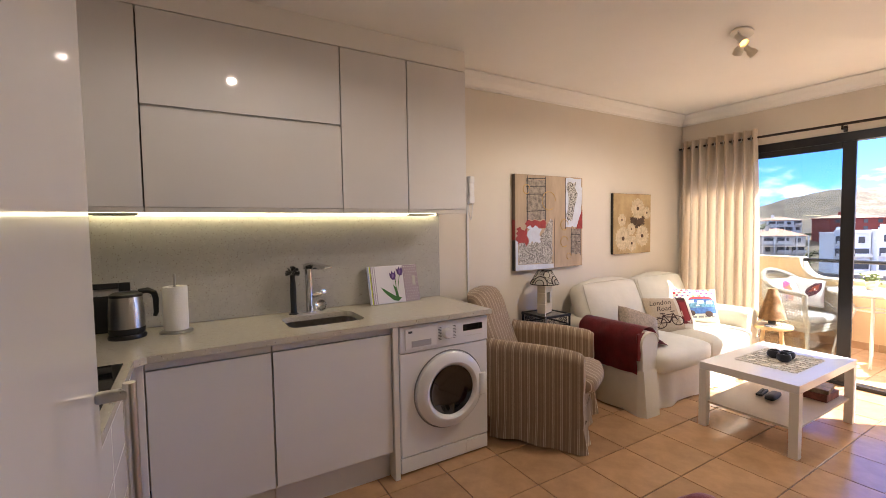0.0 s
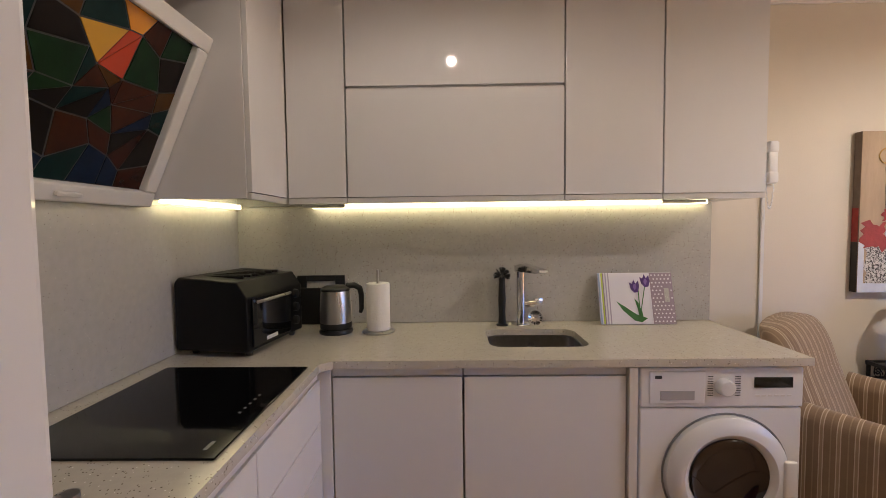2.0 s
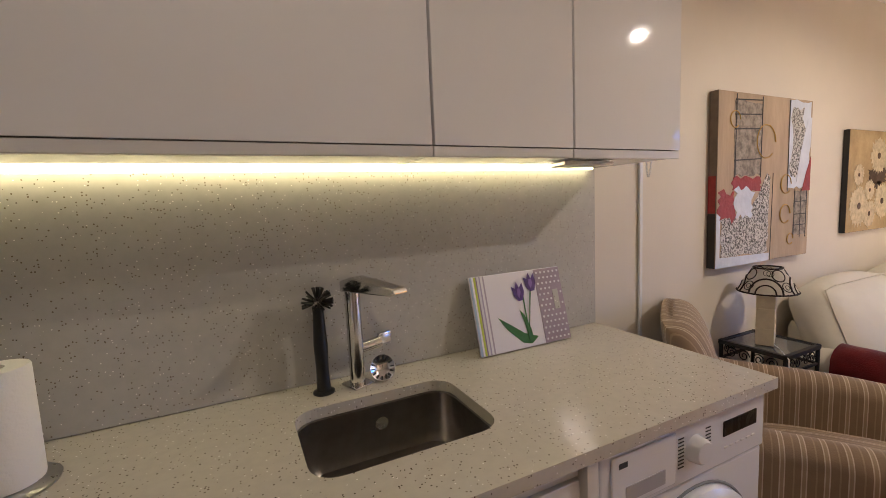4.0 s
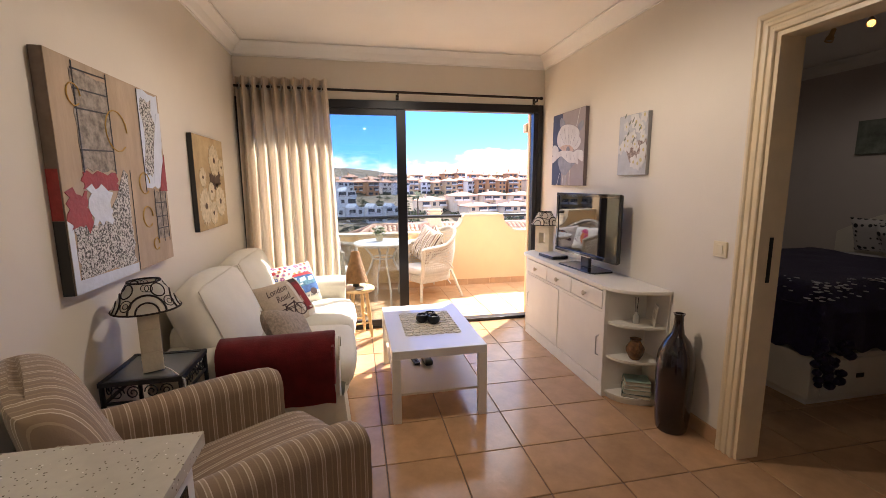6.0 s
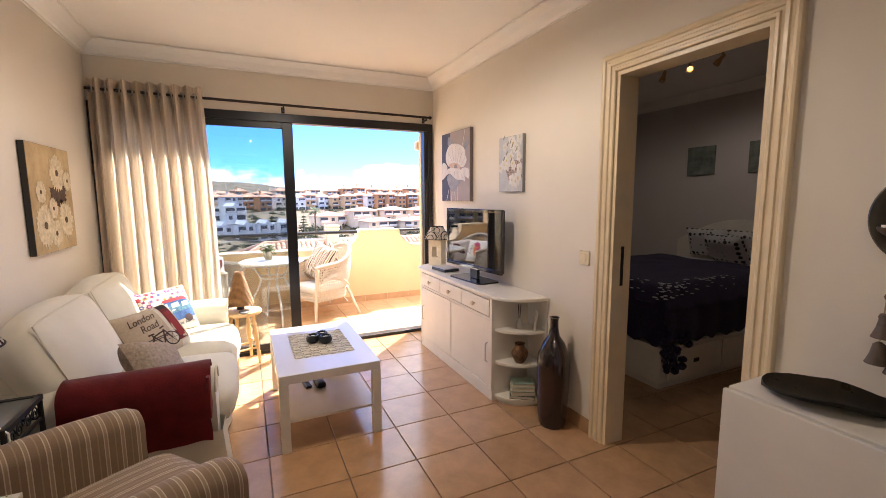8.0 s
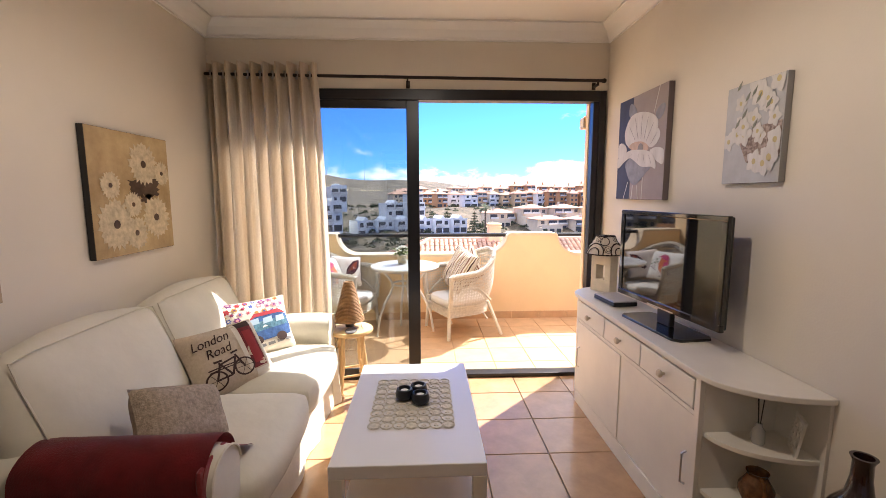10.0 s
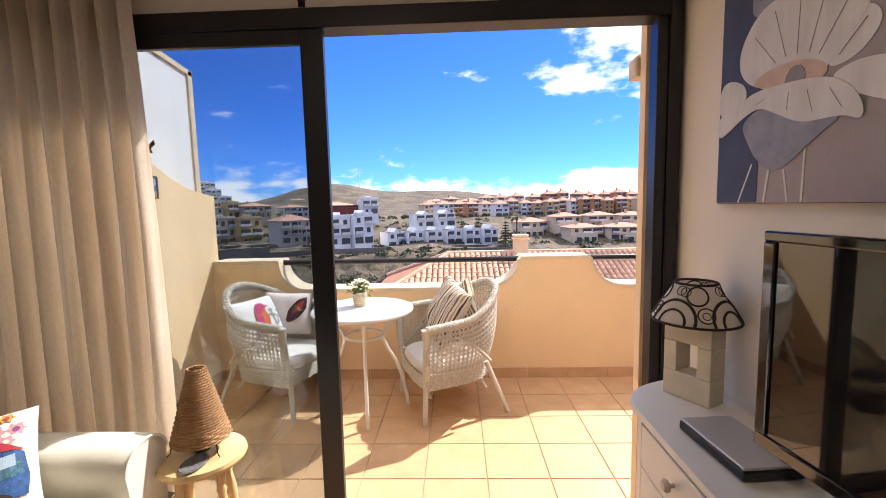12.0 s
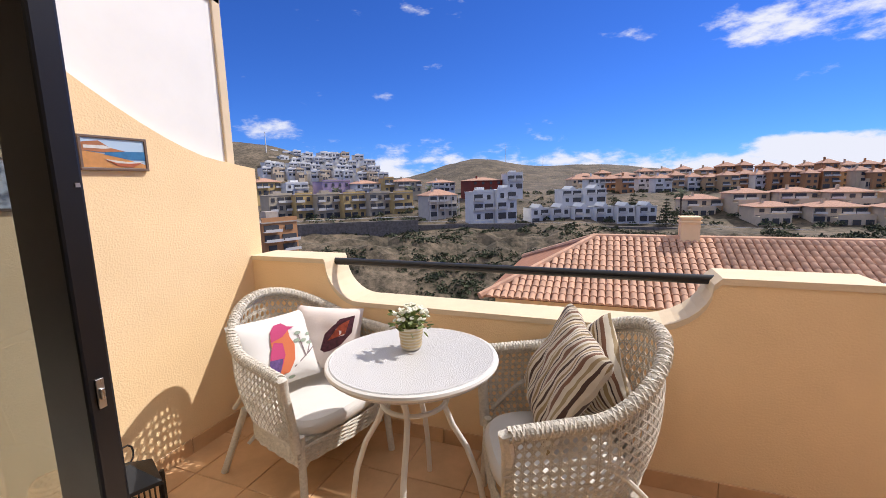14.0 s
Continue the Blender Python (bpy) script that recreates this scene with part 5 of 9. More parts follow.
table_lamp((3.96, 2.70, TH + 0.009), 24, "cream block table lamp with a brown-circled shade, on the iron table", 0.93)
lcord = thing("lamp_cord", "white lamp cord hanging from the side table", "cord")
part("cord", bm_tube([(3.94, 2.66, TH + 0.012), (3.87, 2.60, TH + 0.02), (3.815, 2.535, TH + 0.0), (3.81, 2.53, 0.4), (3.82, 2.52, 0.03)], 0.003, 6), M_mach, lcord, "", True)

# ---- coffee table ----
ct = thing("coffee_table", "white square-legged coffee table with a lower shelf", "coffee table", (4.457, 1.118, 0))
part("tabletop", bm_box(0, 0, 0.40, 0.928, 0.575, 0.452, 0.004), mat("white_foil", (0.79, 0.77, 0.74), 0.22, vary=0.03, scale=3), ct)
for lx in (0, 0.878):
    for ly in (0, 0.525):
        part("leg", bm_box(lx, ly, 0, lx + 0.05, ly + 0.05, 0.401, 0.002), M_whitep, ct)
part("shelf", bm_box(0.02, 0.02, 0.165, 0.908, 0.555, 0.18, 0.002), mat("shelf_board", (0.62, 0.52, 0.40), 0.35, vary=0.1, scale=3), ct)
# lace mat and three tealight holders
lm = thing("lace_mat", "cream crocheted lace mat on the coffee table", "table mat", (4.93, 1.40, 0.453))
M_lace = mat("cream_lace", (0.78, 0.73, 0.64), 0.95, vary=0.25, scale=60, bump=0.8, bscale=150)
lb = []
random.seed(8)
for i in range(9):
    for j in range(7):
        x, y = -0.21 + i * 0.0525, -0.155 + j * 0.052
        r = 0.027
        lb.append(bm_tube([(x + r * math.cos(k * 0.6283), y + r * math.sin(k * 0.6283), 0.002) for k in range(10)], 0.0032, 4, True))
        lb.append(bm_lathe([(0.011, 0.0005), (0.011, 0.003)], 6, x, y))
        if (i + j) % 3 == 0:
            lb.append(bm_lathe([(0.022, 0.0005), (0.022, 0.0028)], 8, x, y))
tagged(part("crochet", bm_join(*lb), M_lace, lm), kind="stuff")
M_bowl = mat("black_ceramic", (0.012, 0.012, 0.015), 0.3)
for x, y in ((4.95, 1.44), (4.905, 1.365), (4.99, 1.375)):
    tl = thing("tealight_holder", "round black ceramic tealight holder with a white candle", "candle holder", (x, y, 0.4575), 0, "tealight holders")
    part("bowl", bm_lathe([(0.026, 0), (0.041, 0.014), (0.044, 0.03), (0.036, 0.052), (0.029, 0.054), (0.027, 0.05), (0.028, 0.035), (0, 0.032)], 28), M_bowl, tl, "", True)
    part("candle", bm_lathe([(0.019, 0.033), (0.019, 0.043), (0, 0.042)], 20), mat("wax", (0.8, 0.78, 0.72), 0.4), tl)
# on its lower shelf
rc = thing("remote_control", "black remote control on the coffee table shelf", "remote control", (4.93, 1.50, 0.181), 8)
part("case", bm_box(-0.075, -0.02, 0, 0.075, 0.02, 0.016, 0.004), M_blackp, rc)
for k in range(5):
    part("button", bm_box(-0.06 + k * 0.025, -0.008, 0.016, -0.048 + k * 0.025, 0.008, 0.018), M_rubber, rc)
gc = thing("glasses_case", "black glasses case on the coffee table shelf", "glasses case", (4.90, 1.42, 0.181), 4)
part("case", soft_box(-0.08, -0.03, 0.0, 0.08, 0.03, 0.035, 0.015, 0.004, 4, 6), M_blackp, gc, "", True)
for k, (c, s) in enumerate((((0.25, 0.07, 0.05), (0.21, 0.15, 0.05)), ((0.42, 0.3, 0.18), (0.19, 0.13, 0.03)))):
    bx = thing("game_box", "worn cardboard game box on the coffee table shelf", "box", (5.2, 1.26, 0.181 + k * 0.051), 8 * k)
    part("lid", bm_box(-s[0] / 2, -s[1] / 2, 0, s[0] / 2, s[1] / 2, s[2], 0.003), mat("game_box_%d" % k, c, 0.5, vary=0.6, scale=25), bx)


# ---- curtain and rod ----
rod = thing("curtain_rod", "thin dark metal curtain rod over the doors", "curtain rod")
M_rod = mat("dark_bronze", (0.03, 0.022, 0.018), 0.4, metal=0.6)
part("rod", bm_tube([(6.12, 0.08, 2.214), (6.12, 2.83, 2.236)], 0.011, 12), M_rod, rod, "", True)
part("finial", bm_move(bm_lathe([(0, -0.02), (0.014, -0.012), (0.017, 0), (0.012, 0.012), (0, 0.018)], 16), pose(6.12, 0.065, 2.214, 90, 0, 0)), M_rod, rod, "", True)
for y in (0.11, 1.453):
    part("bracket", bm_join(bm_box(6.115, y - 0.008, 2.18, XE, y + 0.008, 2.195, 0.002), bm_box(6.113, y - 0.006, 2.18, 6.127, y + 0.006, 2.215, 0.002), bm_box(XE - 0.006, y - 0.014, 2.168, XE, y + 0.014, 2.22, 0.002)), M_rod, rod)
cur = thing("curtain", "cream linen eyelet curtain drawn to the wall", "curtain", (6.12, 0, 0))
m, n, l, p = node_mat("cream_sheer_linen", 0.9)
p.inputs["Base Color"].default_value = (0.74, 0.66, 0.54, 1)
tcn, nzn, bpn = n.new("ShaderNodeTexCoord"), n.new("ShaderNodeTexNoise"), n.new("ShaderNodeBump")
mpn = n.new("ShaderNodeMapping")
mpn.inputs["Scale"].default_value = (160, 160, 60)
l.new(tcn.outputs["Object"], mpn.inputs["Vector"])
l.new(mpn.outputs[0], nzn.inputs["Vector"])
nzn.inputs["Scale"].default_value = 1.0
bpn.inputs["Strength"].default_value, bpn.inputs["Distance"].default_value = 0.4, 0.002
l.new(nzn.outputs["Fac"], bpn.inputs["Height"])
l.new(bpn.outputs[0], p.inputs["Normal"])
# woven lengthwise slub stripes
nst, mst, cmx = n.new("ShaderNodeTexNoise"), n.new("ShaderNodeMapping"), n.new("ShaderNodeMix")
mst.inputs["Scale"].default_value = (12, 55, 0.5)
l.new(tcn.outputs["Object"], mst.inputs["Vector"])
l.new(mst.outputs[0], nst.inputs["Vector"])
nst.inputs["Scale"].default_value = 1.0
cmx.data_type, cmx.blend_type = 'RGBA', 'MULTIPLY'
cmx.inputs["Factor"].default_value = 1.0
l.new(ramp(n, l, nzn.outputs["Fac"], [(0.3, (0.66, 0.58, 0.48)), (0.7, (0.78, 0.70, 0.59))]), cmx.inputs["A"])
l.new(ramp(n, l, nst.outputs["Fac"], [(0.42, (0.78, 0.72, 0.63)), (0.56, (1, 1, 1))]), cmx.inputs["B"])
l.new(cmx.outputs["Result"], p.inputs["Base Color"])
trn, mxs = n.new("ShaderNodeBsdfTranslucent"), n.new("ShaderNodeMixShader")
trn.inputs["Color"].default_value = (0.70, 0.58, 0.45, 1)
mxs.inputs["Fac"].default_value = 0.34
l.new(p.outputs[0], mxs.inputs[1])
l.new(trn.outputs[0], mxs.inputs[2])
l.new(mxs.outputs[0], n["Material Output"].inputs["Surface"])
M_cur = m


def curtain_fn(u, v):
    z = 0.02 + 2.29 * v
    lo = 1 - v
    y = 2.815 - (0.745 + 0.02 * math.sin(3 * lo)) * u + 0.012 * math.sin(u * 40 + 2 * lo) * lo - 0.03 * lo * u
    ph = u * 9.0 * 2 * math.pi + 0.5 * math.sin(u * 9) * lo
    amp = 0.046 + 0.016 * lo + 0.012 * noise.noise(Vector((u * 6, v * 2, 0)))
    x = amp * math.sin(ph) + 0.012 * math.sin(ph * 2.3 + 4 * v) * lo - 0.015 * lo
    return (x, y, z)


cbm = bm_grid(150, 40, curtain_fn)
part("cloth", cbm, M_cur, cur, "", True)
for k in range(18):
    u = (k + 0.5) / 18
    x, y, z = curtain_fn(u, 2.205 / 2.29)
    if k % 2 == 0:
        part("eyelet", bm_move(bm_lathe([(0.016, -0.004), (0.028, -0.004), (0.03, 0), (0.028, 0.004), (0.016, 0.004)], 20, ring=True), pose(0.0, y, 2.232, 90, 0, 35)), M_steel, cur, "", True)


# ---- pictures ----
def canvas(name, label, at, rz, w, h, d, face, edge):
    c = thing(name, label, "picture", at, rz)
    part("canvas", bm_box(0, 0, 0, w, d, h, 0.003), edge, c)
    part("painted_face", bm_box(0.002, -0.0012, 0.002, w - 0.002, 0.0005, h - 0.002), face, c)
    return c


def patch(c, name, pts, mt, y=-0.0018, d=0.0012):
    return part(name, bm_prism(pts, "y", y - d, y), mt, c)


def ragged(x0, z0, x1, z1, j, seed, n=7):
    random.seed(seed)
    P = []
    for k in range(n):
        P.append((x0 + (x1 - x0) * k / n, z0 + random.uniform(-j, j)))
    for k in range(n):
        P.append((x1 + random.uniform(-j, j), z0 + (z1 - z0) * k / n))
    for k in range(n):
        P.append((x1 - (x1 - x0) * k / n, z1 + random.uniform(-j, j)))
    for k in range(n):
        P.append((x0 + random.uniform(-j, j), z1 - (z1 - z0) * k / n))
    return P


M_pt = mat("paint_taupe", (0.50, 0.38, 0.26), 0.7, vary=0.25, scale=7, bump=0.4, bscale=50, stretch=(1, 1, 0.25))
M_pred = mat("paint_red", (0.36, 0.035, 0.03), 0.55, vary=0.3, scale=20, bump=0.5, bscale=60)
M_pblue = mat("paint_pale_blue", (0.66, 0.71, 0.80), 0.5, vary=0.12, scale=14, bump=0.5, bscale=40)
M_pspk = mat("paint_speckle", (0.62, 0.60, 0.56), 0.5, color2=(0.03, 0.025, 0.02), scale=130, thr=(0.44, 0.54), bump=0.9, bscale=130)
M_pgold = mat("paint_gold", (0.55, 0.33, 0.07), 0.4, metal=0.3)
M_pblk = mat("paint_black", (0.02, 0.018, 0.016), 0.5)
M_pgrey = mat("paint_grey_wash", (0.36, 0.31, 0.25), 0.7, color2=(0.13, 0.11, 0.09), scale=26, thr=(0.35, 0.6), bump=0.5, bscale=60)
M_edge = mat("canvas_edge_brown", (0.20, 0.15, 0.11), 0.8, vary=0.2, scale=20)
a1 = canvas("abstract_canvas", "large abstract canvas in taupe, grey, white and red", (3.737, YN - 0.042, 1.045), 0, 0.85, 0.85, 0.04, M_pt, M_edge)
a1.scale = (0.947, 1.0, 0.95)
patch(a1, "speckled_patch", ragged(0.04, 0.05, 0.44, 0.24, 0.012, 3) , M_pspk)
patch(a1, "white_band", [(0.0, 0.0), (0.46, 0.0), (0.46, 0.04), (0.03, 0.05), (0.03, 0.26), (0.0, 0.27)], M_pblue, -0.0019)
patch(a1, "speckled_patch", [(0.2, 0.22), (0.44, 0.22), (0.45, 0.44), (0.42, 0.46), (0.34, 0.34)], M_pspk, -0.0021)
patch(a1, "red_patch", ragged(0.02, 0.23, 0.14, 0.37, 0.02, 5), M_pred, -0.0024)
patch(a1, "red_patch", ragged(0.12, 0.37, 0.36, 0.44, 0.014, 6), M_pred, -0.0024)
patch(a1, "blue_patch", ragged(0.15, 0.25, 0.30, 0.38, 0.02, 7), M_pblue, -0.003)
patch(a1, "grey_panel", ragged(0.13, 0.45, 0.36, 0.81, 0.008, 8), M_pgrey)
for x in (0.135, 0.355):
    patch(a1, "black_line", [(x, 0.44), (x + 0.006, 0.44), (x + 0.008, 0.84), (x + 0.002, 0.84)], M_pblk, -0.0032)
for z in (0.52, 0.67, 0.74, 0.81):
    patch(a1, "black_line", [(0.13, z), (0.36, z + 0.01), (0.36, z + 0.015), (0.13, z + 0.006)], M_pblk, -0.0032)
patch(a1, "white_patch", ragged(0.62, 0.38, 0.83, 0.84, 0.008, 9), M_pblue)
patch(a1, "speckled_patch", ragged(0.64, 0.44, 0.76, 0.8, 0.018, 10), M_pspk, -0.0026)
patch(a1, "blue_patch", [(0.70, 0.40), (0.78, 0.42), (0.835, 0.60), (0.84, 0.76), (0.80, 0.75), (0.74, 0.58)], M_pblue, -0.0034)
patch(a1, "red_patch", [(0.76, 0.36), (0.845, 0.36), (0.845, 0.55), (0.80, 0.46)], M_pred, -0.004)
patch(a1, "grey_panel", ragged(0.69, 0.12, 0.82, 0.36, 0.006, 12), M_pgrey)
for x in (0.69, 0.755, 0.815):
    patch(a1, "black_line", [(x, 0.1), (x + 0.005, 0.1), (x + 0.005, 0.37), (x, 0.37)], M_pblk, -0.0032)
for z in (0.17, 0.23, 0.30):
    patch(a1, "black_line", [(0.69, z), (0.82, z), (0.82, z + 0.005), (0.69, z + 0.005)], M_pblk, -0.0032)
patch(a1, "split_line", [(0.465, 0.0), (0.469, 0.0), (0.476, 0.46), (0.472, 0.46)], M_pblk, -0.0032)
patch(a1, "split_line", [(0.612, 0.36), (0.617, 0.36), (0.617, 0.84), (0.612, 0.84)], M_pblk, -0.0032)
for cx, cz, r in ((0.40, 0.62, 0.085), (0.6, 0.40, 0.05), (0.6, 0.24, 0.05), (0.66, 0.1, 0.03), (0.13, 0.72, 0.04)):
    part("gold_ring", bm_tube([(cx + r * math.cos(k * 0.42), -0.0042, cz + r * math.sin(k * 0.42)) for k in range(14)], 0.0028, 4), M_pgold, a1)
part("edge_paint", bm_box(-0.001, 0.004, 0.27, 0.0015, 0.039, 0.45), M_pred, a1)
part("edge_paint", bm_box(-0.001, 0.004, 0.0, 0.0015, 0.039, 0.268), M_pblk, a1)

M_sep = mat("paint_sepia", (0.56, 0.42, 0.22), 0.7, color2=(0.30, 0.20, 0.09), scale=5, thr=(0.3, 0.7), bump=0.3, bscale=60)
M_sepl = mat("paint_cream_petal", (0.68, 0.57, 0.38), 0.7, vary=0.35, scale=30, bump=0.5, bscale=70)
M_sepd = mat("paint_umber", (0.10, 0.055, 0.03), 0.7, vary=0.4, scale=20)
a2 = canvas("dandelion_canvas", "sepia canvas of dandelion heads, dark edged", (4.992, YN - 0.032, 1.122), 0, 0.57, 0.585, 0.03, M_sep, M_pblk)
a2.scale = (1.05, 1.0, 1.034)
for cx, cz, r, seed in ((0.36, 0.44, 0.12, 1), (0.43, 0.17, 0.12, 2), (0.14, 0.15, 0.13, 3), (0.27, 0.1, 0.09, 4), (0.12, 0.33, 0.07, 5), (0.5, 0.40, 0.07, 6), (0.26, 0.24, 0.07, 7)):
    random.seed(seed)
    P = []
    for k in range(44):
        rr = r * (random.uniform(0.86, 1.0) if k % 2 else random.uniform(0.68, 0.84))
        P.append((max(0.004, min(0.566, cx + rr * math.cos(k * 0.1428))), max(0.004, min(0.58, cz + rr * math.sin(k * 0.1428)))))
    patch(a2, "flower_head", P, M_sepl, -0.0018 - seed * 0.0003)
    patch(a2, "flower_heart", disc(cx, cz, r * 0.16, 9), M_sepd, -0.0031 - seed * 0.0003)
patch(a2, "dark_field", ragged(0.24, 0.28, 0.46, 0.36, 0.02, 22), M_sepd, -0.0018)
patch(a2, "dark_field", ragged(0.32, 0.24, 0.42, 0.29, 0.015, 23), M_sepd, -0.0018)

# television wall pictures: faces look towards +y
M_mauve = mat("paint_mauve_grey", (0.36, 0.31, 0.30), 0.7, vary=0.1, scale=6, bump=0.25, bscale=120)
M_navy = mat("paint_slate_blue", (0.06, 0.075, 0.13), 0.7, vary=0.2, scale=8)
M_petw = mat("paint_white_petal", (0.68, 0.66, 0.63), 0.65, vary=0.16, scale=16, bump=0.5, bscale=40, stretch=(1, 1, 0.3))
M_petg = mat("paint_grey_petal", (0.30, 0.31, 0.35), 0.65, vary=0.3, scale=14)
a3 = canvas("iris_canvas", "canvas of a white iris on grey and blue", (5.908, 0.034, 1.385), 180, 0.57, 0.62, 0.033, M_mauve, mat("canvas_edge_mauve", (0.16, 0.125, 0.12), 0.8))
a3.scale = (1.0, 1.0, 1.02)
M_petd = mat("paint_petal_line", (0.25, 0.24, 0.25), 0.7)
M_peach = mat("paint_peach", (0.62, 0.46, 0.36), 0.7, vary=0.2, scale=20)


def rounded(pts, n=2):
    """The outline with its corners cut n times."""
    for _ in range(n):
        q = []
        for (ax, ay), (bx, by) in zip(pts, pts[1:] + pts[:1]):
            q += [(ax * 0.75 + bx * 0.25, ay * 0.75 + by * 0.25), (ax * 0.25 + bx * 0.75, ay * 0.25 + by * 0.75)]
        pts = q
    return pts


patch(a3, "blue_band", [(0.004, 0.004), (0.185, 0.004), (0.185, 0.616), (0.004, 0.616)], M_navy)
patch(a3, "bud", rounded([(0.138, 0.497), (0.133, 0.562), (0.156, 0.586), (0.194, 0.572), (0.248, 0.517), (0.205, 0.502)]), M_petg, -0.0022)
patch(a3, "bud", rounded([(0.45, 0.468), (0.474, 0.499), (0.52, 0.517), (0.549, 0.513), (0.553, 0.483), (0.527, 0.45), (0.489, 0.433)]), M_petg, -0.0022)
patch(a3, "petal", rounded([(0.39, 0.295), (0.408, 0.352), (0.441, 0.403), (0.497, 0.391), (0.518, 0.356), (0.497, 0.321), (0.45, 0.294)]), M_petw, -0.0024)
patch(a3, "petal", rounded([(0.205, 0.293), (0.102, 0.347), (0.085, 0.422), (0.138, 0.491), (0.205, 0.518), (0.327, 0.509), (0.433, 0.477), (0.488, 0.438), (0.489, 0.391), (0.453, 0.352), (0.408, 0.312), (0.355, 0.271)]), M_petw, -0.0028)
patch(a3, "blush", rounded([(0.138, 0.316), (0.183, 0.344), (0.298, 0.346), (0.39, 0.316), (0.399, 0.279), (0.308, 0.277)]), M_peach, -0.0032)
patch(a3, "petal", rounded([(0.004, 0.343), (0.045, 0.364), (0.119, 0.335), (0.133, 0.29), (0.077, 0.266), (0.004, 0.256)]), M_petw, -0.0036)
patch(a3, "petal", rounded([(0.399, 0.276), (0.466, 0.293), (0.542, 0.281), (0.566, 0.264), (0.566, 0.185), (0.512, 0.205), (0.45, 0.235)]), M_petw, -0.0036)
patch(a3, "trumpet", rounded([(0.109, 0.223), (0.183, 0.259), (0.268, 0.226), (0.345, 0.198), (0.45, 0.188), (0.385, 0.156), (0.33, 0.119), (0.278, 0.087), (0.227, 0.087), (0.172, 0.125), (0.138, 0.173)]), M_petg, -0.004)
patch(a3, "petal", rounded([(0.004, 0.193), (0.004, 0.268), (0.09, 0.273), (0.149, 0.301), (0.248, 0.299), (0.382, 0.285), (0.453, 0.253), (0.491, 0.202), (0.491, 0.166), (0.45, 0.186), (0.399, 0.188), (0.327, 0.19), (0.248, 0.228), (0.183, 0.258), (0.114, 0.24), (0.06, 0.213)]), M_petw, -0.0052)
patch(a3, "flower_heart", disc(0.304, 0.298, 0.032, 12), M_petd, -0.0048)
patch(a3, "stem_line", line((0.109, 0.004), (0.161, 0.108), 0.006), M_petw, -0.0022)
patch(a3, "stem_line", line((0.214, 0.004), (0.227, 0.088), 0.008), M_petw, -0.0022)
patch(a3, "stem_line", line((0.298, 0.004), (0.28, 0.086), 0.006), M_petw, -0.0022)
patch(a3, "stem_line", line((0.342, 0.004), (0.345, 0.134), 0.006), M_petw, -0.0022)
patch(a3, "stem_line", line((0.436, 0.482), (0.485, 0.616), 0.006), M_petw, -0.0022)
patch(a3, "vein", line((0.272, 0.36), (0.227, 0.485), 0.0012), M_petd, -0.0060)
patch(a3, "vein", line((0.308, 0.355), (0.311, 0.488), 0.0012), M_petd, -0.0060)
patch(a3, "vein", line((0.345, 0.347), (0.382, 0.468), 0.0012), M_petd, -0.0060)
patch(a3, "vein", line((0.237, 0.356), (0.156, 0.446), 0.0012), M_petd, -0.0060)
patch(a3, "vein", line((0.373, 0.334), (0.443, 0.427), 0.0012), M_petd, -0.0060)
patch(a3, "vein", line((0.425, 0.314), (0.486, 0.368), 0.0012), M_petd, -0.0060)
patch(a3, "vein", line((0.205, 0.275), (0.172, 0.267), 0.0012), M_petd, -0.0060)
patch(a3, "vein", line((0.288, 0.271), (0.284, 0.229), 0.0012), M_petd, -0.0060)
patch(a3, "vein", line((0.345, 0.264), (0.364, 0.209), 0.0012), M_petd, -0.0060)
patch(a3, "vein", line((0.408, 0.251), (0.441, 0.204), 0.0012), M_petd, -0.0060)
a4 = canvas("basket_canvas", "canvas of pale white blossoms in a wicker basket", (4.885, 0.026, 1.46), 180, 0.36, 0.42, 0.025, mat("paint_pale_blue_grey", (0.52, 0.53, 0.55), 0.7, vary=0.2, scale=7), mat("canvas_edge_pale", (0.30, 0.29, 0.28), 0.8))
a4.scale = (0.85, 1.0, 0.955)
M_bask = mat("paint_basket", (0.42, 0.34, 0.30), 0.8, color2=(0.20, 0.15, 0.13), scale=70, thr=(0.42, 0.58))
patch(a4, "basket", [(0.10, 0.19), (0.16, 0.09), (0.24, 0.06), (0.355, 0.10), (0.355, 0.24), (0.2, 0.23)], M_bask)
random.seed(31)
for k in range(22):
    cx, cz = random.uniform(0.03, 0.33), random.uniform(0.16, 0.40)
    if k > 17:
        cx, cz = random.uniform(0.03, 0.33), random.uniform(0.03, 0.14)
    r = random.uniform(0.03, 0.05)
    P = [(max(0.004, min(0.356, cx + r * (1 + 0.22 * math.cos(5 * t)) * math.cos(t))), max(0.004, min(0.416, cz + r * (1 + 0.22 * math.cos(5 * t)) * math.sin(t)))) for t in [2 * math.pi * j / 20 for j in range(20)]]
    f = patch(a4, "blossom", P, M_petw, -0.002 - 0.0002 * k)
    if cx < 0.34 and cz < 0.4:
        part("flower_heart", bm_prism(disc(cx, cz, r * 0.28, 8), "y", -0.0036 - 0.0002 * k, -0.0032 - 0.0002 * k), mat("paint_yellow", (0.55, 0.46, 0.22), 0.6), f)
for k in range(8):
    cx, cz = random.uniform(0.05, 0.3), random.uniform(0.2, 0.4)
    patch(a4, "leaf", [(cx, cz), (cx + 0.02, cz + 0.012), (cx + 0.03, cz + 0.04), (cx + 0.006, cz + 0.02)], mat("paint_dark_green", (0.22, 0.24, 0.19), 0.7), -0.0066)

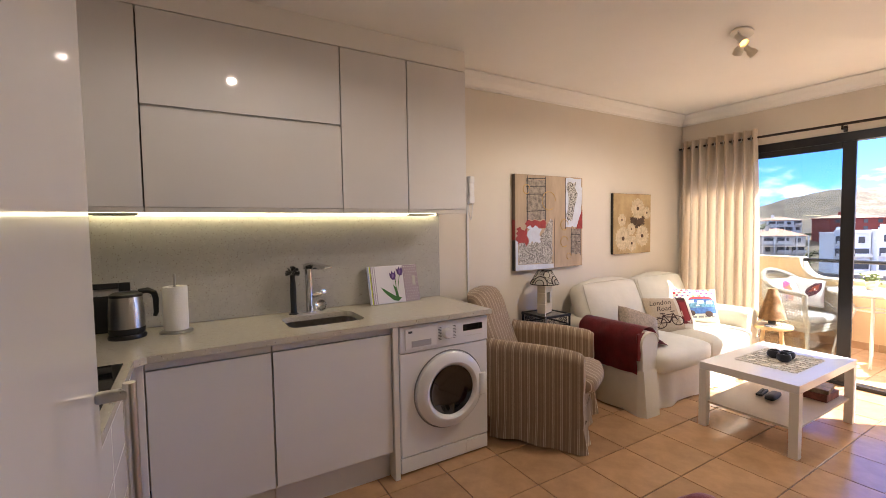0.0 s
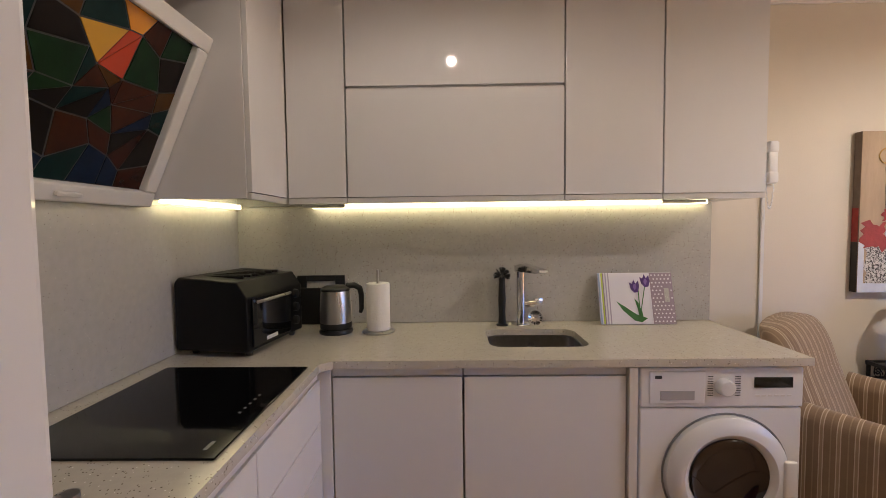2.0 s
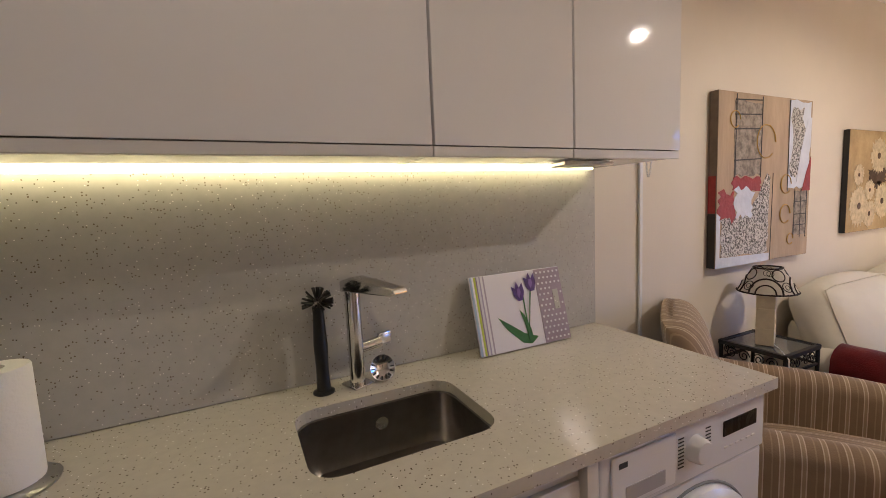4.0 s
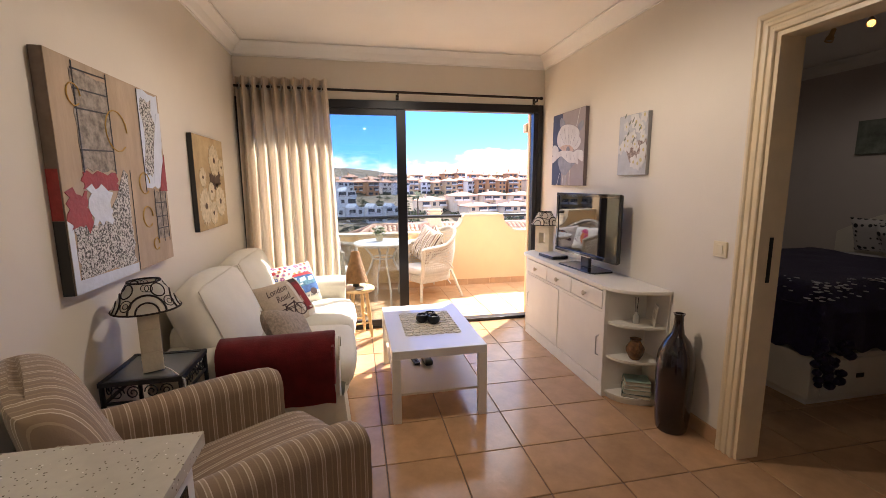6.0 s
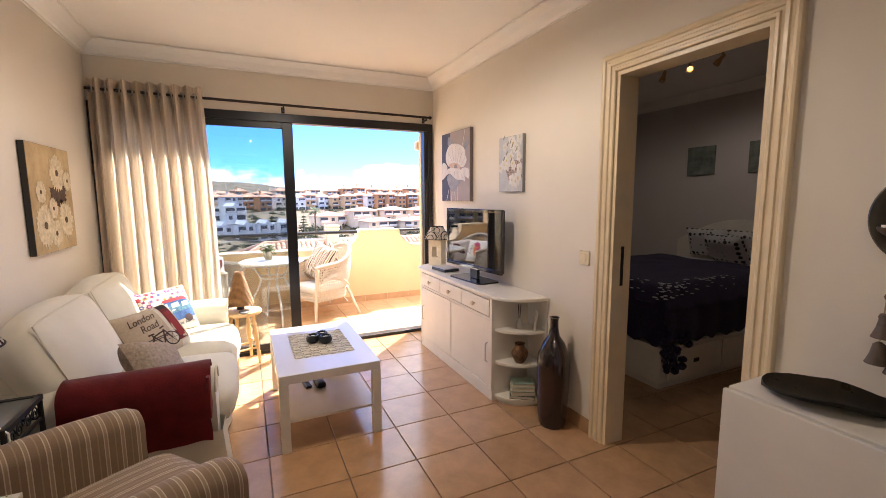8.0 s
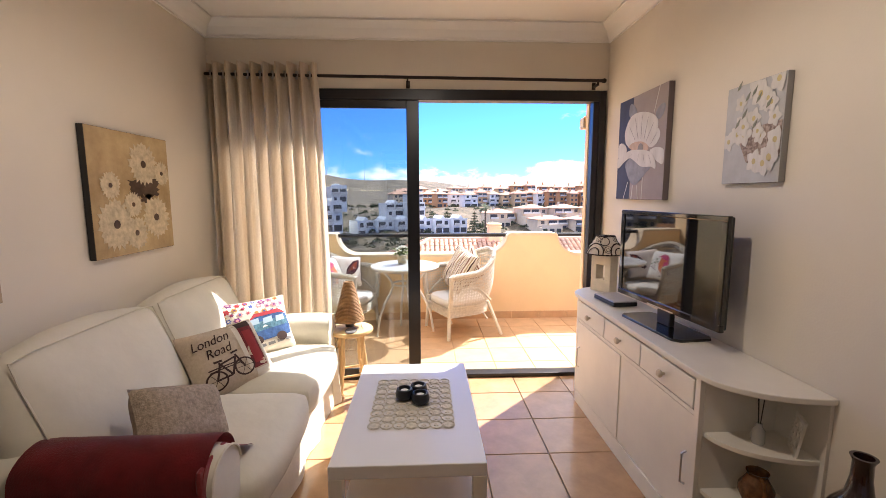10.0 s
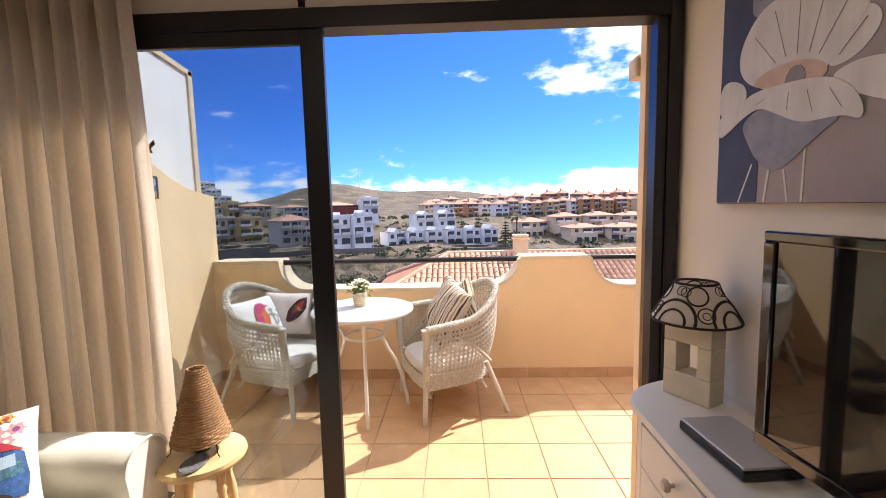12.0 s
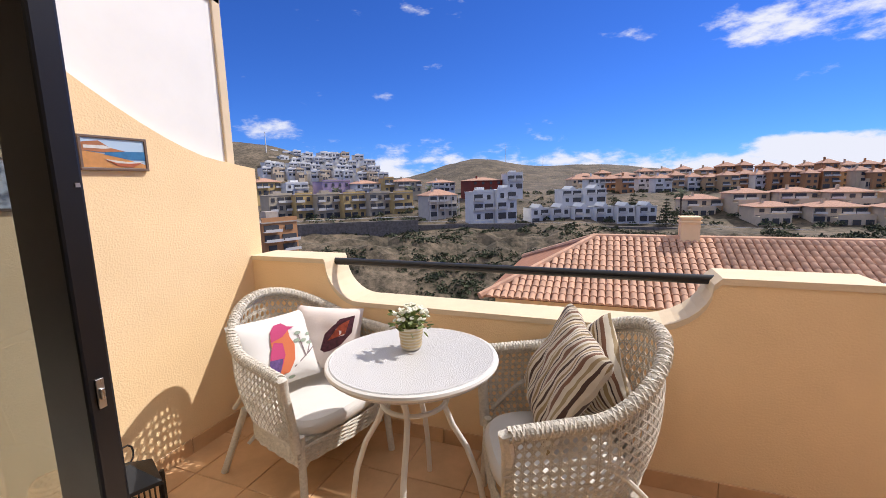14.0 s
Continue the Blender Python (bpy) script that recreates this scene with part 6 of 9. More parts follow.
# ---- television cabinet ----
tvc = thing("tv_cabinet", "white painted sideboard with drawers, doors and rounded end shelves", "sideboard", (4.50, 0.0, 0))
CL, CD = 1.30, 0.315
for x in (0.0, CL - 0.018):
    part("side_panel", bm_box(x, 0.003, 0.075, x + 0.018, CD - 0.02, 0.735), M_whitep, tvc)
part("back_panel", bm_box(0.018, 0.003, 0.075, CL - 0.018, 0.012, 0.735), M_whitep, tvc)
part("bottom_board", bm_box(0.018, 0.012, 0.075, CL - 0.018, CD - 0.02, 0.095), M_whitep, tvc)
for x in (0.0, CL - 0.03):
    part("stile", bm_box(x, CD - 0.02, 0.075, x + 0.03, CD, 0.735, 0.002), M_whitep, tvc)
for z0, z1 in ((0.075, 0.095), (0.575, 0.595), (0.72, 0.735)):
    part("front_rail", bm_box(0.03, CD - 0.02, z0, CL - 0.03, CD - 0.002, z1, 0.002), M_whitep, tvc)
part("plinth", bm_box(0.0, 0.003, 0, CL, CD - 0.004, 0.075, 0.003), M_whitep, tvc)
def end_round(x, sgn, r, d, n=12):
    return [(x, 0.003)] + [(x + sgn * r * math.cos(math.pi / 2 * k / n), 0.003 + d * math.sin(math.pi / 2 * k / n)) for k in range(n + 1)]
top_o = [(0, CD + 0.012)] + [(-(0.22) * math.sin(math.pi / 2 * k / 12), 0.003 + (CD + 0.009) * math.cos(math.pi / 2 * k / 12)) for k in range(1, 13)] + [(CL + 0.22 * math.cos(math.pi / 2 * k / 12), 0.003 + (CD + 0.009) * math.sin(math.pi / 2 * k / 12)) for k in range(13)] + [(CL, CD + 0.012)]
part("top", bm_prism(top_o, "z", 0.735, 0.757, 0.004), M_whitep, tvc)
for x, sg in ((0.0, -1), (CL, 1)):
    for z in (0.03, 0.275, 0.505):
        part("end_shelf", bm_prism(end_round(x, sg, 0.19, CD - 0.03), "z", z, z + 0.018, 0.002), M_whitep, tvc)
    part("end_plinth", bm_prism(end_round(x, sg, 0.18, CD - 0.045), "z", 0.0, 0.03), M_whitep, tvc)
    part("end_back", bm_box(min(x, x + sg * 0.205), 0.0005, 0.0, max(x, x + sg * 0.205), 0.0028 + 0.01, 0.735), M_whitep, tvc)
for k in range(3):
    x0 = 0.035 + k * 0.413
    d_ = part("drawer_front", bm_box(x0, CD - 0.016, 0.60, x0 + 0.404, CD + 0.003, 0.715, 0.004), M_whitep, tvc)
    part("knob", bm_move(bm_lathe([(0.006, 0), (0.006, 0.012), (0.016, 0.016), (0.018, 0.024), (0.012, 0.031), (0, 0.032)], 20), pose(x0 + 0.2, CD + 0.003, 0.655, -90, 0, 0)), mat("beige_knob", (0.55, 0.47, 0.36), 0.4), d_, "", True)
for k in range(2):
    x0 = 0.035 + k * 0.615
    dd = part("door", bm_box(x0, CD - 0.022 + 0.006 * k, 0.1, x0 + 0.62, CD - 0.006 + 0.006 * k, 0.572, 0.003), M_whitep, tvc)
    hx = 0.06 if k == 0 else 1.225
    part("handle", bm_tube([(hx, CD - 0.002, 0.27), (hx, CD + 0.016, 0.28), (hx, CD + 0.016, 0.40), (hx, CD - 0.002, 0.41)], 0.004, 8), M_steel, dd, "", True)

tv = thing("television", "black flat-screen television on a glass foot", "television", (5.056, 0.152, 0.757), 180 + 5.5)
part("bezel", bm_join(bm_box(-0.385, -0.022, 0.092, 0.385, -0.0, 0.122, 0.004), bm_box(-0.385, -0.022, 0.55, 0.385, 0.0, 0.573, 0.004), bm_box(-0.385, -0.022, 0.122, -0.355, 0, 0.55, 0.004), bm_box(0.355, -0.022, 0.122, 0.385, 0, 0.55, 0.004)), mat("gloss_black_plastic", (0.008, 0.008, 0.009), 0.08, coat=0.5), tv)
part("screen", bm_box(-0.356, -0.016, 0.121, 0.356, -0.010, 0.551), mat("tv_screen", (0.006, 0.006, 0.007), 0.03, spec=0.8), tv)
part("back_cover", bm_join(bm_box(-0.37, 0.0, 0.097, 0.37, 0.025, 0.568, 0.006), bm_box(-0.25, 0.024, 0.13, 0.25, 0.055, 0.44, 0.012)), M_blackp, tv)
part("chin_strip", bm_box(-0.1, -0.0235, 0.094, 0.1, -0.0215, 0.101), M_steel, tv)
part("neck", bm_box(-0.05, 0.0, 0.012, 0.05, 0.03, 0.13, 0.006), M_blackp, tv)
part("foot", bm_prism([(-0.2, -0.1), (0.2, -0.1), (0.23, -0.07), (0.23, 0.08), (0.2, 0.1), (-0.2, 0.1), (-0.23, 0.08), (-0.23, -0.07)], "z", 0.0, 0.012, 0.003), M_dark, tv)
stx = thing("set_top_box", "black and silver set-top box on the sideboard", "set-top box", (5.545, 0.175, 0.757), 5)
part("case", bm_box(-0.12, -0.075, 0.004, 0.12, 0.075, 0.028, 0.004), M_blackp, stx)
part("top_cover", bm_box(-0.118, -0.073, 0.0285, 0.118, 0.073, 0.036, 0.003), mat("silver_plastic", (0.5, 0.5, 0.5), 0.35, metal=0.4), stx)
table_lamp((5.857, 0.117, 0.758), 29, "cream block table lamp with a brown-circled shade, on the sideboard", 1.0)
# on the end shelves
bo = thing("diffuser_bottle", "small glass bottle with dark sticks on the shelf", "bottle", (4.425, 0.14, 0.5235))
part("bottle", bm_lathe([(0.02, 0), (0.022, 0.01), (0.02, 0.05), (0.01, 0.065), (0.01, 0.075)], 18), mat("clear_bottle_glass", (0.5, 0.5, 0.48), 0.05, coat=0.3), bo, "", True)
for k in range(4):
    part("stick", bm_tube([(0, 0, 0.02), (0.012 * math.cos(k * 1.6), 0.012 * math.sin(k * 1.6), 0.17)], 0.0018, 5), M_blackp, bo)
po = thing("photo_plaque", "white openwork carved plaque on the shelf", "plaque", (4.37, 0.06, 0.5235), 150, "", (-8, 0))
pl_b = [bm_box(-0.05, -0.004, 0, 0.05, 0.004, 0.012, 0.001), bm_box(-0.05, -0.004, 0.12, 0.05, 0.004, 0.132, 0.001), bm_box(-0.05, -0.004, 0.012, -0.04, 0.004, 0.12), bm_box(0.04, -0.004, 0.012, 0.05, 0.004, 0.12)]
for k in range(9):
    pl_b.append(bm_tube([(-0.03 + 0.03 * (k % 3) + 0.014 * math.cos(j), 0, 0.03 + 0.036 * (k // 3) + 0.016 * math.sin(j)) for j in range(7)], 0.003, 4, True))
tagged(part("openwork", bm_join(*pl_b), M_whitep, po), kind="stuff")
jg = thing("clay_jug", "small brown glazed clay jug on the shelf", "jug", (4.40, 0.15, 0.2935), 160)
M_jug = mat("brown_glaze", (0.18, 0.075, 0.025), 0.25, vary=0.6, scale=30)
part("body", bm_lathe([(0.028, 0), (0.036, 0.01), (0.055, 0.05), (0.056, 0.075), (0.035, 0.11), (0.03, 0.122), (0.036, 0.135), (0.031, 0.134), (0.026, 0.12), (0, 0.11)], 28), M_jug, jg, "", True)
part("handle", bm_tube([(0.033, 0, 0.125), (0.06, 0, 0.125), (0.072, 0, 0.1), (0.066, 0, 0.07), (0.053, 0, 0.055)], 0.006, 8), M_jug, jg, "", True)
random.seed(14)
for k, (c, w, d, h) in enumerate((((0.02, 0.02, 0.02), 0.17, 0.13, 0.022), ((0.20, 0.30, 0.24), 0.165, 0.125, 0.03), ((0.55, 0.58, 0.5), 0.16, 0.12, 0.028), ((0.30, 0.42, 0.35), 0.15, 0.12, 0.026))):
    zb = 0.0485 + sum((0.0225, 0.0305, 0.0285)[:k])
    b_ = thing("book", "paperback book lying in a pile on the shelf", "book", (4.40, 0.125, zb), 60 + random.uniform(-6, 6), "shelf books")
    part("cover", bm_join(bm_box(-w / 2, -d / 2, 0, w / 2, d / 2, 0.0015), bm_box(-w / 2, -d / 2, h - 0.0018, w / 2, d / 2, h), bm_box(-w / 2, -d / 2, 0.0015, w / 2, -d / 2 + 0.002, h - 0.0018)), mat("book_cover_%d" % k, c, 0.4, vary=0.3, scale=20), b_)
    part("page_block", bm_box(-w / 2 + 0.003, -d / 2 + 0.0025, 0.002, w / 2 - 0.003, d / 2 - 0.003, h - 0.0024), mat("paper_edge", (0.7, 0.65, 0.52), 0.9), b_)
    part("spine_print", bm_box(-w / 3, -d / 2 - 0.0008, h * 0.35, w / 4, -d / 2 - 0.0001, h * 0.65), M_ivory, b_)
vs = thing("floor_vase", "tall dark brown glazed floor vase with a narrow neck", "vase", (4.085, 0.12, 0))
vs.scale = (1.04, 1.04, 1.045)
part("body", bm_lathe([(0.075, 0), (0.08, 0.01), (0.088, 0.08), (0.093, 0.2), (0.098, 0.36), (0.09, 0.44), (0.062, 0.51), (0.032, 0.55), (0.024, 0.60), (0.023, 0.645), (0.03, 0.66), (0.022, 0.66), (0.015, 0.62), (0, 0.6)], 44), mat("dark_brown_glaze", (0.045, 0.012, 0.008), 0.14, color2=(0.008, 0.005, 0.005), scale=4, thr=(0.4, 0.66), coat=0.5), vs, "", True)


def switch(name, label, x, z, fy=0.0, w=0.084, mt=None):
    s = thing(name, label, "light switch", (x, fy, z), 180)
    M_sw = mat("cream_switch", (0.72, 0.62, 0.42), 0.35)
    part("plate", bm_box(-w / 2, -0.011, -w / 2, w / 2, -0.0005, w / 2, 0.004), M_sw, s)
    part("rocker", bm_box(-0.021, -0.015, -0.024, 0.021, -0.0105, 0.024, 0.002), M_sw, s)
    return s


switch("light_switch", "cream square light switch beside the bedroom door", 3.972, 1.064)
switch("light_switch", "cream light switch beside the balcony doors", 6.06, 1.02)


# ---- folding table and what stands on it ----
ft = thing("folding_table", "white drop-leaf folding table against the wall", "table", (2.02, 0.005, 0))
part("tabletop", bm_box(0, 0, 0.728, 0.935, 0.266, 0.75, 0.003), M_whitep, ft)
part("drop_leaf", bm_box(0.0, 0.28, 0.05, 0.935, 0.299, 0.748, 0.003), M_whitep, ft)
part("frame", bm_join(bm_box(0.03, 0.01, 0.02, 0.05, 0.24, 0.728), bm_box(0.875, 0.01, 0.02, 0.895, 0.24, 0.728), bm_box(0.05, 0.11, 0.60, 0.875, 0.13, 0.728)), M_whitep, ft)
# black strips set into the open joint stand in for its shade
part("hinge_slot", bm_join(*[bm_box(x, 0.2665, 0.72, x + w, 0.2795, 0.738) for x, w in ((0.01, 0.79), (0.87, 0.055))]), M_blackp, ft)
part("foot", bm_box(0.02, 0.0, 0, 0.06, 0.25, 0.025, 0.004), M_whitep, ft)
part("foot", bm_box(0.865, 0.0, 0, 0.905, 0.25, 0.025, 0.004), M_whitep, ft)
M_leafd = mat("dark_bronze_glaze", (0.030, 0.024, 0.014), 0.28, vary=0.5, scale=10, bump=0.3, bscale=30)
dsh = thing("leaf_dish", "dark bronze leaf-shaped serving dish", "dish", (2.725, 0.125, 0.752), 204)
dsh.scale = (0.9, 0.95, 1.2)


def dish_fn(u, v):
    a = 2 * u - 1
    w = 0.105 * (1 - abs(a) ** 2.6) ** 0.5 * (1.05 - 0.2 * a) + 0.006
    b = 2 * v - 1
    return (0.20 * a, w * b, 0.004 + 0.038 * abs(b) ** 2.2 * (1 - 0.4 * abs(a)) + 0.03 * max(0, abs(a) - 0.7) + 0.0015 * math.sin(a * 7))


dbm = bm_grid(36, 14, dish_fn)
bmesh.ops.solidify(dbm, geom=dbm.faces[:], thickness=0.006)
part("bowl", dbm, M_leafd, dsh, "", True)
M_clear = mat("clear_glass", (1, 1, 1), 0.02, trans=1.0)
for x, y in ((2.44, 0.06), (2.36, 0.13), (2.325, 0.05)):
    gt = thing("glass_tealight", "clear glass tealight cup with a white candle", "candle holder", (x, y, 0.751), 0, "glass tealight cups")
    part("cup", bm_lathe([(0.025, 0.0), (0.03, 0.002), (0.041, 0.06), (0.039, 0.06), (0.028, 0.006), (0, 0.005)], 28), M_clear, gt, "", True)
    part("candle", bm_lathe([(0.019, 0.0055), (0.019, 0.017), (0, 0.0165)], 20), mat("wax", (0.8, 0.78, 0.72), 0.4), gt)

# ceramic wall hanging: three plates on cords with beads and bells
wh = thing("ceramic_wall_hanging", "dark stoneware plates and bells strung on cords", "wall hanging", (2.575, 0.002, 0))
M_stone = mat("dark_stoneware", (0.062, 0.052, 0.036), 0.3, vary=0.45, scale=16, bump=0.4, bscale=40)
M_stone2 = mat("brown_stoneware", (0.13, 0.09, 0.06), 0.6, vary=0.4, scale=30, bump=0.4, bscale=80)
M_cord = mat("hemp_cord", (0.35, 0.28, 0.19), 0.9)
for z, r in ((1.947, 0.094), (1.668, 0.118), (1.355, 0.147)):
    pr_ = [(0, 0.006)]
    for k in range(1, 9):
        pr_.append((r * k / 12, 0.006 + (0.002 if k % 2 else 0)))
    pr_ += [(r * 0.74, 0.009), (r * 0.78, 0.016), (r * 0.97, 0.024), (r, 0.022), (r * 0.98, 0.016), (r * 0.7, 0.0), (0, 0.0)]
    pl = part("plate", bm_move(bm_lathe(pr_, 48), pose(0, 0, z, -90, 0, 0)), M_stone, wh, "", True)
    for k in range(5):
        part("lacing", bm_tube([(r * 0.62 * math.cos(k * 1.257 + 0.6), 0.012, z + r * 0.62 * math.sin(k * 1.257 + 0.6)), (r * 0.74 * math.cos(k * 1.257 + 0.7), 0.022, z + r * 0.74 * math.sin(k * 1.257 + 0.7))], 0.004, 6), M_cord, pl)
bead = [(0, -0.012), (0.012, -0.009), (0.016, 0), (0.012, 0.009), (0, 0.012)]
for x, zs in ((-0.075, (1.80, 1.53)), (0.075, (1.80, 1.53))):
    part("cord", bm_tube([(x * 0.6, 0.022, 1.90), (x * 0.7, 0.014, 1.73)], 0.002, 5), M_cord, wh)
    part("cord", bm_tube([(x * 0.85, 0.022, 1.60), (x, 0.022, 1.50)], 0.002, 5), M_cord, wh)
    cup_x = 0.083 if x > 0 else -0.028
    part("cord", bm_tube([(x, 0.026, 1.49), (x - 0.02, 0.030, 1.41), (cup_x, 0.040, 1.335)], 0.002, 5), M_cord, wh)
    part("cord", bm_tube([(x, 0.026, 1.49), (x + 0.02, 0.030, 1.40), (cup_x, 0.040, 1.335)], 0.002, 5), M_cord, wh)
    part("bead", bm_lathe([(r_, z_ + 1.803) for r_, z_ in bead], 14, x * 0.66, 0.019), M_stone2, wh, "", True)
    part("bead", bm_lathe([(r_, z_ + 1.50) for r_, z_ in bead], 14, x * 1.03, 0.024), M_stone2, wh, "", True)
    part("cup", bm_lathe([(0.008, 1.30), (0.028, 1.315), (0.032, 1.328), (0.026, 1.326), (0, 1.312)], 18, cup_x, 0.045), M_stone2, wh, "", True)
    part("candle", bm_lathe([(0.02, 1.326), (0.021, 1.334), (0, 1.334)], 16, cup_x, 0.045), mat("wax", (0.8, 0.78, 0.72), 0.4), wh, "white wax candle", True)
bellp = [(0.006, 0.07), (0.016, 0.062), (0.022, 0.03), (0.033, 0.0), (0.029, 0.001), (0.018, 0.03), (0, 0.055)]
for k, (x, z, L) in enumerate(((0.072, 0.985, 0.25), (0.08, 0.90, 0.34), (0.034, 0.88, 0.34), (0.006, 0.835, 0.39), (-0.03, 0.93, 0.31), (-0.068, 0.925, 0.31))):
    b_ = part("bell", bm_lathe([(r_ * 0.95, z_ + z) for r_, z_ in bellp], 20, x, 0.035), M_stone2, wh, "", True)
    part("cord", bm_tube([(x, 0.034, z + 0.065), (x * 0.9, 0.034, z + 0.065 + L)], 0.0018, 5), M_cord, b_)
    part("bead", bm_lathe([(r_ * 0.85, z_ + z + 0.13 + 0.02 * (k % 2)) for r_, z_ in bead], 12, x * 0.97, 0.034), M_stone2, b_, "", True)

# red pouf
pf = thing("red_pouf", "round red upholstered footstool on the tiles", "footstool", (3.06, 0.91, 0))
part("cushion", bm_lathe([(0.12, 0.02), (0.14, 0.06), (0.14, 0.24), (0.12, 0.31), (0.06, 0.36), (0, 0.375)], 36), M_red, pf, "", True)
part("base_ring", bm_lathe([(0.10, 0.0), (0.11, 0.0), (0.115, 0.03), (0.10, 0.03)], 30, ring=True), M_blackp, pf)

# ---- stool with a wicker lamp ----
M_pine = mat("pale_pine", (0.62, 0.43, 0.21), 0.45, vary=0.18, scale=9, bump=0.12, bscale=40, stretch=(1, 1, 0.2))
sto = thing("wooden_stool", "pale pine stool with turned legs and round seat", "stool", (6.03, 1.88, 0), 20)
part("seat", bm_lathe([(0.14, 0.435), (0.155, 0.44), (0.16, 0.452), (0.155, 0.466), (0.13, 0.47), (0, 0.468)], 40), M_pine, sto, "", True)
legp = [(0.012, 0.0), (0.014, 0.06), (0.018, 0.10), (0.013, 0.115), (0.017, 0.16), (0.021, 0.26), (0.014, 0.33), (0.019, 0.345), (0.014, 0.36), (0.018, 0.44)]
for k in range(4):
    a = radians(45 + 90 * k)
    lg = bm_lathe(legp, 14)
    sh_ = Matrix(((1, 0, -0.1 * math.cos(a), 0), (0, 1, -0.1 * math.sin(a), 0), (0, 0, 1, 0), (0, 0, 0, 1)))
    bm_move(lg, Matrix.Translation((0.135 * math.cos(a), 0.135 * math.sin(a), 0)) @ sh_)
    part("leg", lg, M_pine, sto, "", True)
for k in range(4):
    a, b = radians(45 + 90 * k), radians(135 + 90 * k)
    z = 0.14 if k % 2 else 0.19
    r = 0.135 - 0.1 * z
    part("stretcher", bm_tube([(r * math.cos(a), r * math.sin(a), z), (r * math.cos(b), r * math.sin(b), z)], 0.009, 10), M_pine, sto, "", True)
M_wick = mat("brown_wicker", (0.33, 0.17, 0.06), 0.6, vary=0.35, scale=40, bump=0.6, bscale=120)
wl_ = thing("wicker_lamp", "small conical brown wicker lamp on a wire stand", "lamp", (6.045, 1.887, 0.471), 0)
wl_.scale = (1.06, 1.06, 1.2)
wb = []
for j in range(30):
    z = 0.045 + 0.0078 * j
    r = 0.098 - 0.0024 * j
    wb.append(bm_tube([((r + 0.0016 * math.sin(k * math.pi + j * math.pi)) * math.cos(2 * math.pi * k / 28), (r + 0.0022 * (1 if (k + j) % 2 else -1)) * math.sin(2 * math.pi * k / 28), z) for k in range(28)], 0.0042, 5, True))
tagged(part("shade", bm_join(*wb), M_wick, wl_), kind="stuff")
for k in range(3):
    a = 2.094 * k
    part("wire_leg", bm_tube([(0.09 * math.cos(a), 0.09 * math.sin(a), 0.06), (0.10 * math.cos(a), 0.10 * math.sin(a), 0.012), (0.112 * math.cos(a), 0.112 * math.sin(a), 0.002)], 0.002, 5), M_blackp, wl_)
part("bulb_holder", bm_lathe([(0.03, 0.003), (0.03, 0.02), (0.012, 0.03), (0.012, 0.09)], 16), M_blackp, wl_)
cst = thing("woven_coaster", "small grey woven coaster on the stool", "coaster", (5.945, 1.86, 0.471), 0)
part("weave", bm_lathe([(0.0, 0), (0.05, 0), (0.055, 0.004), (0.05, 0.008), (0, 0.007)], 24, 0, 0, 1.2, 0.8), mat("grey_weave", (0.16, 0.15, 0.15), 0.9, vary=0.6, scale=120, bump=0.9, bscale=200), cst)
bf = thing("butterfly_sticker", "small orange butterfly stuck on the glass", "sticker", (XE + 0.012, 2.12, 1.66), 90)
part("wings", bm_join(bm_prism([(0, 0), (0.03, 0.03), (0.035, 0.01), (0.015, -0.005), (0.024, -0.025), (0.008, -0.022), (0, -0.008)], "y", -0.002, 0), bm_prism([(0, 0), (-0.03, 0.03), (-0.035, 0.01), (-0.015, -0.005), (-0.024, -0.025), (-0.008, -0.022), (0, -0.008)], "y", -0.002, 0)), mat("butterfly_orange", (0.35, 0.10, 0.03), 0.6, vary=0.7, scale=80), bf)

# ---- ceiling spotlights ----
M_fix = mat("white_enamel_fixture", (0.72, 0.68, 0.6), 0.35)
M_bulb = mat("lit_bulb", (1, 0.8, 0.5), 0.4, emit=0.9, ecol=(1.0, 0.5, 0.13))
M_bulb_off = mat("unlit_bulb", (0.5, 0.48, 0.45), 0.15)


def spot_cluster(at, rz, label, heads, energy, lit=(0,), metal=None):
    M_head = metal or M_fix
    s = thing("ceiling_spotlight", label, "ceiling light", at, rz, "ceiling spotlights")
    part("rose", bm_lathe([(0.0, -0.022), (0.06, -0.02), (0.085, -0.008), (0.087, 0.0)], 32, 0, 0, 1.25, 0.7), M_fix, s, "", True)
    part("bar", bm_tube([(min(-0.12, heads[0][0]), 0, -0.03), (max(0.12, heads[-1][0]), 0, -0.03)], 0.006, 8), M_chrome, s, "", True)
    for i, (hx, dx, dy, dz) in enumerate(heads):
        part("stem", bm_tube([(hx, 0, -0.02), (hx, 0, -0.06)], 0.007, 8), M_head, s)
        d = Vector((dx, dy, dz)).normalized()
        m = Matrix.Translation((hx, 0, -0.06)) @ d.to_track_quat('Z', 'Y').to_matrix().to_4x4()
        h = part("head", bm_move(bm_lathe([(0, -0.02), (0.016, -0.018), (0.017, 0.03), (0.026, 0.045), (0.028, 0.075), (0.024, 0.074), (0.02, 0.05), (0, 0.048)], 24), m), M_head, s, "", True)
        part("bulb", bm_move(bm_lathe([(0.0, 0.07), (0.015, 0.069), (0.022, 0.06), (0.018, 0.05), (0, 0.05)], 20), m), M_bulb if i in lit else M_bulb_off, h, "", True)
        if i in lit and energy:
            L = bpy.data.lights.new("spot_bulb", 'SPOT')
            L.energy, L.color, L.shadow_soft_size, L.spot_size, L.spot_blend = energy, (1.0, 0.88, 0.73), 0.02, radians(176), 0.45
            lo_ = new("spot_bulb", L)
            lo_.location = (pose(*at, 0, 0, rz) @ m @ Vector((0, 0, 0.11)))
    return s


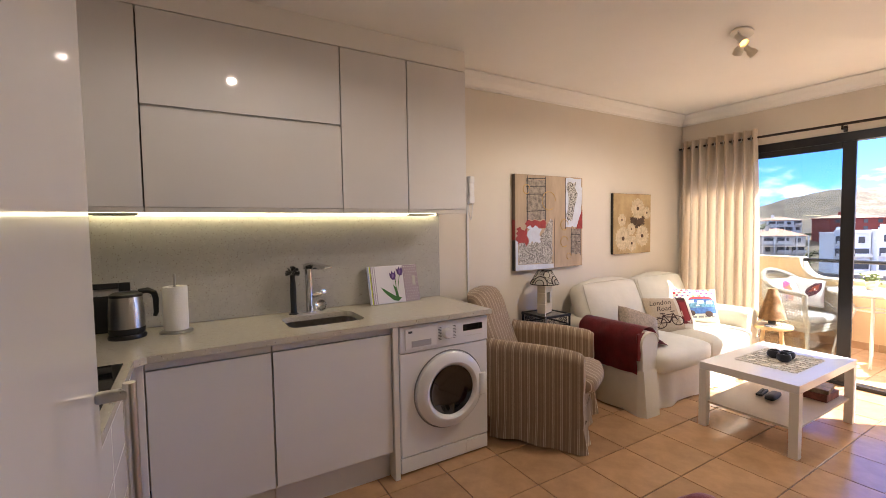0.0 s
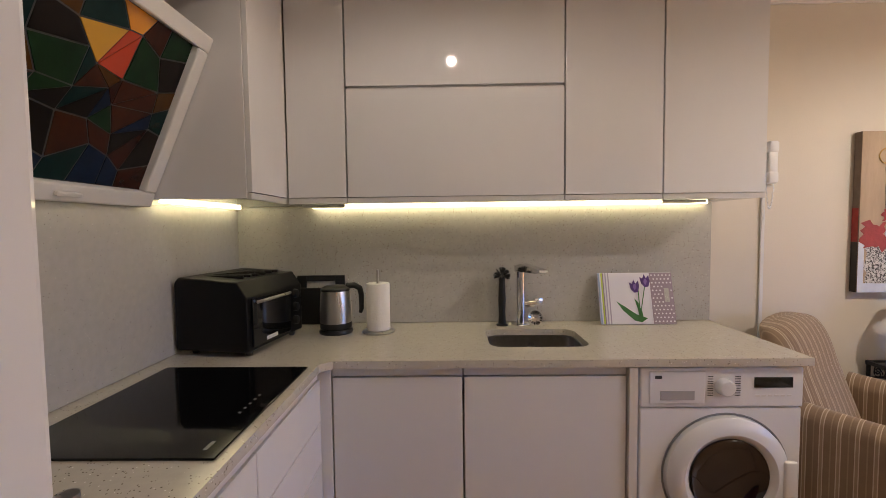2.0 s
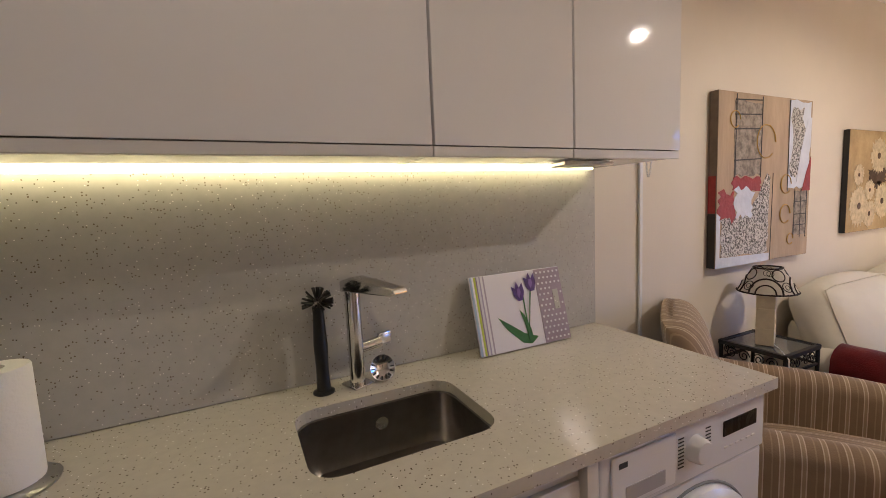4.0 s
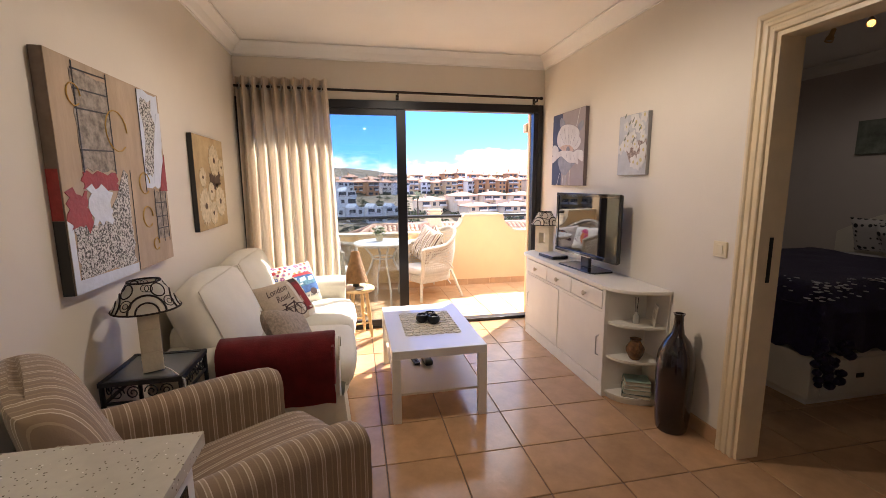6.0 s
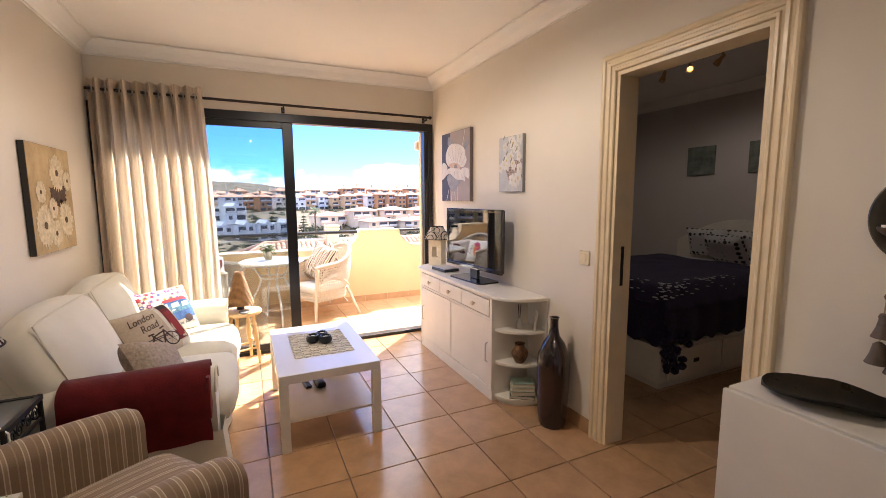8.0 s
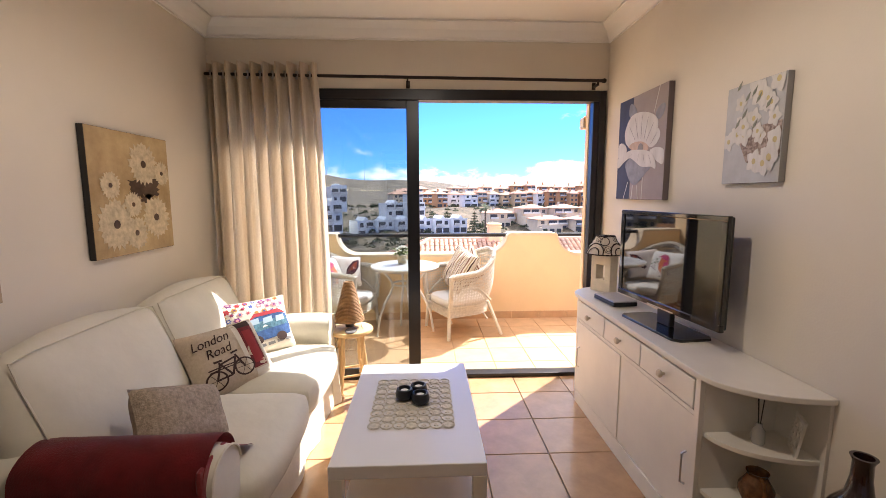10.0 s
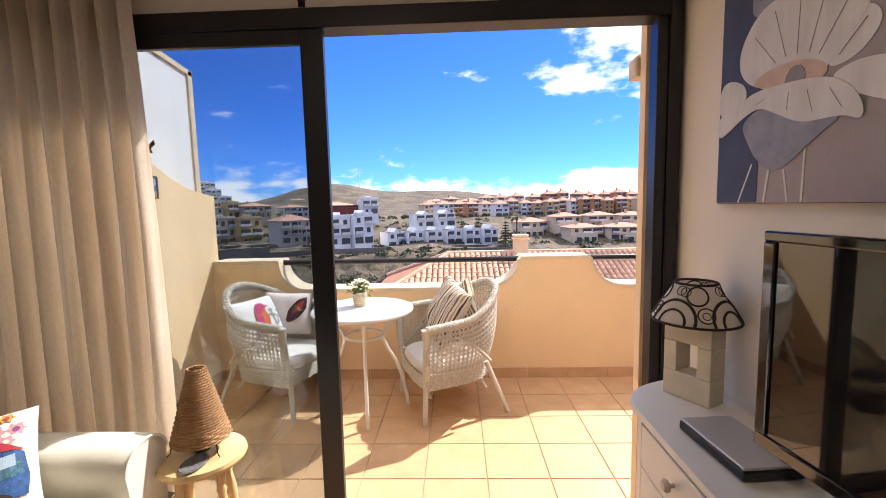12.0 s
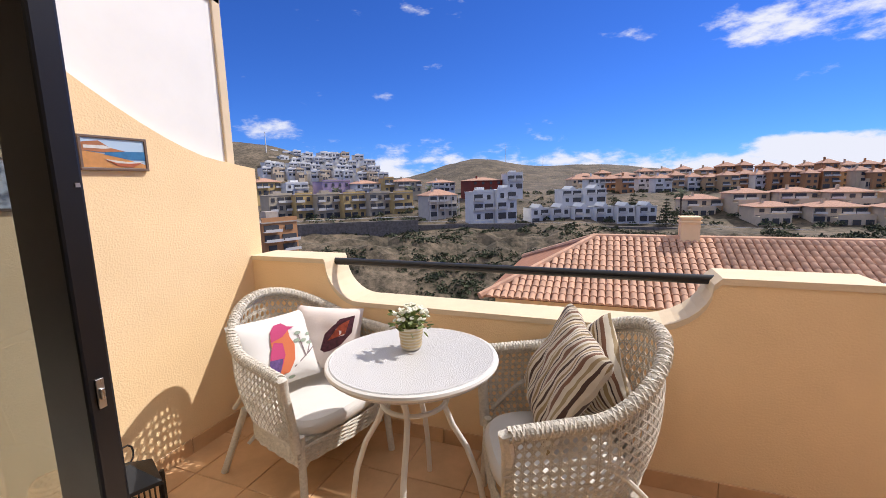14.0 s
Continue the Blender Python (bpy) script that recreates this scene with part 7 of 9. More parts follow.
spot_cluster((4.41, 1.44, ZC - 0.001), 15, "white three-armed ceiling spotlight, one bulb lit", ((-0.1, -0.5, -0.5, -0.8), (0.0, 0.6, 0.4, -0.6), (0.1, 0.2, -0.6, -0.7)), 14.0, (0,))
spot_cluster((1.79, 1.57, ZC - 0.001), 0, "white ceiling spotlight lit over the kitchen", ((-0.1, 0.1, 0.6, -0.8), (0.0, 0.1, -0.3, -0.8), (0.1, -0.4, 0.2, -0.8)), 2.6, (0,))
spot_cluster((4.66, -1.76, ZC - 0.001), 0, "brass ceiling spotlight in the bedroom, middle bulb lit", ((-0.28, 0.4, 0.35, -0.7), (0.0, -0.5, 0.65, -0.55), (0.25, 0.1, 0.25, -0.9)), 2.9, (1,), mat("worn_brass", (0.62, 0.42, 0.20), 0.32, metal=0.8, vary=0.2, scale=30))

# ---- bedroom ----
bed = thing("storage_bed", "white storage bed with drawers and a dark crocheted cover", "bed", (4.10, -2.95, 0))
BW, BL = 1.45, 2.08
part("base", bm_box(0.0, 0, 0.05, BW, BL, 0.33, 0.006), M_whitep, bed)
part("plinth", bm_box(0.03, 0.03, 0, BW - 0.03, BL - 0.03, 0.05), M_whitep, bed)
for y0 in (0.15, 0.78, 1.40):
    d_ = part("drawer_front", bm_box(-0.012, y0, 0.075, 0.0, y0 + 0.60, 0.30, 0.003), M_whitep, bed)
    part("handle", bm_box(-0.018, y0 + 0.27, 0.17, -0.012, y0 + 0.33, 0.20, 0.002), M_rod, d_)
part("mattress", soft_box(0.02, 0.02, 0.33, BW - 0.02, BL - 0.02, 0.62, 0.05, 0.01, 2), fab("white_sheet", (0.66, 0.64, 0.66)), bed, "", True)
part("duvet", soft_box(0.13, 0.06, 0.60, BW - 0.13, BL - 0.15, 0.735, 0.05, 0.005, 2), fab("white_sheet", (0.66, 0.64, 0.66)), bed, "plump white duvet", True)
hb_o = [(0.0, 0.3), (BW, 0.3), (BW, 0.9)] + [(BW - BW * k / 14, 0.9 + 0.27 * math.sin(math.pi * k / 14)) for k in range(1, 14)] + [(0.0, 0.9)]
part("headboard", bm_prism(hb_o, "y", -0.04, 0.0, 0.006), M_whitep, bed)
cov = thing("crochet_bedspread", "dark purple-navy crocheted bedspread with an openwork border", "bedspread", (4.10, -2.95, 0))
M_navyf = mat("navy_crochet", (0.018, 0.009, 0.06), 0.95, vary=0.5, scale=30, bump=0.9, bscale=120, sheen=0.1)


def cover_z(x, y):
    """Height of the cover over the duvet, falling off towards the mattress's edges."""
    e = max(0.0, min(1.0, min(x, BW - x, BL - y) / 0.14))
    return 0.642 + 0.128 * (1 - (1 - e) ** 2.5) + 0.010 * noise.noise(Vector((x * 5, y * 5, 3)))


def cover_fn(u, v):
    s = -0.29 + (BW + 0.29) * u
    y = 0.50 + 0.035 * math.sin(s * 9) + (BL - 0.49) * min(v / 0.84, 1)
    y = min(y, BL + 0.012)
    drop = max(0.0, (v - 0.84) / 0.16) * (0.30 + 0.018 * math.sin(s * 34))
    if drop:
        y = BL + 0.014 + 0.010 * math.sin(s * 22) * min(1, drop * 6)
    if s < 0.0:
        return (-0.016 - 0.012 * abs(math.sin(v * 24)), y, 0.642 - max(drop, -s * (1.0 + 0.06 * math.sin(v * 70))))
    return (s, y, cover_z(s, min(y, BL)) - drop)


part("cloth", bm_grid(60, 60, cover_fn), M_navyf, cov, "", True)
# openings of the crochet along the mattress's edges, through which the sheet shows, and a hanging corner
random.seed(5)
ml = []
for k in range(150):
    along, off = random.random() ** 1.3, random.uniform(0.012, 0.15)
    x, y = (BW * 0.95 * along, BL - off) if k % 2 else (off, BL - 1.35 * along)
    r = random.uniform(0.006, 0.019) * (1.2 - 0.5 * along)
    zs = [cover_z(x + r * math.cos(q * 1.047), y + r * math.sin(q * 1.047)) for q in range(6)]
    b_ = bm_prism([(x + r * math.cos(q * 1.047) * random.uniform(0.7, 1.1), y + r * math.sin(q * 1.047) * random.uniform(0.6, 1)) for q in range(6)], "z", max(zs) + 0.001, max(zs) + 0.004)
    ml.append(b_)
tagged(part("openwork_border", bm_join(*ml), mat("pale_openwork", (0.55, 0.54, 0.58), 0.9), cov), kind="stuff")
tsl = []
for k in range(34):
    random.seed(k)
    r = random.uniform(0.02, 0.035)
    tsl.append(bm_move(bm_lathe([(0, -r), (r * 0.8, -r * 0.5), (r, 0), (r * 0.8, r * 0.5), (0, r)], 8), pose(-0.03 + random.uniform(-0.03, 0.01), BL - 0.06 + random.uniform(-0.16, 0.08), 0.15 + 0.009 * k)))
tagged(part("hanging_corner", bm_join(*tsl), M_navyf, cov, "", True), kind="stuff")
M_pil, n, l, p = node_mat("dotted_pillow", 0.9)
ptc, pvo = n.new("ShaderNodeTexCoord"), n.new("ShaderNodeTexVoronoi")
pvo.inputs["Scale"].default_value, pvo.inputs["Randomness"].default_value = 19, 0.3
l.new(ptc.outputs["Object"], pvo.inputs["Vector"])
l.new(ramp(n, l, pvo.outputs["Distance"], [(0.36, (0.03, 0.03, 0.04)), (0.42, (0.60, 0.58, 0.58))]), p.inputs["Base Color"])
for x, y, z, rz, tx in ((4.60, -2.79, 0.915, 4, -20), (4.72, -2.56, 0.893, -8, -32), (5.04, -2.76, 0.915, 8, -22)):
    pw = thing("bed_pillow", "white pillow with black dotted print", "pillow", (x, y, z), 180 + rz, "bed pillows", (-tx, 0))
    part("case", pillow(0.44, 0.34, 0.14, 12, 12, x), M_pil, pw, "", True)
for x in (5.34, 4.66):
    bp = thing("bedroom_picture", "small grey-green canvas over the bed", "picture", (x + 0.16, -2.972, 1.66), 180, "bedroom pictures")
    part("canvas", bm_box(0, 0, 0, 0.32, 0.025, 0.32, 0.003), mat("grey_green_paint", (0.22, 0.25, 0.21), 0.7, color2=(0.1, 0.11, 0.10), scale=9), bp)


# ---- balcony furniture ----
M_rat = mat("white_rattan", (0.70, 0.65, 0.56), 0.6, vary=0.3, scale=60, bump=0.6, bscale=240)
M_ratd = mat("white_rattan_binding", (0.70, 0.66, 0.58), 0.6, vary=0.2, scale=90, bump=0.8, bscale=300)
M_pad = mat("white_cotton_pad", (0.70, 0.68, 0.65), 0.9, vary=0.04, scale=10, bump=0.3, bscale=200)


def rattan_chair(at, rz, label):
    """A tub chair; local -y is its front."""
    c = thing("rattan_chair", label, "chair", at, rz, "rattan balcony chairs")
    c.scale = (1.12, 1.12, 1.0)
    R, SH = 0.30, 0.36

    def rim(u):
        """u from 0 (left arm's front) over the back to 1."""
        a = math.pi * (1.0 - u)
        if u < 0.18:
            t = u / 0.18
            p = Vector((-R - 0.012 * (1 - t), -0.24 + 0.24 * t, 0.66 + 0.02 * t))
        elif u > 0.82:
            t = (1 - u) / 0.18
            p = Vector((R + 0.012 * (1 - t), -0.24 + 0.24 * t, 0.66 + 0.02 * t))
        else:
            t = (u - 0.18) / 0.64
            an = math.pi * (1 - t)
            z = 0.68 + 0.19 * math.sin(math.pi * t) ** 1.5
            p = Vector((R * math.cos(an), 0.33 * math.sin(an), z))
        return p

    def foot(u):
        p = rim(u)
        k = 0.84
        return Vector((p.x * k, p.y * (0.80 if p.y > 0 else 0.98), SH - 0.05))

    def shell(u, v):
        a, b = foot(u), rim(u)
        p = a.lerp(b, v)
        bul = 0.03 * math.sin(math.pi * v)
        q = Vector((p.x, max(p.y, -0.24), 0))
        if q.length > 0:
            p += q.normalized() * bul
        return p
    # bound rim, doubled like a braid
    rp = [rim(k / 48) for k in range(49)]
    part("rim", bm_tube([foot(0)] + [foot(0).lerp(rim(0), k / 5) for k in range(1, 5)] + [rp[0] + Vector((0, -0.012, 0))] + rp[1:-1] + [rp[-1] + Vector((0, -0.012, 0))] + [rim(1).lerp(foot(1), k / 5) for k in range(1, 5)] + [foot(1)], 0.021, 9), M_ratd, c, "", True)
    # two strands wound round the rim like a braid, and close wraps under them
    def around(u, r, ang):
        p, q = rim(max(0.0, u - 0.004)), rim(min(1.0, u + 0.004))
        d = (q - p).normalized()
        sd = d.cross(Vector((0, 0, 1))).normalized()
        return rim(u) + r * (math.cos(ang) * sd + math.sin(ang) * sd.cross(d))
    wr = []
    for ph in range(3):
        wr.append(bm_tube([around(k / 300, 0.0215, 2 * math.pi * (k / 9 + ph / 3)) for k in range(301)], 0.0052, 4))
        wr.append(bm_tube([around(k / 300, 0.0215, -2 * math.pi * (k / 9 + ph / 3 + 0.16)) for k in range(301)], 0.0045, 4))
    tagged(part("rim_binding", bm_join(*wr), M_rat, c), kind="stuff")
    # caning: paired uprights and rounds with close diagonals, eight-sided gaps
    cane = []
    NU = 52
    for k in range(NU + 1):
        for o in (-0.11, 0.11):
            u = min(1.0, max(0.0, (k + o) / NU))
            cane.append(bm_tube([shell(u, j / 6) for j in range(7)], 0.0024, 4))
    NV = 12
    for j in range(1, NV):
        for o in (-0.11, 0.11):
            cane.append(bm_tube([shell(k / 60, (j + o) / NV) for k in range(61)], 0.0024, 4))
    # a close-woven hem along the foot and under the rim
    for v in [0.01 + 0.018 * j for j in range(4)] + [0.94 + 0.02 * j for j in range(3)]:
        cane.append(bm_tube([shell(k / 60, v) + Vector((0, 0, 0.002 if k % 2 else -0.002)) for k in range(61)], 0.0062, 4))
    tagged(part("caning", bm_join(*cane), M_rat, c), kind="stuff")
    diag = []
    for sg in (-1, 1):
        for k in range(-NV, NU + NV):
            pts = [shell((k + 0.5 + sg * j) / NU, j / NV) for j in range(NV + 1) if 0.0 <= (k + 0.5 + sg * j) / NU <= 1.0]
            if len(pts) > 1:
                diag.append(bm_tube(pts, 0.0027, 4))
    tagged(part("diagonal_caning", bm_join(*diag), M_rat, c), kind="stuff")
    # close-woven band under the seat
    wv = []
    for j in range(10):
        z = SH - 0.045 - 0.0088 * j
        pts = [foot(k / 40) for k in range(41)]
        pts += [foot(1).lerp(foot(0), k / 12) + Vector((0, -0.02 * math.sin(math.pi * k / 12), 0)) for k in range(1, 12)]
        wv.append(bm_tube([Vector((p.x, p.y, z)) + Vector((p.x, p.y, 0)).normalized() * (0.003 if (i + j) % 2 else -0.003) for i, p in enumerate(pts)], 0.0055, 4, True))
    tagged(part("woven_apron", bm_join(*wv), M_rat, c), kind="stuff")
    part("seat", bm_prism([(p.x * 0.97, p.y * 0.97) for p in [foot(k / 30) for k in range(31)]], "z", SH - 0.06, SH - 0.035), M_rat, c)
    def pad_fn(u, v):
        an = 2 * math.pi * u
        sx = math.copysign(abs(math.cos(an)) ** 0.6, math.cos(an))
        sy = math.copysign(abs(math.sin(an)) ** 0.6, math.sin(an))
        prof = [(0.0, 0.0), (0.95, 0.0), (1.0, 0.02), (1.0, 0.05), (0.93, 0.072), (0.6, 0.082), (0.0, 0.085)]
        i = min(5, int(v * 6))
        t = v * 6 - i
        r = prof[i][0] * (1 - t) + prof[i + 1][0] * t
        z = prof[i][1] * (1 - t) + prof[i + 1][1] * t
        return (0.235 * sx * r, -0.025 + 0.235 * sy * r, SH - 0.034 + z)
    part("seat_pad", bm_grid(40, 12, pad_fn, True), M_pad, c, "white cotton seat pad", True)
    for sx, sy, ex, ey in ((-1, -1, 0.02, -0.02), (1, -1, 0.02, -0.02), (-1, 1, 0.06, 0.12), (1, 1, 0.06, 0.12)):
        x0, y0 = sx * 0.235, (-0.225 if sy < 0 else 0.17)
        part("leg", bm_tube([(x0, y0, SH), (x0 + sx * ex * 0.4, y0 + ey * 0.4, SH * 0.6), (x0 + sx * ex, y0 + ey, 0)], 0.016, 10), M_ratd, c, "", True)
        part("brace", bm_tube([(x0, y0 + (0.02 if sy < 0 else -0.0), 0.17), (x0 * 0.7, y0 * 0.9, 0.235), (x0 * 0.35, y0 * 0.95, 0.245)], 0.009, 8), M_ratd, c, "", True)
    # looped arch inside each arm
    for sx in (-1, 1):
        part("arm_loop", bm_tube([(sx * 0.275, -0.20 + 0.38 * k / 14, SH + 0.02 + 0.15 * math.sin(math.pi * k / 14)) for k in range(15)], 0.010, 7), M_ratd, c, "", True)
    return c


rattan_chair((7.60, 2.22, ZB), -14, "white rattan tub chair beside the yellow side wall")
rattan_chair((7.55, 0.968, ZB), -157, "white rattan tub chair by the round table")

# round bistro table
rtb = thing("bistro_table", "white round metal garden table with curved legs", "table", (7.425, 1.55, ZB))
rtb.scale = (1.0, 1.0, 1.012)
M_wm = mat("white_powder_coat", (0.78, 0.76, 0.72), 0.4, vary=0.05, scale=20)
part("tabletop", bm_lathe([(0.325, 0.700), (0.335, 0.698), (0.345, 0.715), (0.345, 0.732), (0.335, 0.738), (0.325, 0.735), (0, 0.734)], 56), mat("mesh_metal", (0.62, 0.61, 0.60), 0.5, color2=(0.30, 0.30, 0.30), scale=260, thr=(0.4, 0.5), bump=0.8, bscale=260), rtb, "", True)
part("edge_ring", bm_tube([(0.343 * math.cos(k * 0.1309), 0.343 * math.sin(k * 0.1309), 0.722) for k in range(48)], 0.013, 8, True), M_wm, rtb, "", True)
for k in range(4):
    a = radians(13 + 90 * k)
    prof = [(0.24, 0.705), (0.21, 0.66), (0.15, 0.58), (0.13, 0.52), (0.16, 0.44), (0.22, 0.34), (0.27, 0.2), (0.29, 0.08), (0.30, 0.0)]
    part("leg", bm_tube([(r * math.cos(a), r * math.sin(a), z) for r, z in prof], 0.0125, 10), M_wm, rtb, "", True)
part("brace_ring", bm_tube([(0.135 * math.cos(k * 0.2618), 0.135 * math.sin(k * 0.2618), 0.54) for k in range(24)], 0.010, 8, True), M_wm, rtb, "", True)
# potted flowers
fp = thing("potted_flowers", "small white flowers in a striped pot on the table", "potted plant", (7.49, 1.585, ZB + 0.747))
part("pot", bm_lathe([(0.038, 0), (0.042, 0.004), (0.053, 0.09), (0.055, 0.1), (0.05, 0.1), (0.046, 0.085), (0, 0.08)], 30), mat("cream_pot", (0.72, 0.66, 0.52), 0.5, vary=0.08, scale=12), fp, "", True)
for k in range(6):
    z = 0.012 + 0.014 * k
    r = 0.0425 + 0.0118 * z / 0.1 + 0.0005
    part("pot_stripe", bm_lathe([(r, z), (r + 0.0012, z + 0.002), (r + 0.0012, z + 0.005), (r + 0.0008, z + 0.007)], 30), mat("ochre_stripe", (0.55, 0.43, 0.24), 0.6), fp)
random.seed(17)
lf, fl = [], []
for k in range(150):
    a, r, z = random.uniform(0, 6.283), random.uniform(0, 0.075), random.uniform(0.085, 0.16)
    m_ = pose(r * math.cos(a), r * math.sin(a), z, random.uniform(-60, 60), random.uniform(-60, 60), random.uniform(0, 360))
    lf.append(bm_move(bm_prism([(0, 0), (0.008, 0.01), (0.006, 0.026), (0, 0.034), (-0.006, 0.026), (-0.008, 0.01)], "z", -0.0006, 0.0006), m_))
for k in range(46):
    a, r = random.uniform(0, 6.283), 0.075 * math.sqrt(random.random())
    z = 0.135 + 0.04 * (1 - (r / 0.08) ** 2) + random.uniform(-0.012, 0.012)
    m_ = pose(r * math.cos(a), r * math.sin(a), z, random.uniform(-45, 45), random.uniform(-45, 45), 0)
    fl.append(bm_move(bm_lathe([(0.003, 0), (0.012, 0.005), (0.008, 0.008), (0, 0.006)], 7), m_))
part("leaves", bm_join(*lf), mat("leaf_green", (0.20, 0.26, 0.06), 0.6, vary=0.5, scale=50), fp)
part("blossoms", bm_join(*fl), mat("white_blossom", (0.74, 0.74, 0.62), 0.7), fp)
# cushions on the chairs
bc = thing("bird_cushion", "white cushion printed with a pink bird", "cushion", (7.52, 2.36, 0.575), -22, "balcony cushions", (-26, 0))
PW, PH, PT = 0.42, 0.36, 0.12
part("cover", pillow(PW, PH, PT, seed=2), fab("white_print", (0.76, 0.74, 0.71)), bc, "", True)
M_bp, M_bo, M_bv = fab("bird_pink", (0.50, 0.06, 0.17)), fab("bird_orange", (0.62, 0.17, 0.07)), fab("bird_violet", (0.16, 0.09, 0.28), vary=0.5, scale=60)
part("bird_print", pillow_front(PW, PH, PT, [(-0.30, -0.72), (-0.2, -0.2), (-0.2, 0.3), (-0.05, 0.6), (0.15, 0.66), (0.28, 0.52), (0.24, 0.35), (0.34, 0.0), (0.25, -0.4), (0.05, -0.7)], 0.005), M_bo, bc)
part("bird_head_print", pillow_front(PW, PH, PT, [(-0.2, 0.22), (-0.16, 0.5), (-0.02, 0.68), (0.16, 0.70), (0.28, 0.56), (0.44, 0.50), (0.27, 0.44), (0.1, 0.3)], 0.006), M_bp, bc)
part("wing_print", pillow_front(PW, PH, PT, [(-0.42, -0.6), (-0.28, -0.05), (-0.14, 0.2), (0.06, 0.12), (0.05, -0.2), (-0.12, -0.55)], 0.0066), M_bp, bc)
part("wing_print", pillow_front(PW, PH, PT, [(-0.46, -0.7), (-0.34, -0.25), (-0.02, -0.28), (-0.2, -0.72)], 0.0074), M_bv, bc)
for a, b in (((0.2, -0.6), (0.85, -0.2)), ((0.55, -0.4), (0.5, 0.25)), ((0.6, -0.36), (0.86, 0.1))):
    part("twig_print", pillow_front(PW, PH, PT, line(a, b, 0.03), 0.0026, 2), fab("twig_grey", (0.22, 0.16, 0.17)), bc)
for cx, cz in ((0.5, 0.3), (0.6, 0.05), (0.8, 0.2), (0.42, 0.1), (-0.75, -0.3), (-0.65, -0.75), (0.1, -0.85), (0.75, -0.05)):
    part("leaf_print", pillow_front(PW, PH, PT, disc(cx, cz, 0.09, 10, 0.05), 0.0028, 1), fab("leaf_sage", (0.30, 0.36, 0.28)), bc)
bt = thing("butterfly_cushion", "pale cushion printed with a dark butterfly wing", "cushion", (7.76, 2.22, 0.575), -58, "balcony cushions", (-20, 8))
part("cover", pillow(0.36, 0.34, 0.12, seed=6), fab("pale_pink", (0.70, 0.62, 0.58)), bt, "", True)
part("wing_print", pillow_front(0.36, 0.34, 0.12, [(-0.2, -0.5), (-0.1, 0.1), (0.3, 0.6), (0.75, 0.75), (0.7, 0.2), (0.4, -0.2), (0.1, -0.4)]), fab("wing_dark", (0.09, 0.02, 0.035), vary=0.6, scale=50), bt)
part("wing_print", pillow_front(0.36, 0.34, 0.12, [(0.0, -0.1), (0.3, 0.4), (0.6, 0.6), (0.5, 0.15)], 0.003), fab("wing_rust", (0.40, 0.07, 0.03), vary=0.5, scale=50), bt)
M_strp = stripe_mat("striped_cushion_cloth", "X", 0.105, [(0.0, (0.66, 0.58, 0.46)), (0.10, (0.07, 0.035, 0.025)), (0.2, (0.62, 0.54, 0.43)), (0.3, (0.30, 0.21, 0.10)), (0.42, (0.66, 0.58, 0.47)), (0.5, (0.05, 0.03, 0.03)), (0.55, (0.60, 0.52, 0.42)), (0.66, (0.20, 0.10, 0.06)), (0.78, (0.66, 0.6, 0.5)), (0.9, (0.36, 0.27, 0.15))], wob=0.02)
for at, rz, tl_, s in (((7.62, 0.97, 0.61), 200, (-26, 10), 0.48), ((7.74, 0.88, 0.585), 236, (-18, -34), 0.40)):
    sc2 = thing("striped_cushion", "crumpled brown and cream striped cushion on the chair", "cushion", at, rz, "balcony cushions", tl_)
    pb = pillow(s, s * 0.95, 0.13, 34, 34, at[0])
    for v in pb.verts:
        v.co.y += 0.022 * noise.noise(Vector((v.co.x * 16, v.co.z * 6, at[1]))) + 0.012 * noise.noise(Vector((v.co.x * 38, v.co.z * 12, at[0])))
        v.co.z += 0.02 * noise.noise(Vector((v.co.x * 9, 2.0, at[1])))
    part("cover", pb, M_strp, sc2, "", True)
# picture tile on the side wall
tp = thing("tile_picture", "framed painted tile of a fishing boat on a beach", "wall tile", (7.073, 2.919, 1.488), 0)
tw, th_ = 0.292, 0.152
part("tile_frame", bm_join(bm_box(0, -0.018, 0, tw, 0, 0.012, 0.002), bm_box(0, -0.018, th_ - 0.012, tw, 0, th_, 0.002), bm_box(0, -0.018, 0.012, 0.012, 0, th_ - 0.012, 0.002), bm_box(tw - 0.012, -0.018, 0.012, tw, 0, th_ - 0.012, 0.002)), mat("brown_tile_frame", (0.16, 0.10, 0.07), 0.5, vary=0.3, scale=30), tp)
part("tile", bm_box(0.012, -0.012, 0.012, tw - 0.012, 0, th_ - 0.012), mat("glazed_sky", (0.42, 0.55, 0.68), 0.2), tp)
def gl_(nm, c):
    return mat("glaze_" + nm, c, 0.2, vary=0.2, scale=40)
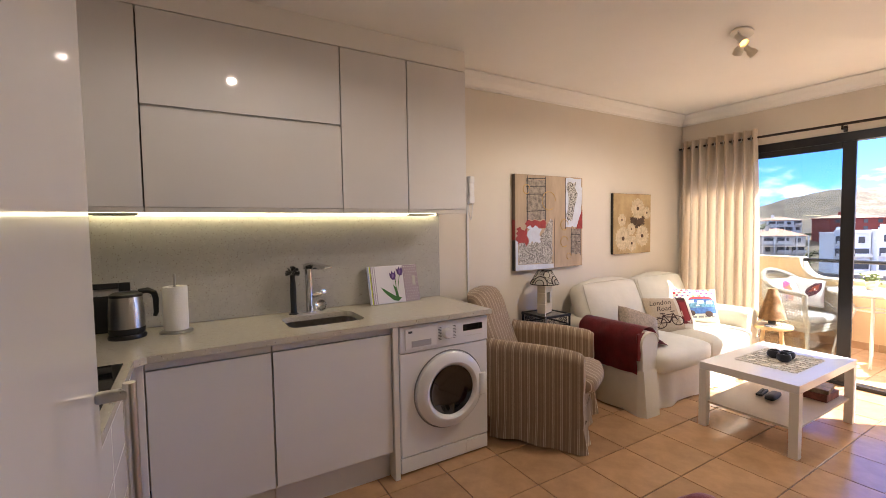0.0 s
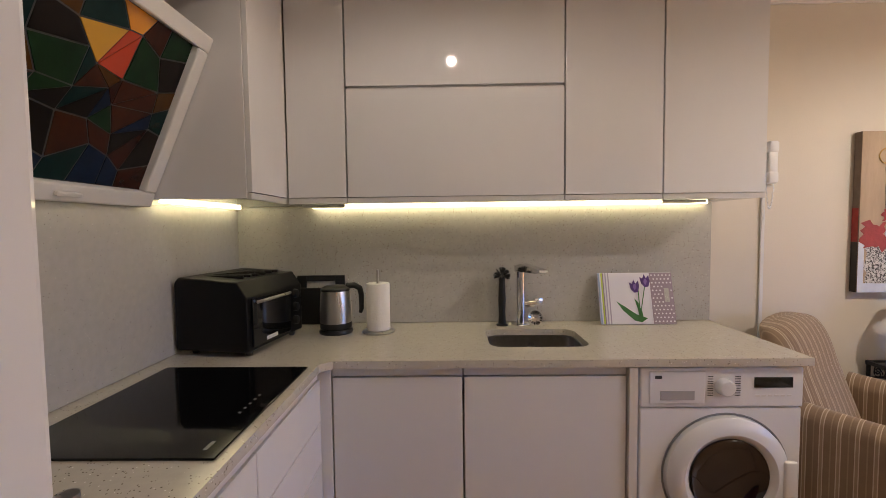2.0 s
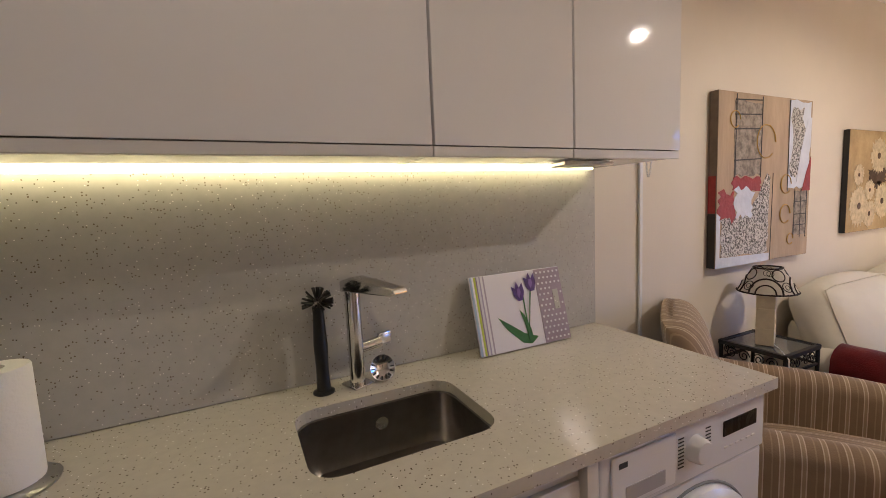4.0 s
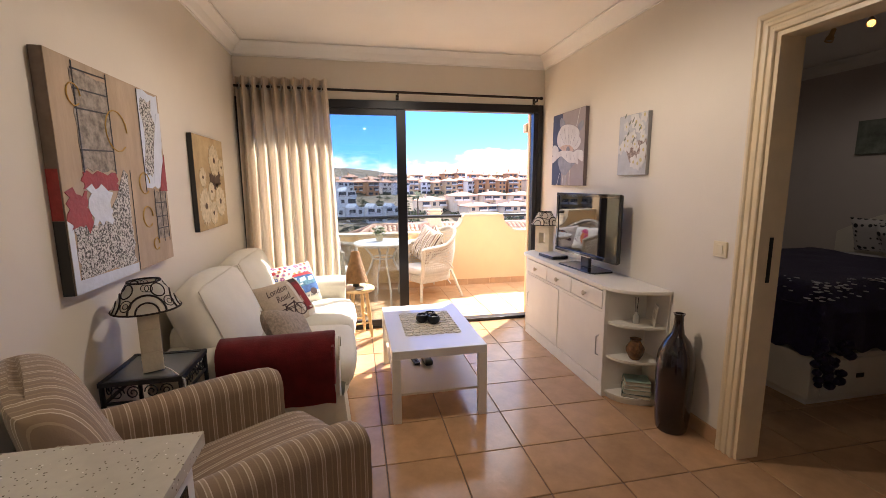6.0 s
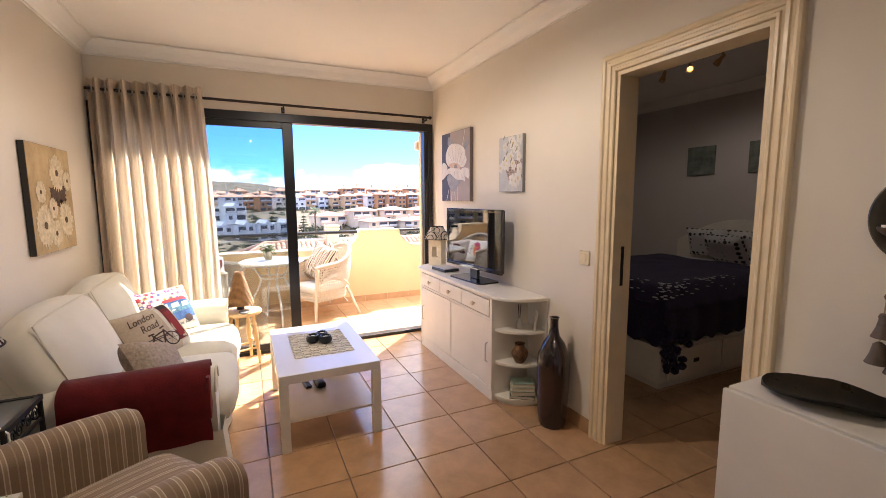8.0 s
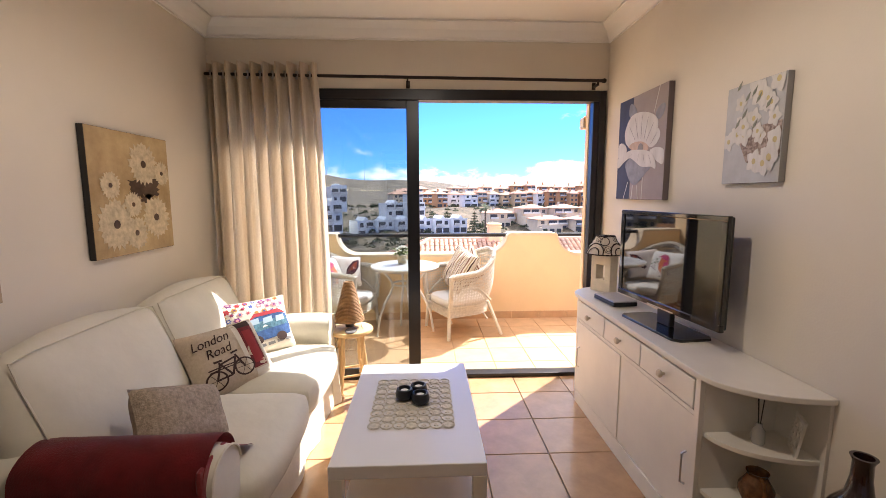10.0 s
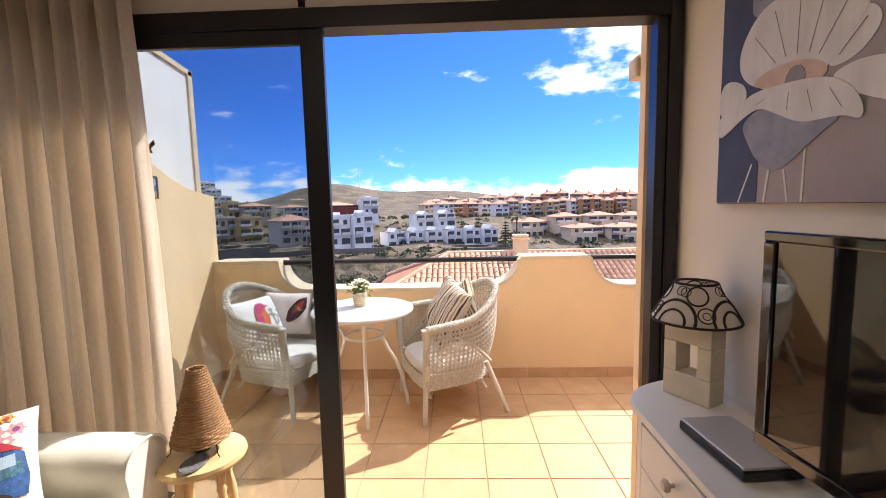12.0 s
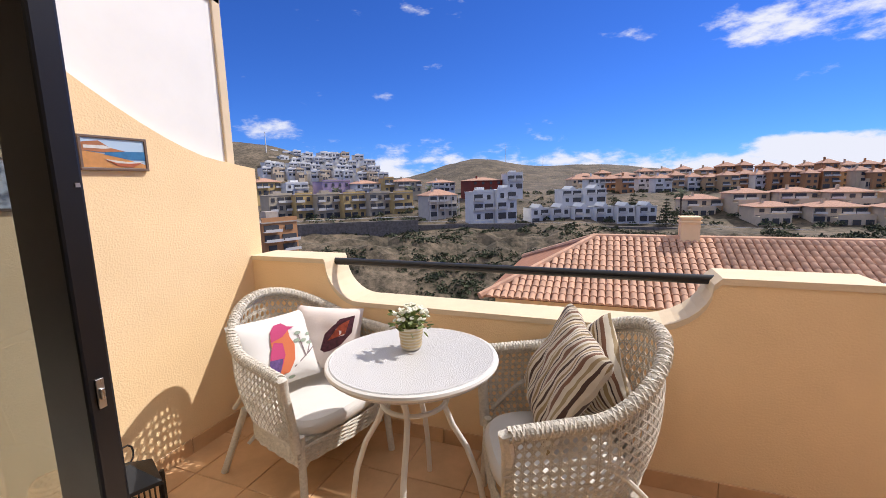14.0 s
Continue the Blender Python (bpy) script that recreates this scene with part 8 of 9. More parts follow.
for gi, (nm, P, c) in enumerate((("sand", [(0.013, 0.013), (0.279, 0.013), (0.279, 0.03), (0.2, 0.05), (0.12, 0.07), (0.013, 0.085)], (0.60, 0.28, 0.08)), ("sea", [(0.1, 0.07), (0.2, 0.052), (0.279, 0.05), (0.279, 0.09), (0.11, 0.085)], (0.05, 0.18, 0.36)), ("hill", [(0.013, 0.085), (0.013, 0.12), (0.08, 0.13), (0.13, 0.1), (0.19, 0.088), (0.1, 0.08)], (0.42, 0.17, 0.06)), ("houses", [(0.02, 0.095), (0.02, 0.108), (0.1, 0.11), (0.14, 0.1), (0.1, 0.095)], (0.7, 0.68, 0.62)), ("boat", [(0.1, 0.05), (0.16, 0.03), (0.22, 0.028), (0.27, 0.045), (0.2, 0.04)], (0.66, 0.62, 0.55)), ("hull", [(0.105, 0.046), (0.16, 0.02), (0.22, 0.018), (0.26, 0.038), (0.2, 0.033), (0.15, 0.034)], (0.45, 0.12, 0.04)))):
    part("glaze_" + nm, bm_prism(P, "y", -0.0135 - 0.0006 * gi, -0.0122), gl_(nm, c), tp)
t2 = thing("tile_picture", "framed painted tile in dark blue and white", "wall tile", (6.72, 2.919, 1.33), 0)
part("tile_frame", bm_box(0, -0.014, 0, 0.15, 0, 0.2, 0.003), MATS["brown_tile_frame"], t2)
part("tile", bm_box(0.012, -0.017, 0.012, 0.138, -0.0135, 0.188), mat("glazed_white_blue", (0.55, 0.6, 0.66), 0.2, color2=(0.05, 0.09, 0.16), scale=22, thr=(0.45, 0.52)), t2)
# lantern and low box in the corner behind the glass
ln = thing("metal_lantern", "black metal lantern standing on the balcony floor", "lantern", (6.96, 2.70, ZB), 20)
for lx in (-0.085, 0.085):
    for ly in (-0.085, 0.085):
        part("post", bm_box(lx - 0.008, ly - 0.008, 0, lx + 0.008, ly + 0.008, 0.2), M_iron, ln)
part("base", bm_box(-0.11, -0.11, 0, 0.11, 0.11, 0.02, 0.003), M_iron, ln)
part("roof", bm_lathe([(0.155, 0.2), (0.15, 0.215), (0.05, 0.27), (0.02, 0.29), (0, 0.29)], 4), M_iron, ln)
for k in range(5):
    part("bar", bm_join(bm_box(-0.06 + 0.03 * k, -0.088, 0.02, -0.055 + 0.03 * k, -0.083, 0.2), bm_box(-0.088, -0.06 + 0.03 * k, 0.02, -0.083, -0.055 + 0.03 * k, 0.2)), M_iron, ln)
part("ring", bm_tube([(0.05 * math.cos(k * 0.5236), 0, 0.32 + 0.05 * math.sin(k * 0.5236)) for k in range(12)], 0.004, 6, True), M_iron, ln)
# outside of the door frame: thermometer and awning bracket
tm = thing("thermometer", "narrow beige wall thermometer", "thermometer", (XE + 0.217, 0.035, 1.43), 90)
part("board", bm_box(-0.02, -0.008, 0, 0.02, -0.001, 0.24, 0.003), mat("beige_board", (0.66, 0.48, 0.27), 0.5), tm)
part("tube", bm_tube([(0, -0.010, 0.03), (0, -0.010, 0.21)], 0.003, 6), M_whitep, tm)
ab = thing("awning_bracket", "cream awning bracket on the outer wall", "bracket", (XE + 0.215, 0.055, 1.93), 0)
part("housing", bm_box(0.001, -0.05, 0, 0.09, 0.04, 0.09, 0.012), M_cap, ab)
part("arm", bm_tube([(0.03, 0, 0.09), (0.03, 0.0, 0.3)], 0.008, 8), M_cap, ab)
part("shutter_edge", bm_box(0.02, -0.01, 0.088, 0.05, 0.02, 0.1), M_cap, ab)
# tile skirting of the balcony
bs = tagged(new("balcony_skirting"), "terracotta tile skirting round the balcony", "baseboard", "", "structure")
for k in range(15):
    y0 = -2.0 + 0.33 * k
    part("tile", bm_box(BX - 0.010, y0 + 0.002, ZB - 0.004, BX, min(2.905, y0 + 0.327), ZB + 0.085, 0.002, 1), M_btile, bs)
for k in range(5):
    x0 = 6.43 + 0.33 * k
    part("tile", bm_box(x0 + 0.002, 2.91, ZB - 0.004, min(BX - 0.012, x0 + 0.327), 2.92, ZB + 0.085, 0.002, 1), M_btile, bs)


# ---- the world outside ----
structure("apartment_block", bm_box(-6.0, -9.0, -24.2, BXO - 0.01, 8.0, -0.21), M_render, "yellow rendered storeys below the balcony", "building")


def ground_z(x, y):
    d = math.hypot(x - 6, y - 0.8)
    a = math.degrees(math.atan2(y - 0.8, x - 6))

    def ss(e0, e1, v):
        t = max(0.0, min(1.0, (v - e0) / (e1 - e0)))
        return t * t * (3 - 2 * t)
    z = -24 + 12.6 * ss(68, 118, d) + 2.4 * ss(120, 150, d) + 4.5 * ss(150, 210, d)
    z += 40 * ss(215, 380, d) * ss(24, 46, a) * (1 - ss(100, 150, a))
    z += 30 * math.exp(-((a - 16.5) / 7.5) ** 2) * ss(380, 640, d) * (1 - 0.8 * ss(700, 1100, d))
    z += 22 * math.exp(-((a - 2) / 9.0) ** 2) * ss(500, 800, d)
    z += 10 * ss(260, 700, d)
    k = ss(60, 110, d)
    z += k * 1.6 * noise.noise(Vector((x * 0.05, y * 0.05, 0))) + k * (1 - ss(112, 125, d)) * 1.8 * noise.noise(Vector((x * 0.22, y * 0.22, 3)))
    return z


radii = [9, 30, 55] + [66 + 2.0 * k for k in range(28)] + [125 + 9 * k for k in range(30)] + [400 + 35 * k for k in range(20)] + [1200, 1700, 2500, 3600, 4800]
gv, gf = [(6.0, 0.8, -24.0)], []
NA = 240
angs = []
for k in range(NA):
    angs.append(math.radians(-60 + 120 * k / 180) if k < 180 else math.radians(60 + 240 * (k - 180) / 60))
for r in radii:
    for a in angs:
        x, y = 6 + r * math.cos(a), 0.8 + r * math.sin(a)
        gv.append((x, y, ground_z(x, y)))
for k in range(NA):
    gf.append((0, 1 + k, 1 + (k + 1) % NA))
for i in range(len(radii) - 1):
    for k in range(NA):
        k2 = (k + 1) % NA
        gf.append((1 + i * NA + k, 1 + (i + 1) * NA + k, 1 + (i + 1) * NA + k2, 1 + i * NA + k2))
gm = bpy.data.meshes.new("ground")
gm.from_pydata(gv, [], gf)
m, n, l, p = node_mat("dry_hillside", 0.95)
tcg = n.new("ShaderNodeTexCoord")
n1, n2 = n.new("ShaderNodeTexNoise"), n.new("ShaderNodeTexNoise")
n1.inputs["Scale"].default_value, n1.inputs["Detail"].default_value = 0.06, 8
n2.inputs["Scale"].default_value, n2.inputs["Detail"].default_value, n2.inputs["Roughness"].default_value = 0.55, 10, 0.75
l.new(tcg.outputs["Object"], n1.inputs["Vector"])
l.new(tcg.outputs["Object"], n2.inputs["Vector"])
c1 = ramp(n, l, n1.outputs["Fac"], [(0.35, (0.075, 0.058, 0.036)), (0.5, (0.125, 0.095, 0.062)), (0.65, (0.18, 0.135, 0.092))])
c2 = ramp(n, l, n2.outputs["Fac"], [(0.38, (0.25, 0.27, 0.16)), (0.5, (0.8, 0.8, 0.75)), (0.62, (1.3, 1.25, 1.2))])
mxg = n.new("ShaderNodeMix")
mxg.data_type, mxg.blend_type = 'RGBA', 'MULTIPLY'
mxg.inputs["Factor"].default_value = 1.0
l.new(c1, mxg.inputs["A"])
l.new(c2, mxg.inputs["B"])
l.new(mxg.outputs["Result"], p.inputs["Base Color"])
gm.materials.append(m)
tagged(new("ground", gm), "dry scrubby hillside and ravine reaching the horizon", "ground", "", "structure")

HC = {"beige": (0.50, 0.42, 0.30), "yellow": (0.60, 0.42, 0.17), "white": (0.78, 0.77, 0.74), "lilac": (0.40, 0.30, 0.42), "timber": (0.60, 0.55, 0.48), "red": (0.22, 0.045, 0.03), "sand": (0.66, 0.53, 0.37), "orange": (0.50, 0.25, 0.11), "ochre": (0.58, 0.38, 0.20)}
HM = {k: mat("facade_" + k, c, 0.9, vary=0.12, scale=0.6) for k, c in HC.items()}
M_rooft = mat("far_roof_tile", (0.50, 0.28, 0.19), 0.9, vary=0.3, scale=2.5)
M_win = mat("far_window_dark", (0.07, 0.07, 0.075), 0.15)
M_wfr = mat("far_window_frame", (0.6, 0.58, 0.55), 0.6)
M_flat = mat("far_flat_roof", (0.45, 0.38, 0.31), 0.9, vary=0.2, scale=1)
WIN_ME = mesh_of(bm_box(-0.15, -0.55, -0.75, 0.06, 0.55, 0.75), M_win)
DOOR_ME = mesh_of(bm_box(-0.15, -0.8, -1.05, 0.06, 0.8, 1.05), M_win)
SLAB_ME = mesh_of(bm_join(bm_box(-1.2, -1.5, -0.1, 0.0, 1.5, 0.06), bm_box(-1.2, -1.5, 0.06, -1.12, 1.5, 0.85)), M_wfr)


def hip_roof(x0, x1, w, z0, z1, e=0.45):
    """A hipped roof over x0..x1 by w, eaves at z0 and ridge at z1."""
    bm = bmesh.new()
    k = min(w, x1 - x0) * 0.5
    lo = [bm.verts.new((x, y, z0 + dz)) for dz in (-0.14, 0.0) for x, y in ((x0 - e, -w / 2 - e), (x1 + e, -w / 2 - e), (x1 + e, w / 2 + e), (x0 - e, w / 2 + e))]
    xm = (x0 + x1) / 2
    r = [bm.verts.new((xm, -max(0.3, w / 2 - k), z1)), bm.verts.new((xm, max(0.3, w / 2 - k), z1))]
    for i in range(4):
        j = (i + 1) % 4
        bm.faces.new((lo[i], lo[j], lo[j + 4], lo[i + 4]))
    bm.faces.new(lo[:4][::-1])
    bm.faces.new((lo[4], lo[5], r[0]))
    bm.faces.new((lo[5], lo[6], r[1], r[0]))
    bm.faces.new((lo[6], lo[7], r[1]))
    bm.faces.new((lo[7], lo[4], r[0], r[1]))
    bmesh.ops.recalc_face_normals(bm, faces=bm.faces[:])
    return bm


def far_house(x, y, z, w, h, az, st, style, roof):
    kinds = {"flat": "flat-roofed", "tile": "tile-roofed", "gable": "gabled"}
    hs = thing("house", "%s %s house on the far hillside" % (style if style not in ("timber", "sand") else {"timber": "pale post-fronted", "sand": "sand-coloured"}[style], kinds[roof]), "house", (x, y, z), az + 26, "hillside houses")
    dp = max(6.0, w * 0.8)
    hh = h if roof == "flat" else h * 0.84
    part("wall", bm_box(0, -w / 2, -4, dp, w / 2, hh), HM[style], hs)
    if roof == "flat":
        rm = M_flat if style != "white" else HM["white"]
        part("roof", bm_join(bm_box(-0.15, -w / 2 - 0.15, hh, dp, w / 2 + 0.15, hh + 0.18), bm_box(dp * 0.4, -w * 0.2, hh + 0.18, dp * 0.7, w * 0.15, hh + 1.4)), rm, hs)
        part("parapet", bm_box(-0.1, -w / 2, hh + 0.18, 0.05, w / 2, hh + 0.75), HM[style], hs)
    elif roof == "tile":
        rf_ = part("roof", hip_roof(0, dp, w, hh, h + 0.3), M_rooft, hs)
        part("chimney", bm_box(dp * 0.3, w * 0.2, hh, dp * 0.3 + 0.6, w * 0.2 + 0.6, h + 1.0), HM[style], rf_)
    else:
        part("roof", bm_join(bm_prism([(-w / 2 - 0.1, hh), (-w * 0.2, hh), (-w * 0.02, h), (w * 0.16, hh), (w / 2 + 0.1, hh), (w / 2 + 0.1, hh - 0.2), (-w / 2 - 0.1, hh - 0.2)], "x", -0.2, dp)), HM["white"], hs)
    vis = hh - 1.0
    sh = vis / st
    nw = 1 if w < 4 else max(2, min(4, int(w / 2.6)))
    bay = w / nw
    loggia = style in ("white", "orange", "ochre", "beige", "yellow", "timber", "sand")
    for s in range(st):
        for k in range(nw):
            yy = -w / 2 + bay * (k + 0.5)
            zz = 1.0 + sh * (s + 0.48)
            big = loggia and (k + 2 * s + int(x)) % 3 != 0 and w > 4
            o = new("window", DOOR_ME if big else WIN_ME)
            o.parent = hs
            o.location = (0, yy, zz)
            o.scale = (1, bay * 0.40 / 0.8, sh * 0.31 / 1.05) if big else (1, min(1.0, bay * 0.22 / 0.55), min(1.0, sh * 0.25 / 0.75))
            if big and s > 0:
                b = new("balcony", SLAB_ME)
                b.parent = hs
                b.location = (0, yy, zz - sh * 0.33)
                b.scale = (0.8, bay * 0.46 / 1.5, sh * 0.3)
    if style == "sand":
        # a lower front wing with a walled terrace on it
        y0 = -w * 0.18 if int(x) % 2 else -w * 0.5
        wing = part("front_wing", bm_join(bm_box(-3.2, y0, -4, 0, y0 + w * 0.68, h * 0.42), bm_box(-3.2, y0, h * 0.42, -3.05, y0 + w * 0.68, h * 0.42 + 0.8)), HM[style], hs)
        for k in range(3):
            o = new("window", DOOR_ME)
            o.parent = wing
            o.location = (-3.2, y0 + w * 0.68 * (k + 0.5) / 3, h * 0.42 - 1.2)
            o.scale = (1, w * 0.07 / 0.8, 0.75)
    if style == "timber":
        for k in range(5):
            part("post", bm_box(-1.4, -w / 2 + w * k / 4 - 0.12, 0, -1.2, -w / 2 + w * k / 4 + 0.12, hh), M_wfr, hs)
        part("canopy", bm_box(-1.6, -w / 2, hh * 0.64, 0, w / 2, hh * 0.66), M_flat, hs)
    return hs


far_house(117.8, 100.8, -10.3, 8.0, 9.1, 41.8, 3, "beige", "flat")
far_house(122.5, 95.3, -10.5, 6.1, 9.3, 39.0, 3, "yellow", "flat")
far_house(127.3, 89.0, -10.7, 8.3, 9.4, 36.0, 3, "beige", "flat")
far_house(132.1, 81.9, -10.8, 8.0, 9.5, 32.7, 3, "yellow", "flat")
far_house(136.6, 74.5, -10.9, 7.8, 9.6, 29.4, 3, "beige", "flat")
far_house(140.4, 67.4, -11.0, 7.5, 9.6, 26.3, 3, "yellow", "flat")
far_house(144.8, 130.5, -2.9, 10.4, 8.0, 43.0, 2, "yellow", "tile")
far_house(152.1, 122.2, -2.9, 9.9, 5.8, 39.7, 2, "white", "flat")
far_house(161.8, 109.5, -3.0, 12.8, 6.4, 34.9, 2, "lilac", "flat")
far_house(169.1, 98.2, -3.6, 12.2, 7.0, 30.8, 2, "white", "tile")
far_house(173.5, 90.4, -3.1, 4.5, 7.3, 28.1, 2, "yellow", "flat")
far_house(177.5, 82.4, -3.1, 11.5, 7.0, 25.4, 2, "beige", "tile")
far_house(183.5, 68.5, -3.1, 10.6, 6.0, 20.9, 2, "white", "tile")
far_house(134.7, 50.5, -10.3, 10.3, 9.6, 21.1, 3, "timber", "tile")
far_house(184.5, 49.3, -3.0, 14.6, 6.4, 15.2, 2, "red", "tile")
far_house(188.2, 38.0, -3.0, 7.2, 7.8, 11.5, 2, "white", "flat")
far_house(128.2, 35.1, -10.8, 6.7, 9.4, 15.6, 3, "white", "flat")
far_house(130.9, 28.7, -10.8, 6.3, 9.9, 12.6, 3, "white", "flat")
far_house(135.6, 19.7, -12.5, 5.6, 7.1, 8.3, 2, "white", "gable")
far_house(136.3, 13.5, -12.3, 5.5, 7.0, 5.6, 2, "white", "gable")
far_house(136.8, 7.5, -12.2, 5.4, 7.0, 2.9, 2, "white", "gable")
far_house(136.9, 1.6, -12.0, 5.2, 6.9, 0.3, 2, "white", "gable")
far_house(136.8, -4.1, -11.8, 5.0, 6.8, -2.2, 2, "white", "gable")
far_house(136.5, -9.6, -11.6, 4.8, 6.7, -4.6, 2, "white", "gable")
far_house(152.5, 11.9, -7.0, 6.8, 6.6, 4.3, 2, "white", "gable")
far_house(152.9, 4.5, -6.9, 6.8, 6.8, 1.4, 2, "white", "gable")
far_house(153.5, -26.0, -10.7, 9.9, 6.8, -10.3, 2, "sand", "tile")
far_house(151.1, -37.1, -8.5, 9.5, 6.2, -14.6, 2, "sand", "tile")
far_house(148.0, -47.4, -8.1, 9.5, 6.0, -18.8, 2, "sand", "tile")
far_house(144.4, -56.8, -7.9, 9.3, 5.7, -22.6, 2, "sand", "tile")
far_house(140.2, -66.1, -7.6, 7.3, 5.1, -26.5, 2, "sand", "tile")
far_house(136.0, -73.8, -7.2, 7.6, 5.3, -29.9, 2, "sand", "tile")
far_house(131.3, -81.6, -6.6, 7.5, 4.8, -33.3, 2, "sand", "tile")
far_house(137.9, -39.4, -11.1, 10.3, 5.6, -16.9, 2, "sand", "tile")
far_house(134.0, -50.6, -11.1, 10.7, 5.8, -21.9, 2, "sand", "tile")
far_house(129.4, -60.7, -10.5, 8.4, 5.2, -26.5, 2, "sand", "tile")
far_house(124.8, -69.2, -9.9, 8.0, 5.2, -30.5, 2, "sand", "tile")
far_house(225.3, 13.7, -6.5, 8.8, 10.0, 3.4, 3, "sand", "tile")
far_house(214.9, 5.9, -6.1, 8.1, 9.5, 1.4, 3, "white", "tile")
far_house(224.6, -1.3, -6.3, 8.3, 9.7, -0.6, 3, "orange", "tile")
far_house(213.2, -7.1, -5.9, 5.8, 9.2, -2.2, 3, "orange", "tile")
far_house(226.8, -15.0, -6.2, 6.5, 9.3, -4.1, 3, "white", "tile")
far_house(211.0, -21.0, -5.7, 7.2, 8.6, -6.1, 3, "white", "tile")
far_house(213.2, -26.7, -5.7, 5.4, 9.8, -7.6, 3, "ochre", "tile")
far_house(214.4, -33.3, -5.7, 5.7, 8.8, -9.3, 3, "white", "tile")
far_house(211.8, -39.5, -5.5, 6.6, 8.2, -11.1, 3, "ochre", "tile")
far_house(208.3, -44.6, -5.4, 6.3, 8.8, -12.7, 3, "ochre", "tile")
far_house(221.1, -53.5, -5.6, 6.5, 9.6, -14.2, 3, "orange", "tile")
far_house(216.2, -57.4, -5.5, 5.1, 8.9, -15.5, 3, "white", "tile")
far_house(211.7, -61.4, -5.3, 4.5, 9.6, -16.8, 3, "orange", "tile")
far_house(207.5, -65.6, -5.1, 4.6, 9.3, -18.2, 3, "orange", "tile")
far_house(203.3, -69.1, -5.0, 4.0, 8.3, -19.5, 3, "orange", "tile")
far_house(204.3, -75.0, -4.9, 5.2, 8.9, -20.9, 3, "orange", "tile")
far_house(208.5, -80.9, -5.0, 3.9, 8.7, -22.0, 3, "ochre", "tile")
far_house(200.2, -82.3, -4.7, 3.9, 8.5, -23.2, 3, "sand", "tile")
far_house(195.7, -84.7, -4.6, 3.4, 7.5, -24.3, 3, "orange", "tile")
far_house(203.6, -92.9, -4.7, 3.8, 8.7, -25.4, 3, "ochre", "tile")
far_house(196.9, -93.9, -4.5, 3.3, 7.2, -26.4, 3, "ochre", "tile")
far_house(194.8, -97.0, -4.4, 3.1, 6.6, -27.4, 3, "sand", "tile")
far_house(201.1, -104.6, -4.5, 3.4, 7.9, -28.4, 3, "orange", "tile")
far_house(189.7, -102.7, -4.2, 3.8, 7.2, -29.4, 3, "orange", "tile")
far_house(197.8, -110.8, -4.4, 3.2, 7.5, -30.2, 3, "white", "tile")
far_house(183.1, -105.7, -4.0, 2.6, 6.4, -31.0, 3, "ochre", "tile")
far_house(181.0, -108.0, -3.9, 2.7, 6.9, -31.9, 3, "white", "tile")
far_house(184.5, -113.7, -3.9, 2.7, 6.8, -32.7, 3, "orange", "tile")
far_house(186.2, -118.5, -3.9, 3.2, 7.1, -33.5, 3, "orange", "tile")
far_house(184.6, -120.5, -3.9, 2.6, 6.3, -34.2, 3, "ochre", "tile")
far_house(185.8, -124.6, -3.9, 2.5, 5.8, -34.9, 3, "ochre", "tile")
far_house(181.7, -124.8, -3.7, 2.2, 5.8, -35.6, 3, "ochre", "tile")
far_house(175.1, -123.5, -3.6, 2.7, 5.5, -36.3, 3, "ochre", "tile")
far_house(182.6, -132.1, -3.7, 2.8, 6.6, -37.0, 3, "ochre", "tile")
far_house(267.7, 12.3, -2.7, 10.7, 7.9, 2.5, 3, "sand", "tile")
far_house(248.5, 2.8, -2.5, 6.8, 8.7, 0.5, 3, "ochre", "tile")
far_house(251.7, -8.4, -2.5, 9.4, 7.4, -2.2, 3, "sand", "tile")
far_house(265.8, -18.2, -2.6, 8.0, 9.5, -4.2, 3, "sand", "tile")
far_house(248.8, -26.2, -2.4, 7.2, 8.9, -6.3, 3, "sand", "tile")
far_house(255.3, -35.5, -2.4, 6.1, 9.7, -8.3, 3, "sand", "tile")
far_house(248.8, -44.5, -2.3, 8.1, 8.6, -10.6, 3, "ochre", "tile")
far_house(246.8, -52.4, -2.3, 7.8, 10.3, -12.5, 3, "orange", "tile")
far_house(243.0, -58.4, -2.2, 5.2, 10.4, -14.0, 3, "orange", "tile")
far_house(239.8, -66.4, -2.2, 7.0, 9.5, -16.0, 3, "orange", "tile")
far_house(258.3, -78.6, -2.3, 5.2, 9.5, -17.5, 3, "sand", "tile")
far_house(246.2, -83.3, -2.2, 6.7, 9.2, -19.3, 3, "ochre", "tile")
far_house(230.7, -84.6, -2.0, 6.1, 9.6, -20.8, 3, "orange", "tile")
far_house(228.8, -90.5, -2.0, 5.8, 8.4, -22.3, 3, "sand", "tile")
far_house(227.3, -96.2, -1.9, 5.6, 8.3, -23.7, 3, "orange", "tile")
far_house(225.3, -100.9, -1.9, 4.4, 7.7, -24.9, 3, "orange", "tile")
far_house(222.2, -105.8, -1.8, 5.1, 7.0, -26.3, 3, "sand", "tile")
far_house(236.5, -119.0, -1.9, 5.2, 6.5, -27.5, 3, "orange", "tile")
far_house(227.2, -119.4, -1.8, 4.0, 7.3, -28.5, 3, "ochre", "tile")
far_house(215.2, -118.2, -1.7, 3.6, 5.5, -29.6, 3, "orange", "tile")
far_house(226.4, -130.4, -1.8, 4.5, 7.2, -30.8, 3, "orange", "tile")
far_house(211.5, -126.5, -1.6, 4.0, 6.8, -31.8, 3, "ochre", "tile")
far_house(213.2, -132.4, -1.6, 3.9, 6.6, -32.7, 3, "orange", "tile")
